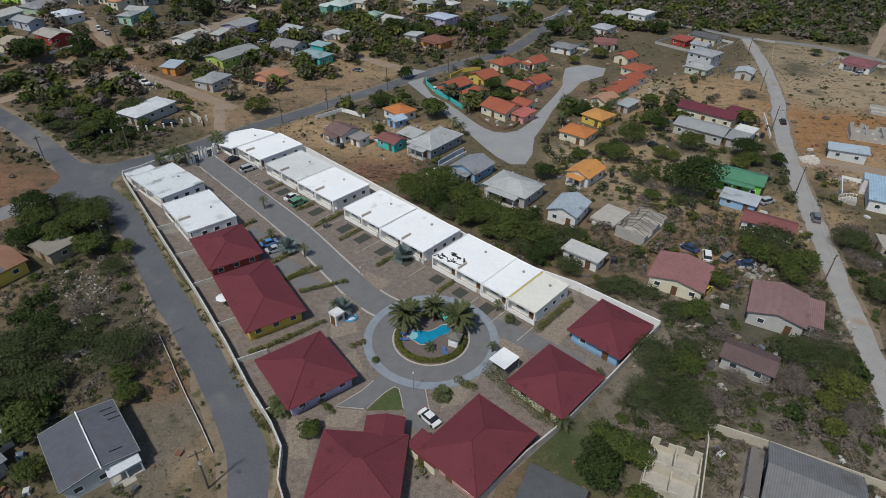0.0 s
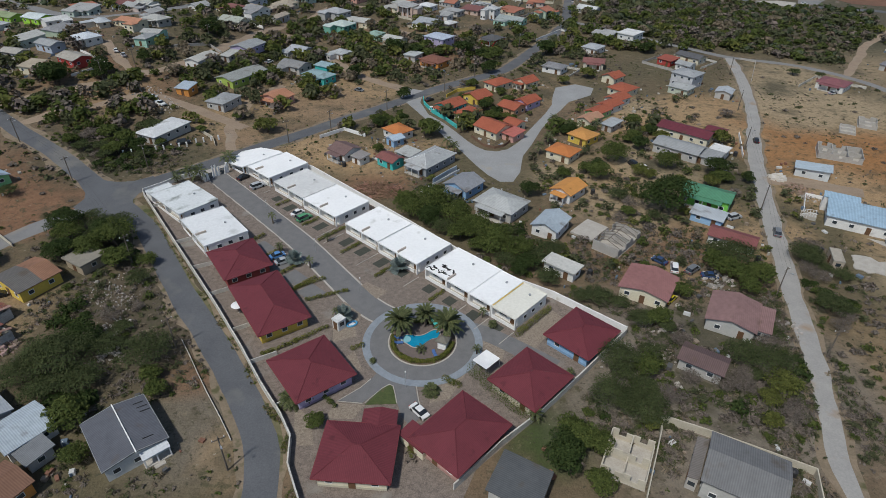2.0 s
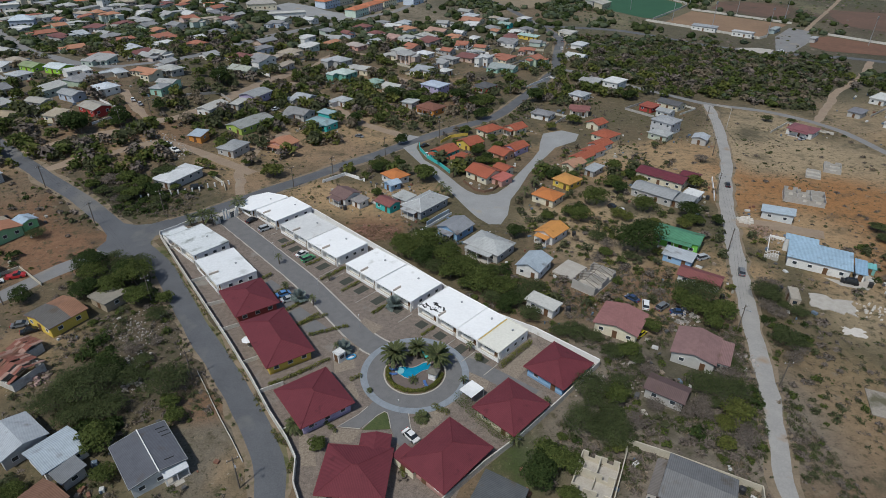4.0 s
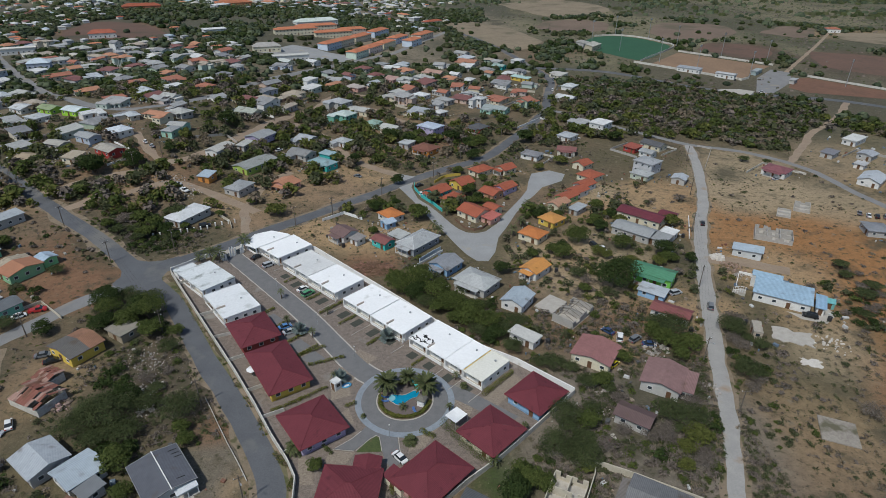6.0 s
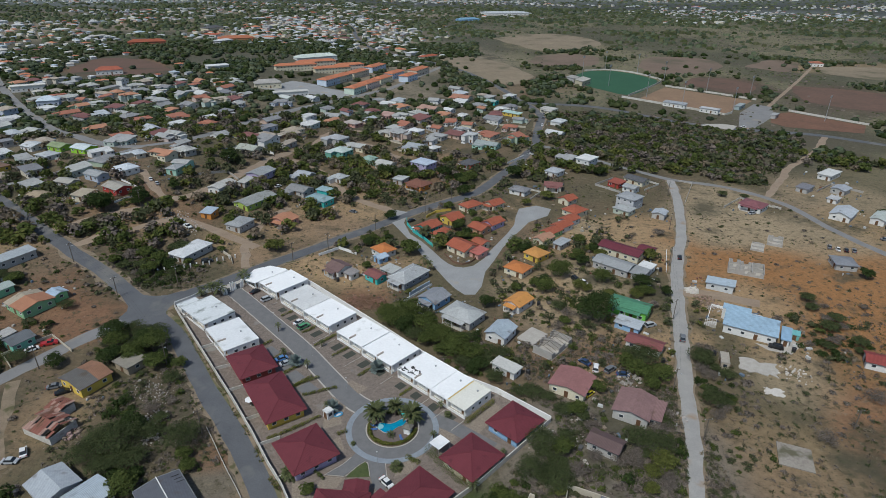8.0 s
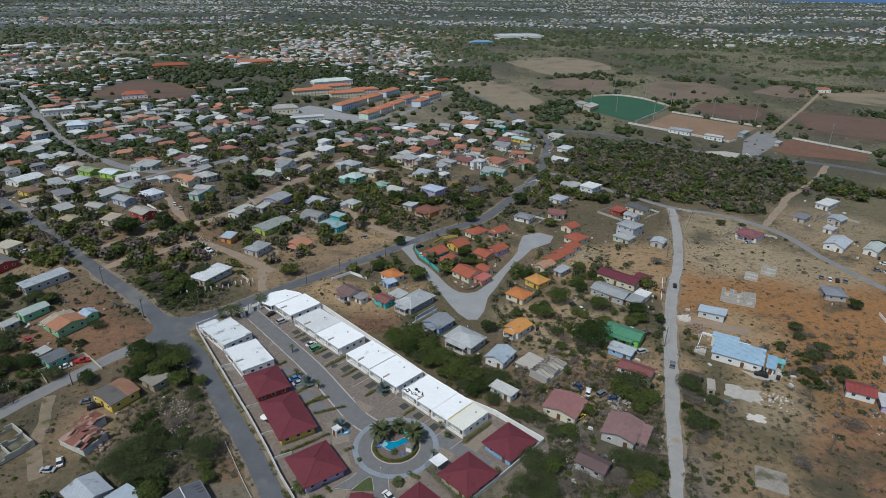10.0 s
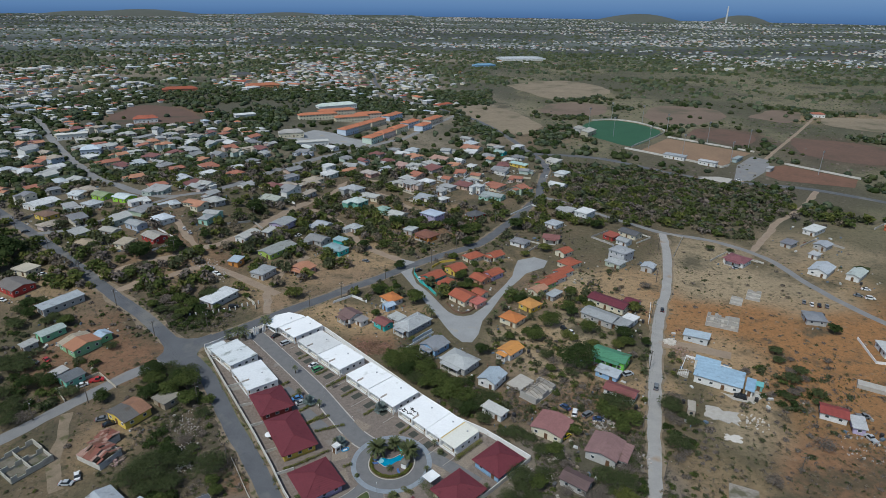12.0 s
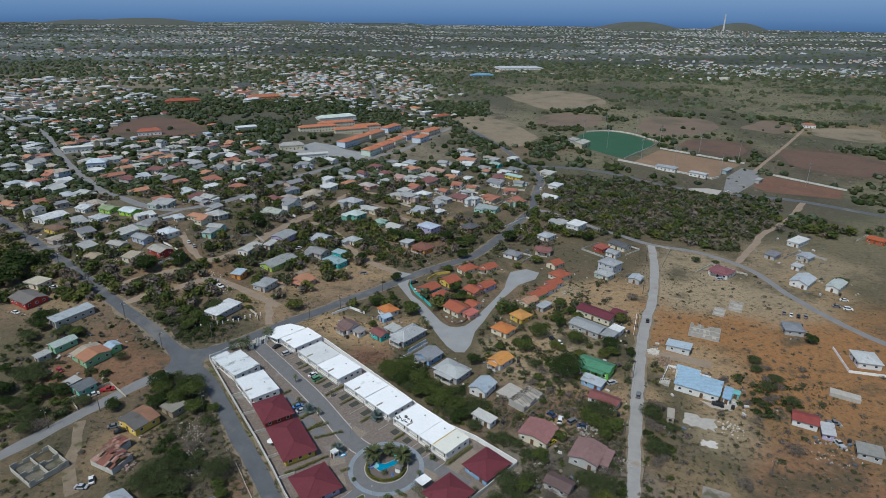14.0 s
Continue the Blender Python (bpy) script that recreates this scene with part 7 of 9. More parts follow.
shell(38.6, -39.4, 8.4, 7.2, 61, 2.6, "roofless cream block house with four rooms", (2, 2), paint((0.55, 0.5, 0.4)), 3)
shell(148.2, 78.4, 9.4, 13.2, -118, 2.4, "unfinished grey blockwork house", (2, 3), None, 5)
shell(-108.4, -9, 13, 11.8, -34, 2.5, "roofless pale block house ruin", (2, 2), paint((0.5, 0.47, 0.4)), 7, SHELL_FLOOR)
shell(176, 105.2, 9, 6, -122, 1.8, "low roofless grey house shell", (2, 1), None, 9)
shell(165, 100, 8, 5, -122, 1.0, "low crumbled wall foundation", (2, 1), None, 19)
sh = shell(56.1, 27, 7, 12.5, -44, 2.8, "house shell with bare grey rafters", (1, 2), None, 11)
for i in range(8):
    g = Geo()
    px = -5.9 + i * 1.68
    g.tube([(-3.6, px, 2.8), (0, px, 4.0), (3.6, px, 2.8)], 0.09, 4)
    part("rafter", g.mesh("rafter", TIMBER), sh)
g = Geo()
g.tube([(0, -6, 4.0), (0, 6.0, 4.0)], 0.1, 4)
part("ridge_beam", g.mesh("ridge_beam", TIMBER), sh)


def slab(x, y, w, d, a, label, m=None, z=0.25, broken=0.0):
    g = Geo()
    q = random.Random(int(x * 10))
    c = [(-w / 2, -d / 2), (w / 2, -d / 2), (w / 2, d / 2), (-w / 2, d / 2)]
    pts = []
    for i in range(4):
        (xa, ya), (xb, yb) = c[i], c[(i + 1) % 4]
        for k in range(7 if broken else 1):
            t, e = k / 7, broken * q.random() ** 2
            px, py = xa + (xb - xa) * t, ya + (yb - ya) * t
            pts.append((px * (1 - e / w), py * (1 - e / d)))
    g.prism(pts, -0.3, z)
    ob = tagged(new("concrete_slab", g.mesh("concrete_slab", m or KERB)), label, "slab", "bare slabs")
    ob.matrix_basis = pose(x, y, H(x, y), 0, 0, a)
    occupy_rect(x, y, w, d, a)


slab(108.5, -23.1, 8.6, 8.2, -115, "bare grey concrete foundation slab", mat("old slab", (0.33, 0.3, 0.25), (0.23, 0.2, 0.17), 0.3, 0.95, 0.4, 8, dirt=((0.12, 0.11, 0.07), 0.2, 0.55)))
slab(118.7, 14.3, 12.2, 8.2, -25, "bare pale concrete foundation slab with broken edges", None, 0.25, 3.4)
slab(117.4, 2.4, 6, 4.2, -22, "small broken white concrete pad", SPOIL, 0.1, 2.6)
slab(50.6, 33.3, 6.5, 8.8, -45, "raised grey concrete slab beside rafters", None, 0.6)
slab(250, 318, 26, 16, -38, "pale concrete yard by road", None, 0.12)
slab(183.2, 29.2, 4, 10.5, -123, "long pale roofless platform", None, 1.6)
house(108.6, 16.2, 6.2, 2.6, -112, "flat", (0.45, 0.38, 0.3), (0.4, 0.36, 0.3), "rusty cargo container store", 2.4, over=0.05, detail=1, name="container")


def rubble(x, y, r, n, label, m=RUBBLE, s=0.35, hgt=0.5):
    """A heap of broken blocks."""
    q = random.Random(int(x * 7 + y * 13))
    g = Geo()
    for i in range(n):
        a, d = q.random() * 6.283, r * q.random() ** 0.6
        px, py, k = d * math.cos(a), d * math.sin(a), s * q.uniform(0.4, 1.5)
        pz = max(0.0, hgt * (1 - d / r)) + H(x + px, y + py) - H(x, y)
        g.prism([(px + k * math.cos(t + a), py + k * q.uniform(0.5, 1) * math.sin(t + a)) for t in (0, 1.5, 3.0, 4.6)], pz - 0.2, pz + k * q.uniform(0.3, 0.8), 0, q.uniform(0.5, 0.9))
    ob = tagged(new("rubble_heap", g.mesh("rubble_heap", m)), label, "rubble", "rubble heaps", "stuff")
    ob.matrix_basis = pose(x, y, H(x, y))


rubble(-60.6, -2.5, 3.6, 70, "scattered pale rubble among bushes"), rubble(-63, 5.5, 5, 90, "scattered rubble and litter in scrub", RUBBLE, 0.2, 0.2)
RUST = sheet((0.27, 0.11, 0.08), "Y", 0.3, 0.5)
PINK_RUST = sheet((0.4, 0.25, 0.2), "Y", 0.3, 0.52)


def derelict(x, y, w, d, a, h, rise, seed, missing, label):
    """A house that falls apart: block walls, bare rafters and loose, slipping rusty roof sheets with gaps."""
    ob = thing("derelict_house", x, y, a, None, label, "ruin", "roofless houses")
    q = random.Random(seed)
    W, D = w / 2, d / 2
    for x0, y0, x1, y1 in ((-W, -D, W, -D + 0.2), (-W, D - 0.2, W, D), (-W, -D + 0.2, -W + 0.2, D - 0.2), (W - 0.2, -D + 0.2, W, D - 0.2), (-0.1, -D + 0.2, 0.1, D - 0.2)):
        g = Geo()
        g.box(x0, y0, -0.4, x1, y1, h * q.uniform(0.8, 1.0))
        part("wall", g.mesh("wall", OLD_WALL), ob)
    n = int(w / 0.85)
    for i in range(n + 1):
        px = -W + w * i / n
        g = Geo()
        g.tube([(px, -D - 0.3, h), (px, 0, h + rise), (px, D + 0.3, h)], 0.06, 4)
        part("rafter", g.mesh("rafter", TIMBER), ob)
    for i in range(n):
        for s in (-1, 1):
            for k in (0, 1):
                if q.random() < missing:
                    continue
                g = Geo()
                x0, x1, y0, y1 = -0.46, 0.46, -(D + 0.5) / 4 - 0.1, (D + 0.5) / 4 + 0.1
                g.box(x0, y0, 0, x1, y1, 0.03)
                tilt = math.degrees(math.atan2(rise, D + 0.4))
                yy = (0.25 + 0.5 * k) * (D + 0.4)
                m4 = pose(-W + w * (i + 0.5) / n + q.uniform(-0.1, 0.1), s * yy, h + rise * (1 - yy / (D + 0.4)) + 0.1 + q.uniform(0, 0.12), -s * tilt + q.uniform(-5, 5), q.uniform(-4, 4), q.uniform(-9, 9))
                part("roof_sheet", g.mesh("roof_sheet", RUST if q.random() < 0.6 else PINK_RUST), ob, "", m4)
    occupy_rect(x, y, w + 1, d + 1, a)


derelict(-86.4, -6.3, 10.5, 7.6, -26, 2.5, 1.2, 3, 0.22, "derelict house with collapsing rusty red roof"), derelict(-87.4, 0.8, 5.6, 4.6, -26, 2.5, 0.6, 8, 0.05, "derelict outhouse with pinkish rusted roof")
rubble(-80.5, -8, 3, 60, "broken boards and scrap beside ruin", mat("house debris", (0.34, 0.25, 0.21), (0.2, 0.15, 0.125), 1.0, 0.95, 0.3, islands=0.5), 0.5, 0.5), rubble(-66, 11.2, 6.5, 150, "scattered pale litter and broken blocks", RUBBLE, 0.2, 0.25), rubble(-58.5, -10.5, 2.6, 60, "pale rubble between two thorn trees")
rubble(120.5, 55, 4.5, 90, "brown soil and rubble heap by lane", mat("brown rubble", (0.3, 0.22, 0.16), (0.2, 0.14, 0.1), 1.0, 0.95, 0.3, islands=0.4), 0.5, 0.9)
rubble(121.5, 50, 3, 60, "pale rubble heap beside blue-roofed house"), rubble(118.5, 62.5, 2.4, 60, "white limestone heap beside lane", SPOIL, 0.7, 1.1)
g, q = Geo(), random.Random(91)
for i in range(420):
    a, d, b = q.random() * 6.283, 6.5 * math.sqrt(q.random()), q.random() * 6.283
    x, y, l = -8 + 1.25 * d * math.cos(a), 57.5 + 0.8 * d * math.sin(a), q.uniform(0.6, 1.9)
    z = H(x, y) + q.uniform(0.0, 1.3) * (1 - d / 8)
    g.tube([(x - l * math.cos(b), y - l * math.sin(b), z + q.uniform(-0.1, 0.3)), (x, y, z + 0.15), (x + l * math.cos(b + 0.3), y + l * math.sin(b + 0.3), z + q.uniform(-0.1, 0.4))], [0.09, 0.07, 0.03], 4)
tagged(new("branch_heap", g.mesh("branch_heap", mat("dry branches", (0.3, 0.19, 0.12), (0.17, 0.1, 0.07), 1.0, 0.95, 0.3, islands=0.5))), "heap of dry brown cut branches", "branches", "", "stuff")
rubble(56, -5, 4, 50, "scattered pale rubble among bushes"), rubble(44, -14, 5, 60, "scattered pale rubble beside wall"), rubble(52, -15, 4, 40, "scattered pale rubble among dry shrubs"), rubble(-1, 88, 6, 50, "building rubble in bare yard"), rubble(-92, 118, 8, 90, "scattered pale rubble in a yard"), rubble(-100, 128, 6, 60, "scattered pale rubble and scrap")
rubble(76, 10, 4, 70, "pile of scrap pallets and rubble", RUBBLE, 0.5, 0.8), rubble(-160, 145, 9, 140, "pale rubble round unfinished house"), rubble(128, 10, 5, 50, "white rubble on dry ground", SPOIL), rubble(158, -2, 8, 60, "scattered scrap on red earth"), rubble(84, -7, 3, 30, "scattered rubble beside lane")

YARD_WALL = mat("cream yard wall", (0.55, 0.5, 0.4), (0.42, 0.38, 0.3), 0.5, 0.92)
wall_line("garden_wall", [(47.2, -31.0), (55, -35.0), (69.1, -43.1), (66.6, -49.5)], 1.8, 0.2, YARD_WALL, "cream blockwork yard wall")
wall_line("garden_wall", [(47.2, -31.0), (46.2, -34.2), (42.8, -40.5), (39, -47.5)], 1.8, 0.2, YARD_WALL, "cream blockwork yard wall")
wall_line("garden_wall", [(-71.8, 99), (-66, 93.5), (-64, 88.5)], 1.2, 0.2, YARD_WALL, "pale low wall beside white-roofed house")
for i in range(13):
    x, y = -90 + 2.15 * i, 78.6 + 1.05 * i * (1 if i < 9 else 1.2)
    ob = thing("fence_pier", x, y, 28, None, "white concrete fence pier along roadside", "pier", "fence piers")
    g = Geo()
    g.box(-0.22, -0.22, -0.3, 0.22, 0.22, 1.5)
    part("pier", g.mesh("pier", WHITE_WALL), ob)
    g = Geo()
    g.box(-0.28, -0.28, 1.5, 0.28, 0.28, 1.6)
    part("cap", g.mesh("cap", WHITE_WALL), ob)
wall_line("garden_wall", [(7.4, 136), (7.6, 130), (10.6, 120.8), (15.4, 113), (19.2, 105)], 1.5, 0.2, paint(TEAL), "curved turquoise garden wall at corner")
wall_line("garden_wall", [(17, 138), (22, 145), (30, 148)], 1.3, 0.2, paint(YELLOW), "yellow garden wall behind bungalow")
wall_line("garden_wall", [(24, 97), (27.5, 89), (31, 87), (34.5, 88.5), (39, 95), (42, 101.5)], 1.0, 0.2, mat("brown fence wall", (0.2, 0.12, 0.08), (0.14, 0.09, 0.06), 0.6, 0.9), "low brown garden wall round corner plot")
wall_line("garden_wall", [(-30, 97), (-22, 104), (-14, 98)], 1.3, 0.2, WHITE_WALL, "white yard wall along road")
wall_line("garden_wall", [(9, 62), (14, 68), (17, 71)], 1.6, 0.2, paint((0.5, 0.56, 0.62)), "pale blue plank wall")
wall_line("garden_wall", [(-104, 176), (-92, 186), (-84, 178)], 1.3, 0.2, BLOCKWORK, "grey block wall beside mint house")
wall_line("garden_wall", [(70, 225), (88, 246), (96, 240)], 1.2, 0.2, WHITE_WALL, "white wall beside the road bend")
wall_line("garden_wall", [(-98, 28), (-108, 36), (-118, 26), (-112, 20)], 1.0, 0.2, YARD_WALL, "pale low yard wall by side road")
wall_line("garden_wall", [(122, 97), (118.5, 88), (114.5, 78)], 1.2, 0.2, WHITE_WALL, "white wall with piers beside lane")
wall_line("garden_wall", [(155, 155), (172, 185), (166, 190)], 0.9, 0.2, BLOCKWORK, "low grey roadside wall")
wall_line("fence", [(-45.6, -6.6), (-42.4, -11.6), (-39.6, -16.2), (-36.3, -21.4), (-32.3, -27.4), (-29.1, -32.5)], 0.5, 0.1, OLD_WALL, "low pale broken fence beside road")

# yard of the blue-roofed house
drape("pavement", [(124.6, 27.6), (130.5, 24.4), (138.7, 28.5), (139.6, 25), (133.4, 20.4), (127.2, 23)], KERB, 0.06, 4, "pale concrete yard by blue-roofed house")
st = thing("outdoor_stairs", 115.0, 38.6, -32, None, "white outdoor stairs with handrails at house end", "stairs")
for i in range(6):
    g = Geo()
    g.box(-2.2 + 0.34 * i, -1.1, -0.2, -1.86 + 0.34 * i, 1.1, 0.18 * (i + 1))
    part("step", g.mesh("step", KERB), st)
g = Geo()
g.box(-0.16, -1.5, -0.3, 1.7, 1.5, 1.1)
part("landing", g.mesh("landing", KERB), st)
for s in (-1.1, 1.1):
    g = Geo()
    g.tube([(-2.2, s, 1.05), (-0.2, s, 2.05), (1.6, s, 2.05)], 0.06, 5)
    part("handrail", g.mesh("handrail", FRAME_WHITE), st)
    for k in range(6):
        g = Geo()
        px = -2.1 + 0.7 * k
        g.cyl(px, s, 0.1, 1.1 + min(1.0, max(0.0, (px + 2.2) / 2.0)), 0.05, 6)
        part("baluster", g.mesh("baluster", FRAME_WHITE), st)
house(139.6, 29.6, 3.2, 3.0, -32, "shed", (0.2, 0.45, 0.42), (0.2, 0.5, 0.5), "small turquoise shed beside blue-roofed house", 2.2, 0.3, 0.2, name="shed", detail=1)

# ---------------------------------------------------------------- sports ground
OVAL = smooth_line([(190, 452), (180, 478), (186, 515), (206, 548), (232, 556), (252, 541), (264, 512), (264, 484), (216, 424), (190, 452)], 4)
drape("playing_field", OVAL, PITCH, 0.1, 12, "green turf baseball field", "pitch")
drape("playing_field", [(215, 404), (274, 354), (321, 399), (262, 457)], CLAY, 0.1, 12, "brown bare sports field", "pitch")
drape("playing_field", [(298, 327), (303, 313), (353, 294), (370, 316), (332, 358), (315, 354)], mat("red clay", (0.19, 0.1, 0.065), (0.13, 0.075, 0.05), 0.06, 0.95), 0.1, 12, "red clay sports field", "pitch")
for i in range(170, 390, 5):
    for j in range(300, 565, 5):
        for f in (OVAL, [(215, 404), (274, 354), (321, 399), (262, 457)], [(298, 327), (303, 313), (353, 294), (370, 316), (332, 358), (315, 354)]):
            if len(clip_cell(f, i, j, i + 5, j + 5)) > 2:
                occupy(i + 2.5, j + 2.5, 4)
wall_line("stadium_wall", [(p[0], p[1]) for p in smooth_line([(206, 552), (232, 560), (256, 543), (268, 512), (268, 484), (212, 418)], 6)], 1.6, 0.3, OLD_WALL, "white wall round playing field")
wall_line("stadium_wall", [(204, 413), (271, 349), (280, 355)], 1.8, 0.3, OLD_WALL, "white street wall of sports ground")
wall_line("stadium_wall", [(264, 462), (326, 402)], 1.6, 0.3, OLD_WALL, "white wall behind brown field")
wall_line("stadium_wall", [(333, 362), (373, 317)], 1.6, 0.3, OLD_WALL, "white wall behind red field")
house(240, 378, 20, 7, -43, "shed", WHITE, (0.36, 0.38, 0.4), "grandstand shed with grey roof", 3.5, 0.8, name="grandstand", detail=1)
house(262, 358, 16, 7, -43, "flat", WHITE, (0.5, 0.5, 0.5), "white clubhouse with flat grey roof", 3.5, name="clubhouse", detail=1)
house(182, 470, 22, 9, 52, "shed", (0.5, 0.45, 0.33), (0.5, 0.48, 0.42), "grandstand with tan shed roof", 5, 1.5, name="grandstand", detail=1)
house(176, 486, 14, 9, 52, "shed", GREY, (0.42, 0.4, 0.36), "grandstand wing with grey roof", 4.5, 1.2, name="grandstand", detail=1)
house(295, 372, 16, 5, 45, "flat", (0.4, 0.48, 0.48), (0.34, 0.38, 0.38), "low grey-green changing rooms", 3, name="clubhouse", detail=1)
house(309, 341, 10, 4.5, 45, "flat", GREY, (0.4, 0.4, 0.4), "low grey store building", 3, name="store_building", detail=1)
house(503, 594, 16, 12, -20, "hip", WHITE, (0.4, 0.16, 0.1), "lone white house with red roof", 4, 2, detail=1)
for x, y in ((206.8, 463.5), (263, 541), (271, 484), (298, 443), (322, 407), (195, 520), (228, 415), (250, 386), (283, 360), (345, 330), (232, 560)):
    ob = thing("floodlight_mast", x, y, 40, None, "tall pale steel floodlight mast", "mast", "floodlight masts")
    g = Geo()
    g.cyl(0, 0, -0.5, 20, 0.3, 8, 0.5)
    part("mast", g.mesh("mast", STEEL), ob)
    g = Geo()
    g.box(-1.6, -0.2, 19, 1.6, 0.2, 20.6)
    part("lamp_bank", g.mesh("lamp_bank", STEEL), ob)

drape("pavement", [(316, 387), (326, 376), (313, 348), (297, 331), (276, 310), (265, 313.5), (288, 357)], ASPHALT_OLD, 0.11, 10, "grey paved forecourt between sports fields")
BARE = mat("bare brown field", (0.2, 0.145, 0.105), (0.15, 0.108, 0.08), 0.03, 0.95, 0.2, 10, dirt=((0.12, 0.1, 0.065), 0.02, 0.56))
PALE_BARE = mat("pale bare field", (0.27, 0.215, 0.145), (0.18, 0.145, 0.098), 0.03, 0.95, 0.2, 10, dirt=((0.13, 0.115, 0.07), 0.03, 0.57))
RED_BARE = mat("red brown bare field", (0.15, 0.09, 0.065), (0.11, 0.072, 0.052), 0.03, 0.95, 0.2, 10, dirt=((0.08, 0.07, 0.045), 0.03, 0.56))


def bare_field(poly, m, lb):
    edge = [(x + 6 * noise.noise((x * 0.03, y * 0.03, 3)), y + 6 * noise.noise((x * 0.03, y * 0.03, 8))) for x, y in smooth_line(poly + poly[:1], 8)[:-1]]
    drape("bare_field", edge, m, 0.07, 12, lb, "field")
    for i in range(int(min(e[0] for e in edge)), int(max(e[0] for e in edge)), 6):
        for j in range(int(min(e[1] for e in edge)), int(max(e[1] for e in edge)), 6):
            if (i * 7 + j * 3) % 11 and len(clip_cell(edge, i, j, i + 6, j + 6)) > 2:
                occupy(i + 3, j + 3, 4.5)


bare_field([(157, 632), (175, 672), (217, 695), (250, 672), (252, 641), (232, 600), (192, 581), (165, 598)], BARE, "bare brown oval field")
bare_field([(278, 581), (300, 630), (330, 667), (391, 652), (388, 600), (370, 570), (323, 533), (284, 545)], BARE, "bare brown playing field")
bare_field([(287, 471), (326, 516), (361, 473), (323, 426)], RED_BARE, "dark brown bare field behind stadium")
bare_field([(411, 587), (472, 643), (495, 614), (442, 548)], BARE, "bare brown field beside lane")
bare_field([(505, 586), (582, 579), (560, 540), (523, 496), (478, 540)], PALE_BARE, "pale dry field beside lone house")
bare_field([(394, 469), (470, 421), (429, 362), (372, 392)], RED_BARE, "dark red-brown bare land")
bare_field([(145, 876), (200, 930), (256, 945), (300, 880), (291, 787), (202, 720), (165, 790)], PALE_BARE, "pale sandy slope beyond fields")
bare_field([(-342, 512), (-337, 576), (-295, 570), (-243, 516), (-232, 478), (-299, 461)], RED_BARE, "bare red-brown field between houses")
bare_field([(46, 649), (98, 651), (138, 549), (130, 493), (105, 470), (75, 530)], PALE_BARE, "sandy open ground beside road")

# ---------------------------------------------------------------- apartment blocks
APT = [(-110.7, 511.9, 44, 10, 25), (-95.3, 548.6, 44, 10, 25), (-74.5, 520.8, 40, 10, 25), (-58.8, 550.6, 32, 10, 25), (-70.5, 458.9, 24, 12, 62), (-60.3, 482.2, 24, 12, 62), (-47.1, 511.5, 30, 12, 62), (-30.9, 552.7, 30, 12, 62), (-42.5, 431.7, 22, 12, 62), (-31.4, 454.2, 24, 12, 62), (-19.6, 477.7, 24, 12, 62), (-8.4, 509, 26, 12, 62), (6.3, 492.1, 22, 12, 62), (17.2, 531.4, 30, 12, 62)]
APT_WALL = [CREAM, (0.72, 0.64, 0.5), CREAM, (0.72, 0.6, 0.5), (0.6, 0.68, 0.78), (0.74, 0.68, 0.54), (0.72, 0.64, 0.5), (0.6, 0.68, 0.78), (0.58, 0.68, 0.58), (0.72, 0.6, 0.55), (0.74, 0.7, 0.52), (0.6, 0.68, 0.78), (0.6, 0.68, 0.78), (0.72, 0.62, 0.5)]
for (x, y, w, d, a), c in zip(APT, APT_WALL):
    house(x, y, w, d, a, "hip", c, (0.5, 0.19, 0.1), "two-storey apartment block with terracotta roof", 3.0, 2.0, 0.6, True, storeys=2, detail=1, name="apartment_block", group="apartment blocks")
LOT = [(-116, 431), (-104.5, 457), (-82.7, 452), (-72, 442), (-55, 436), (-46, 424), (-50, 406), (-80, 411), (-111, 406), (-132, 416)]
drape("pavement", LOT, LOOP_ASPHALT, 0.08, 10, "grey car park beside apartments")
for i in range(-140, 40, 6):
    for j in range(400, 580, 6):
        if (i * 5 + j * 3) % 7 > 1 or len(clip_cell(LOT, i, j, i + 6, j + 6)) > 2:
            occupy(i + 3, j + 3, 4.2)


def large_building(x, y, w, d, a, wc, rc, lb):
    house(x, y, w, d, a, "hip" if "white" not in lb else "flat", wc, rc, lb, 4.5, 3.0, 0.5, False, storeys=1, detail=1, name="building")


large_building(-336, 700, 46, 14, 22, (0.45, 0.2, 0.12), R_TERRA, "long red-brick school building")
large_building(-234, 748, 48, 18, 25, (0.6, 0.3, 0.15), (0.45, 0.17, 0.09), "large hall with orange roof")
large_building(-308, 888, 34, 18, 60, CREAM, R_DARK, "yellow church with dark roof")
large_building(-283, 474, 24, 9, 25, WHITE, (0.42, 0.13, 0.08), "long house with orange-red roof")
large_building(-188, 501, 22, 12, 30, WHITE, (0.68, 0.68, 0.67), "white-roofed hall")
large_building(-318, 400, 26, 9, 30, WHITE, (0.68, 0.66, 0.6), "long white-roofed building")
large_building(-274, 349, 16, 12, 20, (0.5, 0.55, 0.65), (0.6, 0.68, 0.74), "two-storey house with pale blue roof")
large_building(-102, 591, 50, 14, 30, WHITE, (0.62, 0.68, 0.62), "long school with pale green roof")
large_building(235, 1380, 110, 60, 10, WHITE, (0.55, 0.57, 0.58), "large grey warehouse")
large_building(128, 1190, 50, 20, 20, BLUE, (0.2, 0.36, 0.5), "blue industrial shed")
large_building(-95, 395, 30, 9, 20, WHITE, (0.55, 0.54, 0.5), "long white flat building")
large_building(-120, 420, 24, 10, 20, CREAM, (0.42, 0.4, 0.37), "grey-roofed service building")

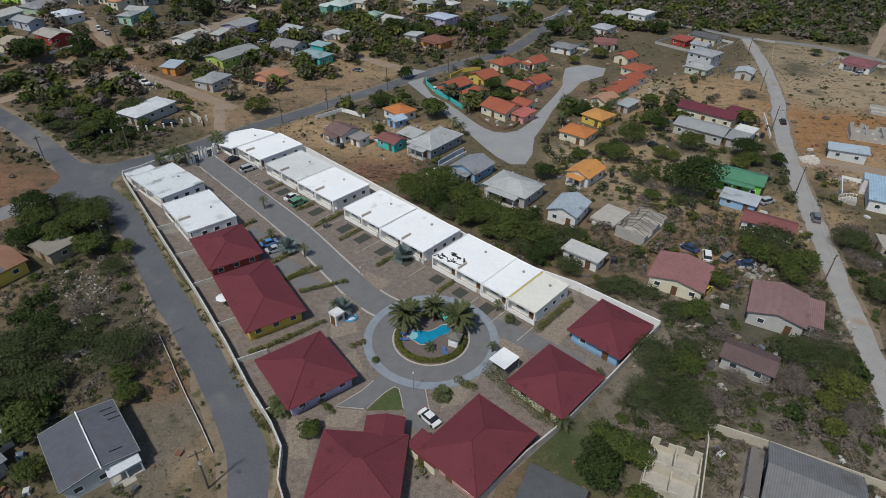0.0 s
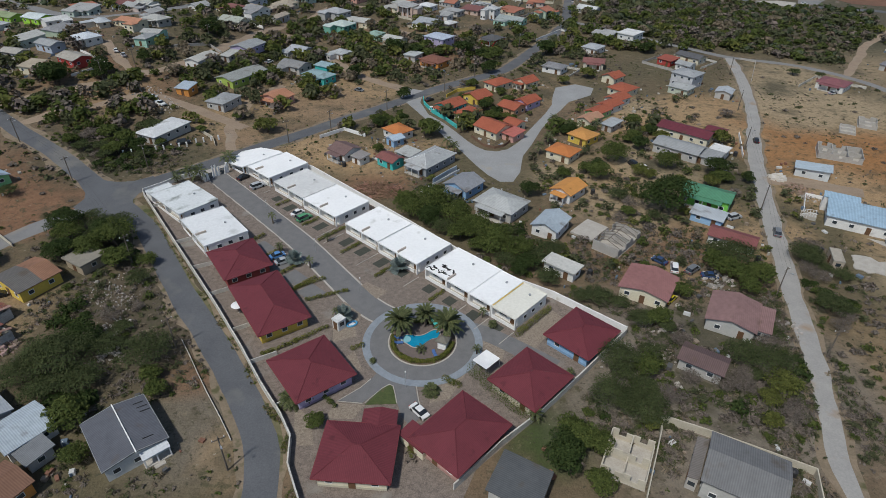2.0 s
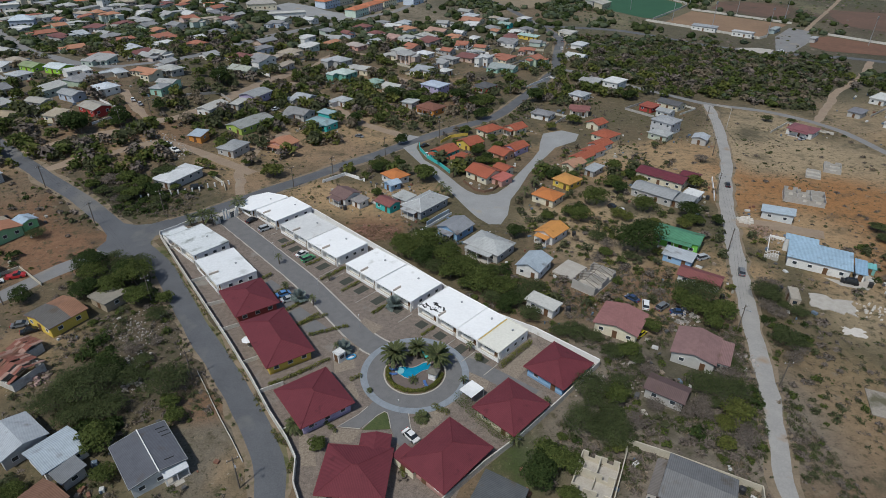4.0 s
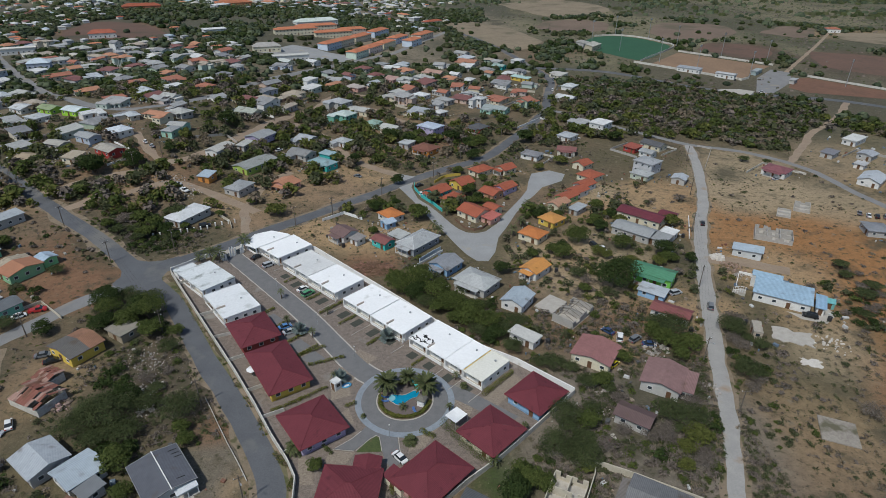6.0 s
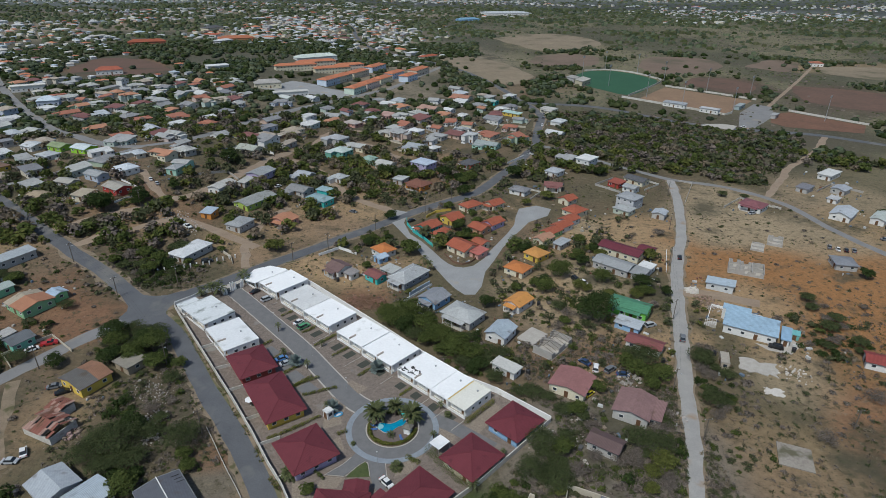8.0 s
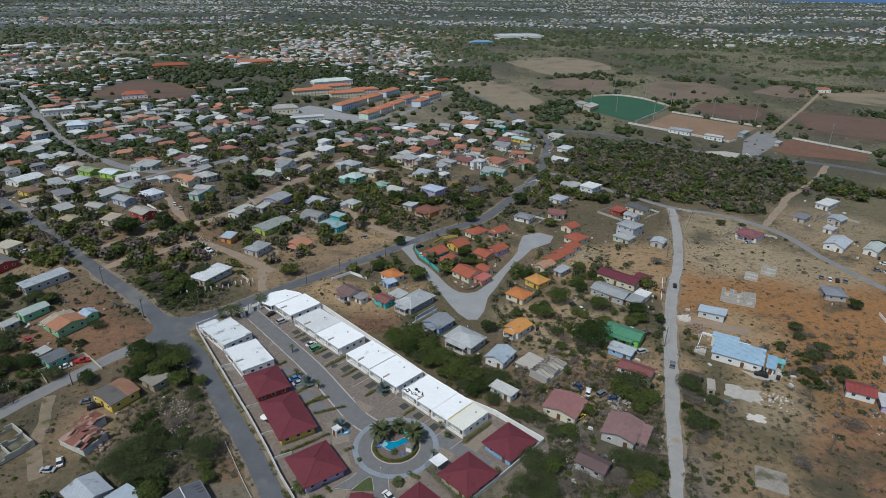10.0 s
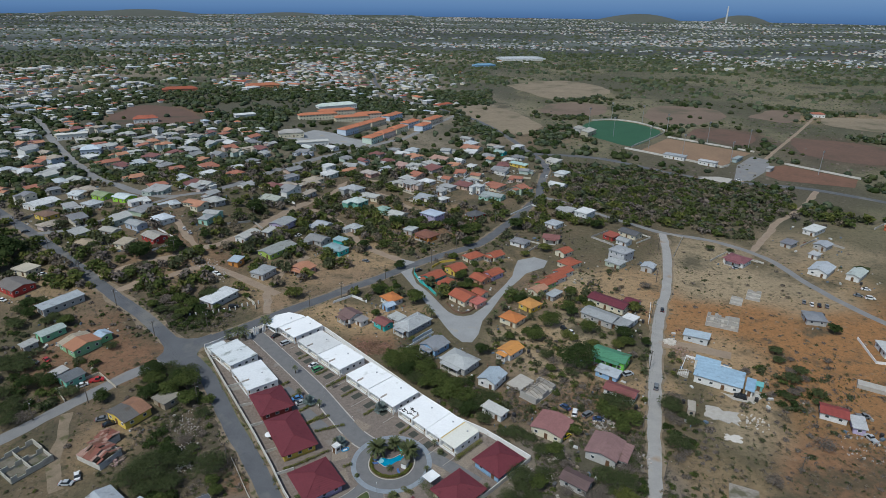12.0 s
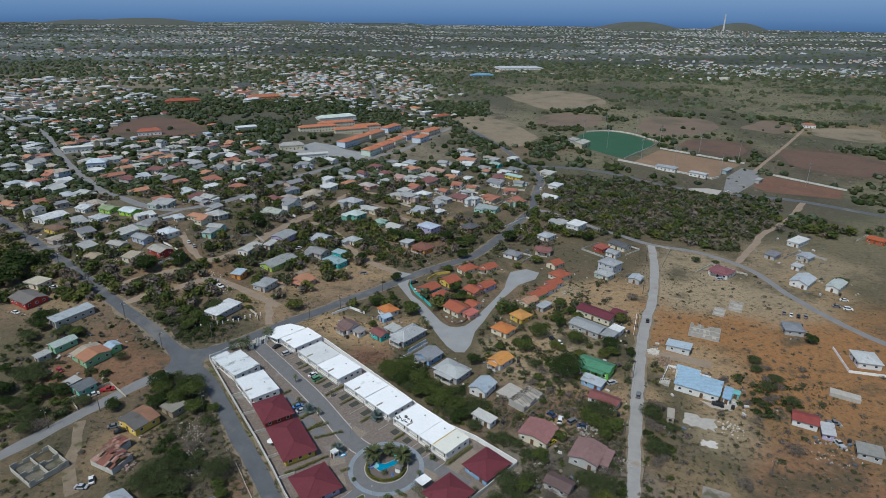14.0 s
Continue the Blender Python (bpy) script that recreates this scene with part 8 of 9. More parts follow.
# ---------------------------------------------------------------- trees that stand out
tree("acacia", -82.6, 37.6, 4.4)
tree("broad", -72.5, 28.9, 5.5)
tree("broad", -77.9, 24.6, 4.0)
tree("broad", -85, 30.4, 4.5)
tree("acacia", -61.5, 13.6, 3.0)
tree("broad", -61.9, 20.8, 2.5)
tree("acacia", -66.1, -13.0, 6.8)
tree("acacia", -50.2, -11.9, 5.4)
tree("acacia", -63.8, -18.9, 4.0)
tree("thorn", -62.8, 0.5, 3.0)
tree("broad", -53.8, -35.6, 2.6)
tree("broad", -58.4, -27.9, 4.0)
tree("round", -14.8, -29.4, 2.0)
tree("broad", 8.4, 45.1, 6.0)
tree("broad", 2.9, 42.7, 4.5)
tree("broad", 15.1, 38.7, 5.0)
tree("broad", 18.8, 31.4, 5.0)
tree("broad", 23.9, 27.0, 5.0)
tree("broad", 28.9, 21.6, 4.5)
tree("acacia", 32.7, 18.3, 4.0)
tree("acacia", 24.0, 42.6, 3.0)
tree("acacia", 28.0, 31.7, 3.0)
tree("acacia", 38.1, 22.8, 3.5)
tree("dark", 74.2, 43.2, 7.5)
tree("acacia", 83.8, 17.7, 5.5)
tree("acacia", 80.0, 20.3, 4.0)
tree("broad", 64.6, 4.6, 2.8)
tree("acacia", 44.9, 3.2, 3.5)
tree("acacia", 49.5, 1.5, 2.5)
tree("acacia", 41.2, 4.0, 2.5)
tree("acacia", 52.3, -4.6, 3.0)
tree("broad", 69.5, 76.3, 5.0)
tree("broad", 85.5, 71.0, 4.5)
tree("light", 111.7, 90.1, 4.0)
tree("thorn", 125.3, 114.9, 3.5)
tree("dark", 99.5, 65.3, 4.5)
tree("dark", 107.3, 59.9, 2.5)
tree("broad", 81.3, 92.9, 3.0)
tree("broad", 85.2, 106.3, 3.5)
tree("light", 82.1, 162.8, 4.0)
tree("broad", 61.3, 64.3, 4.0)
tree("dark", 122.1, 201.1, 4.0)
tree("broad", 52.1, 56.0, 3.0)
tree("dark", 37.6, 53.6, 3.2)
tree("broad", 9.1, 98.7, 4.8)
tree("broad", 28.9, 149.8, 3.0)
tree("round", 40.2, 141.5, 2.8)
tree("dark", -0.5, 137.3, 3.2)
tree("dark", -23.0, 164.3, 4.0)
tree("broad", -10.9, 111.8, 2.5)
tree("dark", -0.6, 111.7, 2.5)
tree("broad", 32.6, 113.9, 2.8)
tree("dark", 28.8, 198.4, 5.0)
tree("dark", -5.6, 202.1, 5.0)
tree("broad", -23.6, 201.9, 4.0)
tree("dark", 69.8, 198.4, 5.0)
tree("dark", 38.0, 170.4, 4.0)
tree("broad", -8.7, 85.5, 2.3)
tree("light", 69.8, 154.7, 3.0)
tree("light", -49.5, 102.2, 4.5)
tree("dark", -120.0, 139.9, 5.0)
tree("dark", -133.1, 128.7, 6.0)
tree("acacia", -130.3, 113.8, 4.0)
tree("broad", -92.4, 87.0, 3.5)
tree("thorn", -105.2, 88.3, 3.0)
tree("acacia", -94.3, 76.1, 3.0)
tree("acacia", -83.2, 77.6, 3.0)
tree("broad", -80.7, 86.1, 2.2)
tree("broad", -71.2, 98.7, 2.0)
tree("dark", -94.3, 200.6, 6.0)
tree("broad", -62.0, 111.3, 2.0)
tree("dark", -109.8, 156.2, 3.0)
tree("thorn", 104.5, 22.3, 4.0)
tree("acacia", 102.6, 16.6, 3.0)
tree("broad", 30.4, -33.0, 2.7)
tree("acacia", 39.3, -26.2, 4.5)
tree("light", 45.2, -32.4, 1.9)
tree("broad", 32.6, -44.2, 2.8)
tree("acacia", 43.7, -16.3, 4.5)
tree("acacia", 74.3, -19.3, 4.5)
tree("acacia", 69.3, -16.4, 4.0)
tree("thorn", 62.6, -23.0, 3.0)
tree("light", 73.0, -24.7, 3.5)
tree("thorn", 56.6, -21.6, 2.5)
tree("broad", 37.6, -12.2, 1.8)
tree("broad", 21.3, -21.6, 2.0)
tree("dark", -200.4, 130.2, 8.0)
tree("dark", -196.3, 114.2, 8.0)
tree("dark", -131.8, 128.4, 4.0)
tree("dark", -119.4, 136.0, 3.5)
tree("broad", -132.0, 104.3, 2.5)
tree("acacia", -114.1, 104.2, 3.0)
tree("acacia", -88.3, 97.2, 4.0)
tree("dark", 194.3, 70.1, 3.2)
tree("acacia", 101.7, 17.6, 4.5)
tree("acacia", 97.0, -1.8, 4.0)
tree("thorn", 139.6, 39.7, 2.5)
tree("acacia", 154.5, 33.8, 3.5)
tree("thorn", 145.0, -2.7, 4.0)
tree("thorn", 120.1, -17.9, 3.5)
tree("acacia", 159.3, 54.2, 3.0)
tree("acacia", 249.1, 134.0, 4.0)
tree("acacia", 180.2, 165.4, 3.0)
tree("acacia", 190.5, 161.4, 2.5)
tree("dark", -99.2, 20.8, 3.0)
tree("dark", -87.4, 34.5, 5.0)
tree("dark", -74.8, 29.8, 4.5)
tree("acacia", -70.9, -12.5, 4.5)
tree("acacia", -125.8, 29.5, 4.0)
tree("acacia", -111.9, 23.5, 3.5)
tree("thorn", -120.6, 9.9, 4.0)
tree("acacia", -144.8, 39.5, 4.0)
tree("acacia", -111.3, 52.4, 3.0)
tree("acacia", -159.9, 67.2, 3.0)
tree("acacia", -139.2, 69.6, 3.5)
tree("light", 177.9, 256.3, 4.0)
tree("broad", 173.5, 276.0, 5.0)
tree("broad", 146.8, 242.7, 4.0)



def grove(x, y, r, n, kinds, lo, hi):
    """Trees standing close together."""
    q = random.Random(int(x * 31 + y * 17))
    for i in range(n * 6):
        if n == 0:
            break
        a, d, s = q.random() * 6.283, r * math.sqrt(q.random()), q.uniform(lo, hi)
        px, py = x + d * math.cos(a), y + d * math.sin(a)
        if is_free(px, py, s * 0.25):
            tree(q.choice(kinds), px, py, s)
            n -= 1


B, A, K, T, Y = "broad", "acacia", "dark", "thorn", "light"
for i in range(8):
    grove(0 + 5 * i, 46.5 - 4.6 * i, 5, 3, (B, B, K, A), 2.6, 4.2)
grove(-75, 27, 11, 8, (B, K, A), 2.6, 4.4), grove(-61, 1, 11, 3, (T, A), 1.6, 2.6), grove(-46, -19, 5, 2, (A, B), 2.0, 3.0), grove(-66, -14, 8, 5, (A, K), 3, 4.6), grove(-72, -40, 8, 4, (B, K), 2.5, 4)
grove(43, -22, 9, 8, (A, A, T, B), 2, 3.8), grove(55, -10, 7, 5, (A, T, B), 1.8, 3), grove(68, -24, 9, 8, (A, T, Y), 2, 3.6), grove(78, -10, 6, 3, (A, T), 2, 3.2), grove(80, 12, 7, 5, (A, B), 2.4, 4), grove(32, -38, 6, 4, (K, B), 2.2, 3.8)
grove(103, 12, 5, 4, (A, T), 2, 3.4), grove(98, -6, 5, 3, (A, T), 2, 3), grove(66, 46, 10, 5, (B, A, T), 2.2, 4), grove(80, 62, 10, 4, (B, Y, A), 2.2, 3.6), grove(98, 62, 7, 3, (B, Y), 2.2, 3.6), grove(56, 68, 8, 3, (B, K), 2, 3.2), grove(84, 92, 9, 5, (B, K, Y), 2, 3.6)
grove(-98, 80, 14, 9, (A, A, B, T), 2.2, 3.6), grove(-86, 84, 6, 3, (B, K), 2, 3.2), grove(148, 30, 14, 7, (T, A), 1.8, 3.2), grove(165, 40, 14, 5, (T, A), 1.8, 3.2), grove(30, 128, 12, 6, (B, K), 1.8, 3), grove(-8, 108, 8, 3, (B, K), 2, 3), grove(40, 110, 8, 4, (B, Y), 1.6, 2.6), grove(62, 100, 6, 4, (B, K), 1.8, 2.8)
grove(15, 205, 14, 8, (K, B), 2.6, 4.4), grove(35, 190, 10, 5, (K, B), 2.6, 4.4), grove(-130, 20, 14, 7, (A, K), 2.5, 4.5), grove(-150, 72, 14, 8, (A, K, B), 2.5, 4.5), grove(-145, 35, 12, 6, (A, K), 2.5, 4.5)

# ---------------------------------------------------------------- houses beyond the loop road


def village_house(x, y, w, d, a, kind, wc, rc, st, lb):
    if is_free(x, y, 3.0):
        k = int(abs(x * 7 + y * 3)) % 4
        wings = [] if k == 0 else [((-1) ** k * w * 0.24, -d / 2 - 1.6, w * 0.48, 5.0, ("gable", "shed", "hip")[k - 1], 0.25)]
        house(x, y, w, d, a, kind, wc, rc, lb, 2.9, None, 0.5, False, storeys=st, porch=k == 2, detail=1, group="village houses", wings=wings)


village_house(13, 298, 11, 9, -38, "hip", WHITE, (0.68, 0.69, 0.69), 1, "white house with white hipped roof")
village_house(13, 258, 13, 10, -34, "gable", WHITE, (0.36, 0.38, 0.4), 1, "white house with grey gable roof")
village_house(-7, 294, 13, 10, -40, "hip", CREAM, (0.4, 0.39, 0.36), 1, "broad cream house with grey hipped roof")
village_house(-4, 253, 15, 8, -36, "gable", PINK, (0.45, 0.24, 0.19), 1, "low pink house with salmon roof")
village_house(29, 284, 12, 8, -42, "flat", GREY, (0.38, 0.38, 0.37), 1, "grey flat-roofed block house")
village_house(47, 303, 7, 6, 52, "hip", WHITE, (0.42, 0.43, 0.43), 1, "small white house with grey roof")
village_house(52, 277, 8, 8, -38, "hip", WHITE, (0.5, 0.51, 0.51), 2, "white two-storey house behind wall")
village_house(62, 263, 17, 9, -34, "gable", MINT, (0.33, 0.37, 0.36), 1, "long mint house with grey roof")
village_house(-41, 268, 14, 11, -40, "hip", GREY, (0.42, 0.43, 0.44), 2, "grey two-storey house with grey roof")
village_house(-35, 238, 12, 11, -36, "hip", (0.2, 0.45, 0.35), (0.52, 0.6, 0.56), 2, "green two-storey house with pale roof")
village_house(-58, 222, 14, 9, -42, "gable", (0.3, 0.5, 0.3), (0.36, 0.42, 0.28), 1, "green house with olive metal roof")
village_house(-17, 230, 9, 8, 52, "hip", MINT, (0.32, 0.45, 0.38), 1, "mint house with green roof")
village_house(-6, 220, 12, 8, -38, "gable", CREAM, (0.5, 0.5, 0.46), 1, "cream house with pale grey roof")
village_house(-68, 322, 9, 8, -34, "flat", WHITE, (0.62, 0.62, 0.6), 2, "white two-storey flat-roofed house")
village_house(-35, 320, 14, 10, -40, "hip", PINK, (0.46, 0.4, 0.36), 1, "salmon house with tan-grey roof")
village_house(-8, 346, 11, 8, -36, "gable", PINK, (0.46, 0.3, 0.26), 1, "pinkish house with faded red roof")
village_house(92, 348, 17, 6, -42, "shed", YELLOW, (0.45, 0.6, 0.55), 1, "roadside stall with pale mint roof")
village_house(99, 409, 12, 9, 52, "flat", WHITE, (0.6, 0.6, 0.58), 1, "white flat-roofed corner building")
village_house(80, 388, 11, 8, -38, "gable", TEAL, (0.34, 0.44, 0.4), 1, "teal house with green-grey roof")
village_house(55, 404, 18, 11, -34, "gable", CREAM, (0.4, 0.2, 0.13), 1, "long house with faded terracotta roof")
village_house(25, 366, 17, 9, -40, "gable", CREAM, (0.44, 0.28, 0.22), 1, "long cream house with tan red roof")
village_house(18, 405, 12, 9, -36, "hip", GREY, (0.4, 0.41, 0.4), 1, "grey village house with grey roof")
village_house(115, 291, 14, 8, -42, "gable", WHITE, (0.6, 0.61, 0.6), 1, "long white house with pale roof")
village_house(125, 323, 12, 10, 52, "hip", WHITE, (0.58, 0.6, 0.6), 1, "white house with pale hipped roof")
village_house(125, 361, 13, 10, -38, "flat", CREAM, (0.5, 0.48, 0.44), 1, "pale grey flat-roofed house")
village_house(-12, 409, 12, 9, -34, "hip", WHITE, (0.52, 0.54, 0.52), 1, "white house with pale grey hip roof")
village_house(-65, 380, 11, 9, -40, "hip", WHITE, (0.68, 0.68, 0.67), 1, "white house with bright white roof")
village_house(-76, 389, 11, 9, -36, "gable", WHITE, (0.62, 0.63, 0.62), 1, "white village house with pale roof")
village_house(-96, 380, 14, 9, -42, "gable", CREAM, (0.55, 0.58, 0.54), 1, "cream house with pale green-grey roof")
village_house(-56, 403, 12, 10, 52, "hip", WHITE, (0.5, 0.1, 0.06), 1, "white house with bright red roof")
village_house(41, 359, 9, 8, -38, "gable", WHITE, (0.68, 0.68, 0.67), 1, "small house with white roof")
village_house(-74, 291, 12, 10, -34, "hip", CREAM, (0.42, 0.36, 0.28), 1, "cream house with tan hipped roof")
village_house(-51, 194, 11, 9, -36, "gable", GREY, (0.42, 0.44, 0.46), 1, "grey house with ribbed metal roof")
village_house(-50, 171, 13, 9, -34, "gable", GREY, (0.27, 0.27, 0.265), 1, "grey house with dull weathered roof")
village_house(-31.5, 194, 9, 8, -38, "hip", WHITE, (0.44, 0.46, 0.46), 1, "small white house with grey roof")
village_house(-90, 229, 15, 10, -30, "gable", CREAM, (0.4, 0.42, 0.36), 1, "cream two-part house with grey-green roof")
village_house(-99.5, 198, 12, 8, -24, "flat", PINK, (0.46, 0.42, 0.36), 1, "pinkish house with pale flat roof")
village_house(52, 440, 13, 9, -40, "gable", GREY, (0.38, 0.38, 0.36), 1, "grey house beside main road")

# ---------------------------------------------------------------- more village houses, along the slopes behind
PAL_ROOF = [(0.4, 0.4, 0.39), (0.46, 0.46, 0.43), (0.3, 0.3, 0.3), (0.64, 0.64, 0.62), (0.38, 0.16, 0.105), (0.46, 0.23, 0.14), (0.24, 0.11, 0.1), (0.42, 0.36, 0.29), (0.5, 0.53, 0.55), (0.25, 0.25, 0.26)]
ROOF_WORD = ["grey", "pale grey", "dark grey", "white", "terracotta", "orange", "maroon", "tan", "bluish white", "slate grey"]
PAL_WALL = [WHITE, CREAM, GREY, (0.58, 0.48, 0.43), (0.5, 0.58, 0.52), (0.52, 0.56, 0.63), (0.65, 0.6, 0.5), WHITE, (0.58, 0.44, 0.36), (0.45, 0.54, 0.42)]
WALL_WORD = ["white", "cream", "grey", "pinkish", "pale green", "pale blue", "beige", "white", "salmon", "green"]
q = random.Random(12)
made = 0
for i in range(4000):
    x, y = q.uniform(-380, 110), q.uniform(165, 430)
    if made >= 158:
        break
    if q.random() < 0.25:
        x, y = q.uniform(205, 360), q.uniform(40, 250)
    if abs(x - 10) > 0.72 * (y + 175) or (x > 115 and x < 205):
        continue
    if x > 112 and y > 230 and x < 205 or -115 < x < 66 and y < 250 or x > 200 and y > 165 and x < 203 + 0.95 * (y - 160):
        continue
    w, d = q.uniform(7.5, 14.5), q.uniform(6.5, 10.5)
    if x > 200 and q.random() < 0.7 or not is_free(x, y, q.choice((6.5, 7.5, 9.0))):
        continue
    k, c = q.randrange(10), q.randrange(10)
    wings = []
    if q.random() < 0.75:
        u = q.choice((-1, 1))
        ww, wd = w * q.uniform(0.35, 0.6), q.uniform(3.5, 6.5)
        wings.append((u * (w - ww) / 2, -(d + wd) / 2 + 0.9, ww, wd, q.choice(("gable", "hip", "shed", "gable")), q.uniform(0.15, 0.5)))
    if q.random() < 0.45:
        u = q.choice((-1, 1))
        ww, wd = q.uniform(3, 5.5), d * q.uniform(0.4, 0.75)
        wings.append((u * ((w + ww) / 2 - 0.6), q.uniform(-0.15, 0.2) * d, ww, wd, q.choice(("flat", "shed", "flat")), q.uniform(0.3, 0.7)))
    house(x, y, w, d, q.choice((-32, -38, -45, 48, 55, -22, 66)) + q.uniform(-9, 9), q.choice(("hip", "hip", "gable", "gable", "shed", "flat")), PAL_WALL[c], PAL_ROOF[k], "%s village house with %s roof" % (WALL_WORD[c], ROOF_WORD[k]), q.uniform(2.7, 3.3), None, q.uniform(0.4, 0.9), k in (4, 5), storeys=2 if q.random() < 0.1 else 1, porch=q.random() < 0.35, detail=1, group="village houses", wings=wings)
    made += 1

# ---------------------------------------------------------------- yard walls and clutter
q = random.Random(77)
for x, y, w, d, a in HOUSES[20:]:
    if y > 430 or q.random() < 0.45:
        continue
    o = q.uniform(3.0, 5.0)
    c = rot_rect(x, y, w + 2 * o, d + 2 * o, a)
    k = q.randrange(4)
    pts = [c[k], c[(k + 1) % 4], c[(k + 2) % 4]]
    mids = [(pts[i][0] + (pts[i + 1][0] - pts[i][0]) * t / 6, pts[i][1] + (pts[i + 1][1] - pts[i][1]) * t / 6) for i in (0, 1) for t in range(7)]
    if all(is_free(px, py, 0.4) for px, py in mids):
        wall_line("yard_wall", pts, q.uniform(0.9, 1.5), 0.18, q.choice((WHITE_WALL, OLD_WALL, BLOCKWORK, YARD_WALL)), "low plastered wall round village yard")
TANK = mat("black water tank", (0.03, 0.03, 0.032), (0.04, 0.04, 0.042), 1, 0.5)
for x, y, w, d, a in HOUSES[20:150:3]:
    c = rot_rect(x, y, w + 2.4, d + 2.4, a)[q.randrange(4)]
    if is_free(*c, 0.2):
        ob = thing("water_tank", *c, 0, None, "black plastic water tank beside house", "tank", "water tanks")
        g = Geo()
        g.cyl(0, 0, 0, 1.5, 0.65, 12)
        part("tank", g.mesh("tank", TANK), ob)
        g = Geo()
        g.cyl(0, 0, 1.5, 1.7, 0.5, 12, 0.4)
        part("lid", g.mesh("lid", TANK), ob)
CLUT = [mat("clutter %d" % i, c, None, 1.0, 0.8, 0.1) for i, c in enumerate(((0.6, 0.6, 0.58), (0.3, 0.24, 0.18), (0.1, 0.1, 0.1), (0.14, 0.19, 0.25), (0.24, 0.12, 0.08), (0.45, 0.42, 0.36)))]
g = Geo()
for x, y, w, d, a in HOUSES[16:]:
    if y > 330:
        continue
    for i in range(q.randrange(5, 16)):
        t, r = q.random() * 6.283, 0.62 * max(w, d) + q.uniform(0.5, 5)
        px, py = x + r * math.cos(t), y + r * math.sin(t)
        if is_free(px, py, 0.1):
            s, z, b = q.uniform(0.12, 0.5), H(px, py), q.random() * 3
            l = s * q.uniform(0.6, 2.2)
            pts = [(px + u * math.cos(b) - v * math.sin(b), py + u * math.sin(b) + v * math.cos(b)) for u, v in ((-l, -s), (l, -s), (l, s), (-l, s))]
            g.prism(pts, z - 0.1, z + q.uniform(0.15, 0.9), q.randrange(6), q.uniform(0.8, 1.0))
tagged(new("yard_clutter", g.mesh("yard_clutter", *CLUT)), "scattered boards, crates and scrap in yards", "clutter", "", "stuff")

# ---------------------------------------------------------------- scrub, far woods and far houses
def scatter(name, P, S, templates, mats, label, category, seed):
    """Many small plants joined into one mesh: templates (points, faces) at places P with sizes S."""
    r = np.random.RandomState(seed)
    Vs, Fs, Is, n = [], [], [], 0
    pick, ang, hue = r.randint(len(templates), size=len(P)), r.rand(len(P)) * 6.283, r.choice(len(mats), len(P))
    for k, (V0, F0) in enumerate(templates):
        sel = np.where(pick == k)[0]
        if not len(sel):
            continue
        c, s = np.cos(ang[sel])[:, None], np.sin(ang[sel])[:, None]
        X, Y = V0[None, :, 0] * c - V0[None, :, 1] * s, V0[None, :, 0] * s + V0[None, :, 1] * c
        W = np.stack([X, Y, np.repeat(V0[None, :, 2], len(sel), 0)], 2) * S[sel][:, None, None] + P[sel][:, None, :]
        Vs.append(W.reshape(-1, 3))
        Fs.append((F0[None] + (np.arange(len(sel)) * len(V0))[:, None, None]).reshape(-1, 4) + n)
        Is.append(np.repeat(hue[sel], len(F0)))
        n += len(sel) * len(V0)
    tagged(new(name, np_mesh(name, np.concatenate(Vs), np.concatenate(Fs), *mats, idx=np.concatenate(Is))), label, category, "", "stuff")


def bush_template(n, size, seed, tall=0.6, k=5, slim=0.5):
    V, F = leaf_cloud(crown_blobs(1.0, tall * 0.6, tall, k, seed, 0.5), n, size, 0.2, 0.6, slim)
    V[:, 2] = np.maximum(V[:, 2], -0.05)
    return V, F


def lump_template(seed, tall, leaves, size):
    """A small uneven rounded crown for far trees: a lumpy dome with some leaf sprays standing out of it."""
    q = random.Random(seed)
    V, F, k = [], [], 6
    rings = ((-0.05, 0.62), (0.4, 0.8), (0.82, 0.42)) if leaves else ((-0.05, 0.95), (0.8, 0.6))
    for z, r in rings:
        V += [(r * q.uniform(0.72, 1.15) * math.cos(6.283 * i / k + z), r * q.uniform(0.72, 1.15) * math.sin(6.283 * i / k + z), (z + q.uniform(-0.1, 0.12)) * tall) for i in range(k)]
    for a in range(0, k * (len(rings) - 1), k):
        F += [(a + i, a + (i + 1) % k, a + k + (i + 1) % k, a + k + i) for i in range(k)]
    a = k * (len(rings) - 1)
    F += [(a, a + 1, a + 2, a + 3), (a, a + 3, a + 4, a + 5)]
    V, F = np.array(V), np.array(F)
    if leaves:
        W, G = leaf_cloud(crown_blobs(1.0, tall * 0.5, tall * 0.7, 4, seed, 0.5), leaves, size, 0.3, 0.8)
        W[:, 2] = np.maximum(W[:, 2], -0.05)
        V, F = np.concatenate([V, W]), np.concatenate([F, G + len(V)])
    return V, F


NEAR_T = [bush_template(90, 0.22, s, 0.55, 7, 0.38) for s in (1, 2, 3, 4)]
P, S = [], []
q = random.Random(5)


def scrub_zone(x, y, r, n, lo, hi):
    for i in range(n):
        a, d = q.random() * 6.283, r * 1.15 * math.sqrt(q.random())
        px, py, s = x + d * math.cos(a), y + d * math.sin(a), q.uniform(lo, hi) * (0.6 + 0.4 * q.random())
        if is_free(px, py, s * 0.5):
            P.append((px, py, H(px, py))), S.append(s)


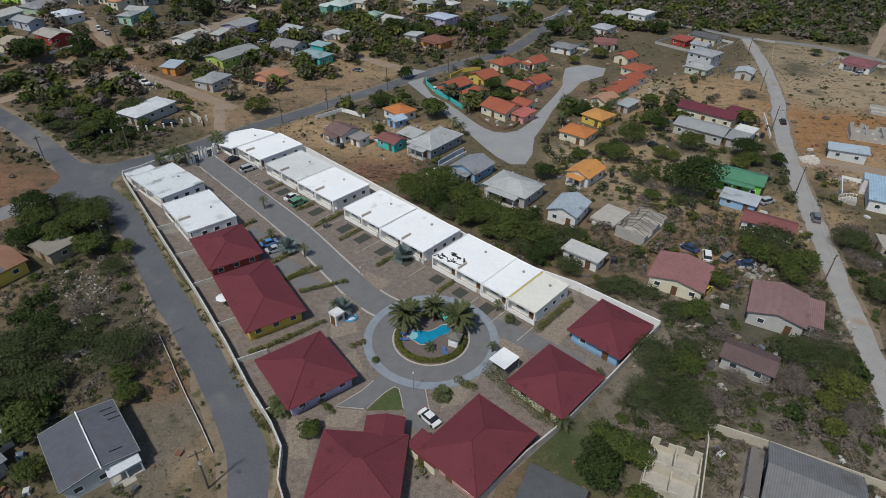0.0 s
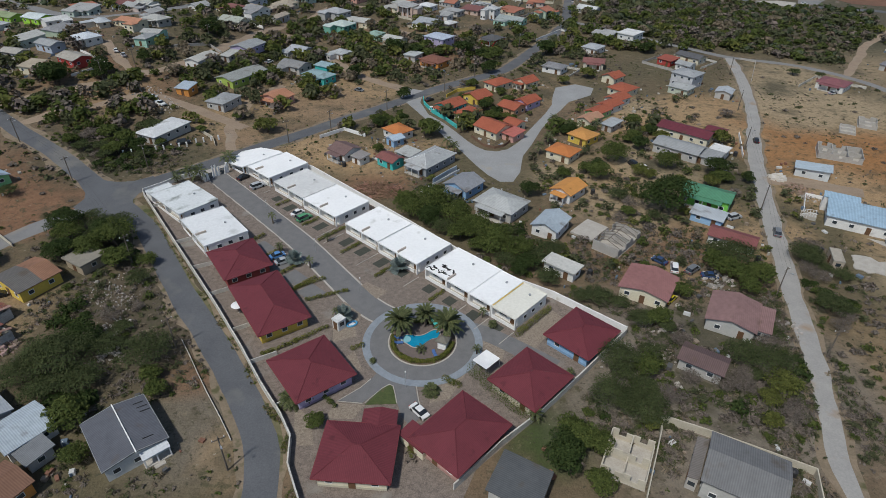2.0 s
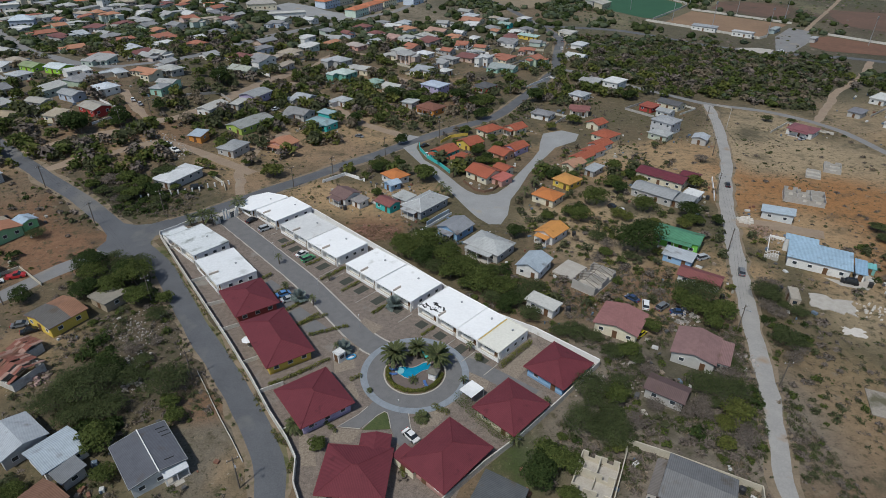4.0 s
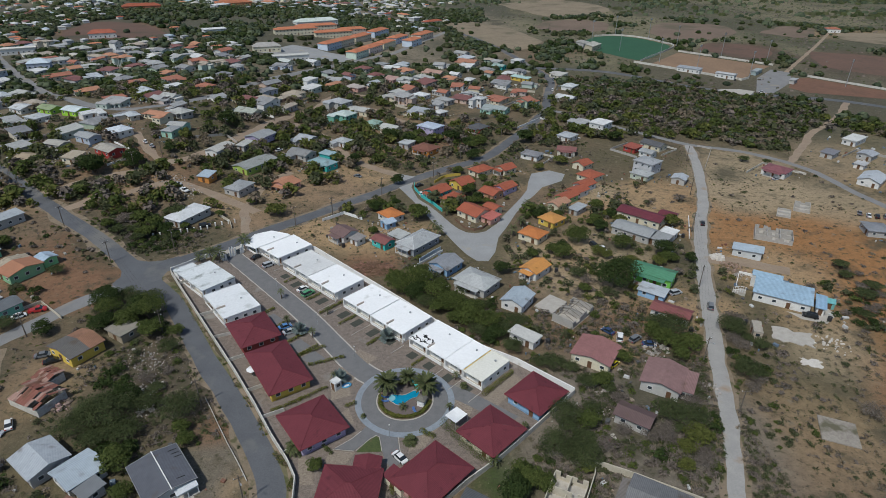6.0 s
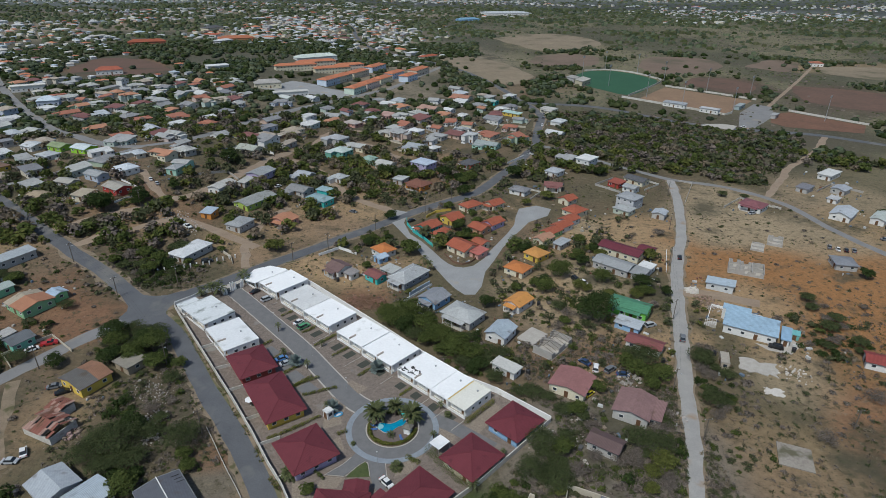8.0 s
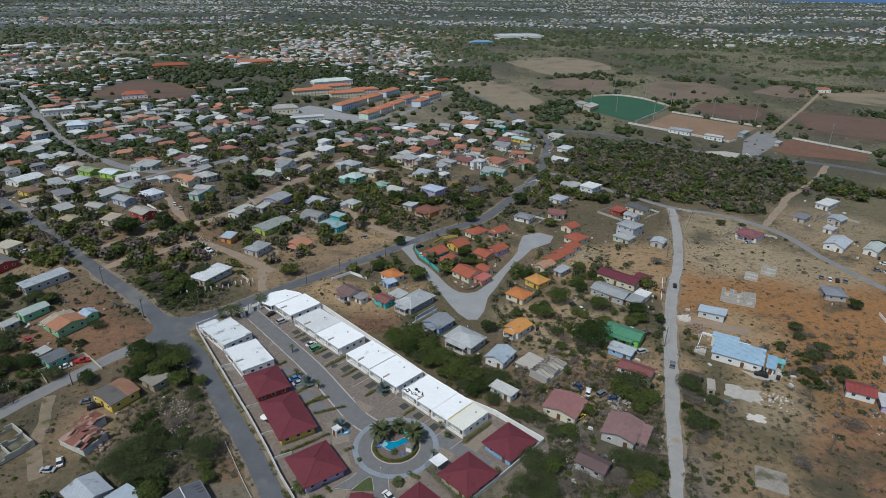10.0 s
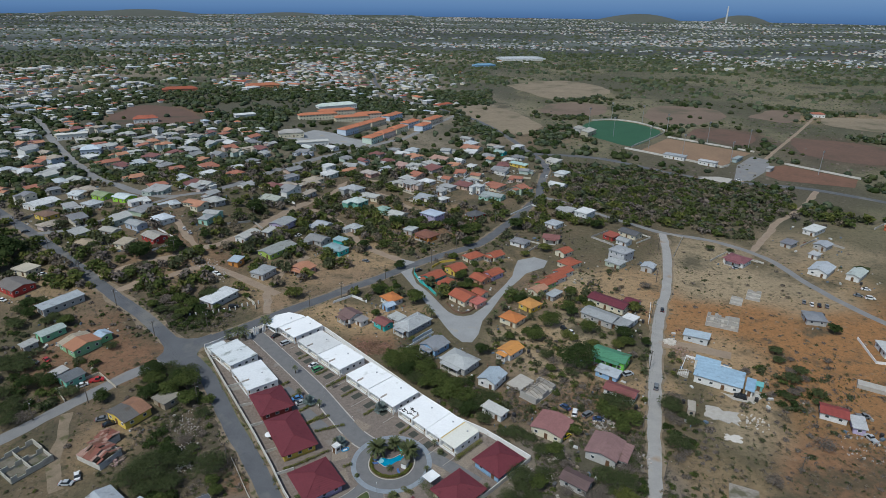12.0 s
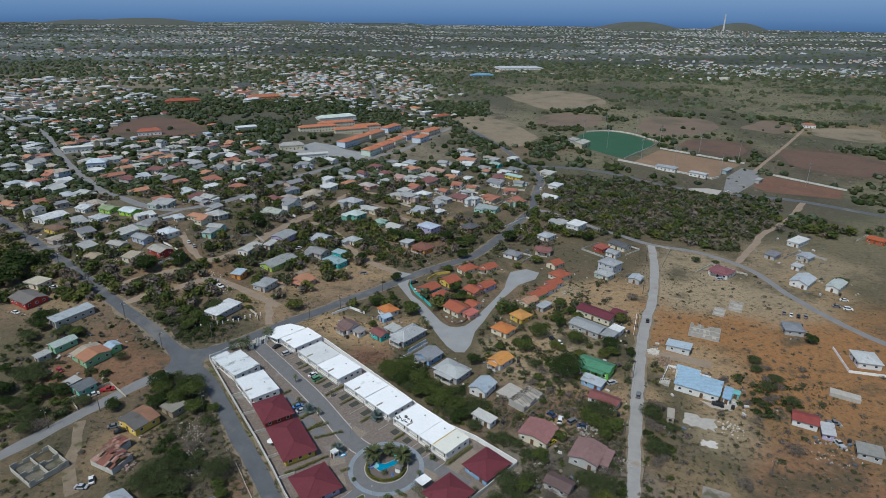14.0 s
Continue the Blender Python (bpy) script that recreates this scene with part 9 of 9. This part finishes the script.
scrub_zone(-62, 2, 20, 70, 0.5, 1.5)
scrub_zone(-52, -14, 12, 30, 0.5, 1.4)
scrub_zone(-76, 26, 14, 110, 0.8, 2.2)
scrub_zone(-60, -40, 14, 40, 0.6, 1.6)
scrub_zone(-97, 80, 20, 110, 0.6, 1.8)
scrub_zone(-112, 92, 14, 36, 0.6, 1.6)
scrub_zone(-82, 84, 8, 40, 0.7, 1.8)
scrub_zone(8, 45, 15, 60, 0.8, 2.0)
scrub_zone(28, 24, 14, 110, 0.8, 2.0)
scrub_zone(48, 20, 14, 90, 0.7, 1.8)
scrub_zone(44, -24, 12, 120, 0.7, 1.9)
scrub_zone(50, -16, 12, 110, 0.6, 1.7)
scrub_zone(66, -20, 14, 130, 0.7, 1.9)
scrub_zone(36, -34, 8, 40, 0.6, 1.6)
scrub_zone(75, -28, 12, 90, 0.7, 1.9)
scrub_zone(60, 14, 10, 40, 0.6, 1.5)
scrub_zone(80, 14, 12, 70, 0.7, 2.0)
scrub_zone(102, 8, 10, 60, 0.7, 1.9)
scrub_zone(98, -14, 12, 60, 0.6, 1.7)
scrub_zone(130, 5, 26, 110, 0.5, 1.6)
scrub_zone(150, 25, 22, 100, 0.6, 1.9)
scrub_zone(125, -30, 22, 80, 0.5, 1.4)
scrub_zone(165, 55, 24, 80, 0.5, 1.4)
scrub_zone(155, 100, 22, 70, 0.5, 1.5)
scrub_zone(185, 60, 26, 70, 0.5, 1.4)
scrub_zone(190, 128, 24, 80, 0.5, 1.4)
scrub_zone(160, 145, 16, 40, 0.5, 1.3)
scrub_zone(200, 10, 26, 70, 0.5, 1.5)
scrub_zone(66, 50, 14, 70, 0.6, 1.8)
scrub_zone(108, 112, 14, 50, 0.5, 1.4)
scrub_zone(105, 126, 12, 40, 0.5, 1.3)
scrub_zone(-60, 115, 12, 30, 0.5, 1.4)
scrub_zone(-110, 132, 18, 36, 0.6, 1.8)
scrub_zone(-140, 120, 14, 26, 0.6, 1.8)
scrub_zone(-108, 112, 14, 40, 0.5, 1.6)
scrub_zone(-100, 150, 14, 40, 0.5, 1.5)
scrub_zone(-20, 108, 10, 25, 0.5, 1.3)
scrub_zone(-12, 150, 18, 40, 0.5, 1.5)
scrub_zone(10, 160, 14, 40, 0.6, 1.7)
scrub_zone(0, 205, 20, 60, 0.6, 1.8)
scrub_zone(30, 200, 14, 50, 0.6, 1.8)
scrub_zone(70, 180, 16, 50, 0.6, 1.7)
scrub_zone(100, 180, 18, 50, 0.6, 1.7)
scrub_zone(-130, 80, 16, 50, 0.6, 1.8)
scrub_zone(-150, 60, 20, 36, 0.7, 2.2)
scrub_zone(-130, 20, 18, 90, 0.7, 2.2)
scrub_zone(-100, -20, 18, 50, 0.6, 1.8)
scrub_zone(-190, 130, 22, 36, 0.8, 2.4)
scrub_zone(210, 220, 20, 60, 0.8, 2.2)
scrub_zone(-40, 205, 20, 50, 0.6, 1.6)
for i in range(1500):
    px, py, s = q.uniform(-220, 260), q.uniform(-48, 300), q.uniform(0.3, 1.1)
    if is_free(px, py, s):
        P.append((px, py, H(px, py))), S.append(s)
P, S = np.array(P), np.array(S)
dry = P[:, 0] > 104
keep = ~dry | (np.arange(len(P)) % 4 < 1)
P, S, dry = P[keep], S[keep], dry[keep]
scatter("dry_scrub", P[dry], S[dry] * 1.5, [bush_template(60, 0.26, s, 0.34, 8, 0.32) for s in (25, 26, 27, 28)], [LEAF_DRY, LEAF_STRAW, LEAF_DRY, LEAF_GREY, LEAF_DRY, LEAF_GREY], "low grey-brown scrub on orange earth", "scrub", 24)
P, S = P[~dry], S[~dry]
near = np.hypot(P[:, 0] - 5, P[:, 1] + 60) < 150
scatter("scrub", P[~near], S[~near], [bush_template(36, 0.33, s) for s in (5, 6, 7)], [LEAF_GREY, LEAF_MID, LEAF_DRY, LEAF_DRY, LEAF_DARK], "low dry scrub on open ground", "scrub", 14)
scatter("scrub", P[near], S[near], NEAR_T, [LEAF_GREY, LEAF_MID, LEAF_GREY, LEAF_DRY, LEAF_DRY, LEAF_MID], "low dry scrub and bushes on bare ground", "scrub", 3)

# dark thickets on empty plots
P, S = [], []


def thicket_zone(x, y, r, n, lo, hi):
    for i in range(n):
        a, d = q.random() * 6.283, r * math.sqrt(q.random())
        px, py, s = x + d * math.cos(a), y + d * math.sin(a), q.uniform(lo, hi)
        if is_free(px, py, s * 0.6):
            P.append((px, py, H(px, py))), S.append(s)


thicket_zone(-72, 2, 4, 10, 1.2, 2.6)
thicket_zone(-55, 12, 6, 14, 1.0, 2.2)
thicket_zone(-66, -20, 9, 30, 1.4, 3.0)
thicket_zone(-75, 25, 10, 50, 1.2, 2.6)
thicket_zone(-96, 80, 15, 80, 1.0, 2.4)
thicket_zone(-108, 88, 10, 14, 0.9, 2.0)
thicket_zone(-84, 78, 7, 25, 1.0, 2.2)
thicket_zone(22, 30, 14, 60, 1.4, 3.0)
thicket_zone(10, 42, 10, 40, 1.4, 3.2)
thicket_zone(36, 16, 9, 40, 1.2, 2.6)
thicket_zone(44, -22, 11, 50, 1.0, 2.6)
thicket_zone(70, -22, 12, 55, 1.0, 2.6)
thicket_zone(98, 6, 8, 30, 1.0, 2.4)
thicket_zone(-130, 30, 22, 90, 1.3, 3.4)
thicket_zone(-150, 62, 16, 24, 1.3, 3.4)
thicket_zone(-120, 130, 14, 12, 1.0, 2.6)
thicket_zone(-190, 128, 16, 26, 1.4, 3.6)
thicket_zone(-75, -36, 14, 50, 1.2, 3.0)
thicket_zone(148, 30, 16, 60, 0.9, 2.4)
scatter("thicket", np.array(P), np.array(S), [bush_template(118, 0.17, s, 0.62, 9) for s in (71, 72, 73)], [LEAF_DARK, LEAF_MID, LEAF_DARK, LEAF_GREY], "dense dark thicket on empty plots", "thicket", 15)

# low scrub on the open plain
P, S = [], []
for i in range(24000):
    px, py = q.uniform(120, 1000), q.uniform(300, 1350)
    if px > 40 + 0.07 * (py + 160) and px < 0.8 * (py + 160) and is_free(px, py, 0.5) and q.random() < 0.5 + noise.noise((px * 0.02, py * 0.02, 31)) + 0.6 * noise.noise((px * 0.006, py * 0.006, 33)):
        P.append((px, py, H(px, py) - 0.1)), S.append(q.uniform(0.7, 2.1))
scatter("plain_scrub", np.array(P), np.array(S), [lump_template(s, 0.6, 0, 0.3) for s in (81, 82, 83)], [LEAF_GREY, LEAF_FAR, LEAF_DRY, LEAF_DRY, LEAF_GREY], "low olive scrub across the open plain", "scrub", 16)

# low grass and weeds
occupy(-36, -31, 8), occupy(-41, -24, 4), occupy(-97, 50, 7), occupy(-118, 44, 6)
P, S = [], []
for i in range(17000):
    px, py = q.uniform(-170, 250), q.uniform(-52, 210)
    if noise.noise((px * 0.05, py * 0.05, 8)) > (-0.12 if px < 104 else 0.1) and is_free(px, py, 0.3):
        P.append((px, py, H(px, py))), S.append(q.uniform(0.2, 0.6))
scatter("weeds", np.array(P), np.array(S), [bush_template(7, 0.6, s, 0.6, 3) for s in (8, 9, 10)], [LEAF_GREY, LEAF_DRY, LEAF_DRY, LEAF_GREY, LEAF_MID], "dry weeds and grass tufts", "weeds", 4)

occupy(-24, 86, 7), occupy(-12, 88, 6), occupy(-6, 66, 7), occupy(-20, 74, 5), occupy(2, 88, 5), occupy(-30, 150, 9), occupy(-20, 143, 6), occupy(-56, 122, 6)
P, S = [], []
for i in range(1000):
    px, py = (q.uniform(40, 118), q.uniform(14, 135)) if i % 2 else (q.uniform(-62, 60), q.uniform(60, 215))
    if noise.noise((px * 0.05, py * 0.05, 21)) > -0.15 and is_free(px, py, 0.7):
        P.append((px, py, H(px, py))), S.append(q.uniform(0.7, 2.4))
scatter("garden_shrubs", np.array(P), np.array(S), [bush_template(84, 0.2, s, 0.9, 6, 0.5) for s in (41, 42, 43, 44)], [LEAF_MID, LEAF_DRY, LEAF_GREY, LEAF_LIGHT, LEAF_GREY, LEAF_STRAW], "shrubs and small trees in village gardens", "shrubs", 12)

# matted dry brush and straw on the empty plots beside the estate
P, S = [], []
for x0, x1, y0, y1, n in ((34, 88, -52, 6, 5200), (-82, -38, -44, 22, 1500), (96, 185, -50, 45, 1500), (-112, -72, 66, 96, 900), (44, 84, 8, 34, 900)):
    for i in range(n):
        px, py = q.uniform(x0, x1), q.uniform(y0, y1)
        if noise.noise((px * 0.06, py * 0.06, 51)) > -0.25 and is_free(px, py, 0.15):
            P.append((px, py, H(px, py))), S.append(q.uniform(0.45, 1.15))
scatter("dry_brush", np.array(P), np.array(S), [bush_template(16, 0.42, s, 0.5, 4, 0.22) for s in (91, 92, 93, 94)], [LEAF_DRY, LEAF_DRY, LEAF_STRAW, LEAF_GREY, LEAF_THORN], "matted dry brush and straw on empty plots", "brush", 26)

# weeds on the verge below the estate wall
P, S = [], []
for i in range(900):
    k = q.randrange(len(WALL_W) - 2) + 1
    t, o = q.random(), q.uniform(0.2, 1.6)
    (x0, y0), (x1, y1) = WALL_W[k], WALL_W[k + 1]
    l = math.dist((x0, y0), (x1, y1))
    px, py = x0 + (x1 - x0) * t + (y1 - y0) / l * o, y0 + (y1 - y0) * t - (x1 - x0) / l * o
    if noise.noise((px * 0.2, py * 0.2, 61)) > -0.1:
        P.append((px, py, H(px, py))), S.append(q.uniform(0.16, 0.46))
scatter("verge_weeds", np.array(P), np.array(S), [bush_template(22, 0.34, s, 0.6, 4, 0.3) for s in (96, 97, 98)], [LEAF_HEDGE, LEAF_STRAW, LEAF_MID, LEAF_STRAW, LEAF_GREY], "yellow-green weeds and straw along the wall", "weeds", 27)

# dense scrub wood beyond the lane, and woods between the far houses
P, S = [], []
WOOD = [(120, 243), (130, 236), (157, 214), (178, 196), (200, 184), (215, 183), (232, 203), (252, 225), (292, 270), (290, 298), (236, 333), (184, 340), (162, 352), (128, 360), (122, 330), (120, 290)]
for i in range(2400):
    px, py = q.uniform(118, 295), q.uniform(182, 362)
    if len(clip_cell(WOOD, px - 0.5, py - 0.5, px + 0.5, py + 0.5)) > 2 and is_free(px, py, 1.2):
        P.append((px, py, H(px, py))), S.append(q.uniform(1.2, 3.6) * (1.5 if q.random() < 0.06 else 1))
scatter("scrub_wood", np.array(P), np.array(S), [bush_template(52, 0.27, s, 0.72, 6, 0.6) for s in (61, 62, 63, 64)], [LEAF_GREY, LEAF_MID, LEAF_GREY, LEAF_FAR, LEAF_DRY, LEAF_STRAW, LEAF_MID], "dense grey-green scrub wood", "scrub", 6)


def town(x, y):
    """How built-up the far land is, from 0 to 1."""
    d = math.hypot(x, y + 160)
    n = noise.noise((x * 0.004, y * 0.004, 2.0)) + 0.5 * noise.noise((x * 0.013, y * 0.013, 5.0))
    edge = step01((30 + 0.07 * (y + 160) - x) / 80)
    far = step01((d - 1350) / 350)
    if d > 1350:
        return far * step01(0.28 + 2.4 * noise.noise((x * 0.0016, y * 0.0052, 14.0)) + 0.7 * noise.noise((x * 0.006, y * 0.014, 17.0)))
    return max(edge, far) * step01(0.5 + n * 1.7)


def far_place(d0, d1, power):
    """A random place between two distances within the northern sector."""
    d, a = d0 + (d1 - d0) * q.random() ** power, q.uniform(-0.7, 0.7)
    return 15 + d * math.sin(a), -160 + d * math.cos(a), d


HV, HF, HI, n = [], [], [], 0
for i in range(52000):
    near_zone = i < 24000
    px, py, d = far_place(560, 1500, 0.7) if near_zone else far_place(1450, 4750, 1.0)
    t = town(px, py)
    if q.random() > t * (0.3 if near_zone else 0.75) or not is_free(px, py, 5) or (150 < px < 400 and py < 600):
        continue
    if (-345 < px < -235 and 455 < py < 580) or (-130 < px < 35 and 415 < py < 570):
        continue
    occupy(px, py, 6.5 if near_zone else 6)
    k = 0.76 if near_zone else 0.7
    w, dp, h = q.uniform(3.6, 7.4) * k, q.uniform(3.0, 5.0) * k, q.uniform(2.8, 3.4) * k
    if q.random() < 0.05:
        w, dp, h = w * 2.4, dp * 1.6, h * 1.5
    b = q.choice((-0.6, -0.7, 0.9, 0.8)) + q.uniform(-0.3, 0.3)
    c, s, z = math.cos(b), math.sin(b), H(px, py)
    base = [(-w, -dp), (w, -dp), (w, dp), (-w, dp)]
    r = max(0.0, w - dp)
    pts = [(u, v, -1) for u, v in base] + [(u, v, h) for u, v in base] + [(u * 1.08, v * 1.08, h) for u, v in base] + [(-r, 0, h + dp * 0.3), (r, 0, h + dp * 0.3)]
    HV += [(px + u * c - v * s, py + u * s + v * c, z + e) for u, v, e in pts]
    HF += [(n, n + 1, n + 5, n + 4), (n + 1, n + 2, n + 6, n + 5), (n + 3, n, n + 4, n + 7), (n + 8, n + 9, n + 13, n + 12), (n + 10, n + 11, n + 12, n + 13), (n + 9, n + 10, n + 13, n + 13), (n + 11, n + 8, n + 12, n + 12)]
    HI += [q.randrange(3)] * 3 + [3 + q.choice((0, 0, 0, 1, 1, 2, 3, 4, 4, 5, 6))] * 4
    n += 14


def woods(name, label, tries, d0, d1, power, lo, hi, gap, templates, mats, seed):
    """Trees between the houses, thick where noise says so, sparse on the open plain."""
    P, S = [], []
    for i in range(tries):
        px, py, d = far_place(d0, d1, power)
        if py < 95 or (100 < px < 330 and py < 205):
            continue
        if 205 < px < 400 and 290 < py < 560 and q.random() < 0.75:
            continue
        open_land = px > 40 + 0.07 * (py + 160) and d < 1350
        dens = 0.62 + 1.1 * noise.noise((px * 0.011, py * 0.011, 11)) + 0.5 * noise.noise((px * 0.04, py * 0.04, 3))
        if open_land:
            dens = 1.4 * (dens - 0.5)
        s = q.uniform(lo, hi)
        if q.random() < dens and is_free(px, py, gap):
            P.append((px, py, H(px, py))), S.append(s)
    scatter(name, np.array(P), np.array(S), templates, mats, label, "trees", seed)


woods("village_trees", "green trees and bushes between houses", 6400, 262, 500, 0.9, 1.3, 4.9, 0.1, [bush_template(84, 0.19, s, 0.9, 7, 0.75) for s in (51, 52, 53, 54)], [LEAF_MID, LEAF_LIGHT, LEAF_GREY, LEAF_LIGHT, LEAF_GREY, LEAF_MID, LEAF_DRY, LEAF_STRAW], 7)
woods("woodland", "trees and bushes between village houses", 26000, 480, 950, 0.8, 1.9, 5.6, 0.2, [lump_template(s, 0.85, 9, 0.3) for s in (11, 12, 13, 14)], [LEAF_FAR, LEAF_DARK, LEAF_THORN, LEAF_GREY, LEAF_FAR], 8)
woods("distant_trees", "distant trees across the plain", 18000, 900, 1800, 0.8, 2.6, 6.4, 0.3, [lump_template(s, 0.75, 0, 0.3) for s in (21, 22, 23, 24)], [LEAF_FAR, LEAF_THORN, LEAF_GREY, LEAF_FAR], 9)
woods("distant_trees", "far trees towards the coast", 17000, 1700, 4750, 0.9, 4.0, 9.0, 0.3, [lump_template(s, 0.5, 0, 0.3) for s in (31, 32, 33)], [LEAF_FAR, LEAF_FAR, LEAF_GREY], 10)
mats = [paint(WHITE), paint(CREAM), paint((0.5, 0.5, 0.5))] + [mat("far roof %d" % i, c, None, 0.05, 0.8, 0.0) for i, c in enumerate([(0.6, 0.6, 0.59), (0.36, 0.36, 0.36), R_TERRA, (0.55, 0.22, 0.12), (0.55, 0.52, 0.46), (0.22, 0.11, 0.1), (0.45, 0.52, 0.58)])]
me = bpy.data.meshes.new("distant_houses")
HF = [tuple(dict.fromkeys(f)) for f in HF]
me.from_pydata(HV, [], HF)
for m in mats:
    me.materials.append(m)
me.polygons.foreach_set("material_index", HI)
me.update()
tagged(new("distant_houses", me), "distant houses with white, grey and red roofs", "houses", "", "stuff")

# chimney stack and hills on the coast
st = thing("chimney_stack", 1905, 3900, 0, None, "tall pale chimney stack on the coast", "chimney")
g = Geo()
g.cyl(0, 0, -5, 100, 6, 12, 0.6)
part("stack", g.mesh("stack", mat("pale concrete stack", (0.6, 0.6, 0.6), (0.5, 0.5, 0.5), 0.02, 0.9)), st)
for x, y, r, h in ((1450, 4200, 300, 50), (2080, 4050, 200, 50), (-1850, 4000, 420, 36), (-1000, 4350, 300, 22), (-2150, 3850, 300, 26)):
    g = Geo()
    rings = [(r * (1 - k / 6), h * math.sin(math.pi / 2 * k / 6)) for k in range(6)]
    for k in range(5):
        for i in range(24):
            a, b = 2 * math.pi * i / 24, 2 * math.pi * (i + 1) / 24
            g.poly([(rr * math.cos(t) * (1 + 0.15 * math.sin(3 * t + x)), rr * math.sin(t), zz) for (rr, zz), t in ((rings[k], a), (rings[k], b), (rings[k + 1], b), (rings[k + 1], a))])
    g.poly([(rings[5][0] * math.cos(2 * math.pi * i / 24), rings[5][0] * math.sin(2 * math.pi * i / 24), rings[5][1]) for i in range(24)])
    ob = tagged(new("hill", g.mesh("hill", mat("far hillside", (0.1, 0.1, 0.08), (0.075, 0.08, 0.06), 0.01, 0.95, 0.0), smooth=True)), "low brown hill on the horizon", "hill", "", "structure")
    ob.matrix_basis = pose(x, y, H(x, y) - 4)
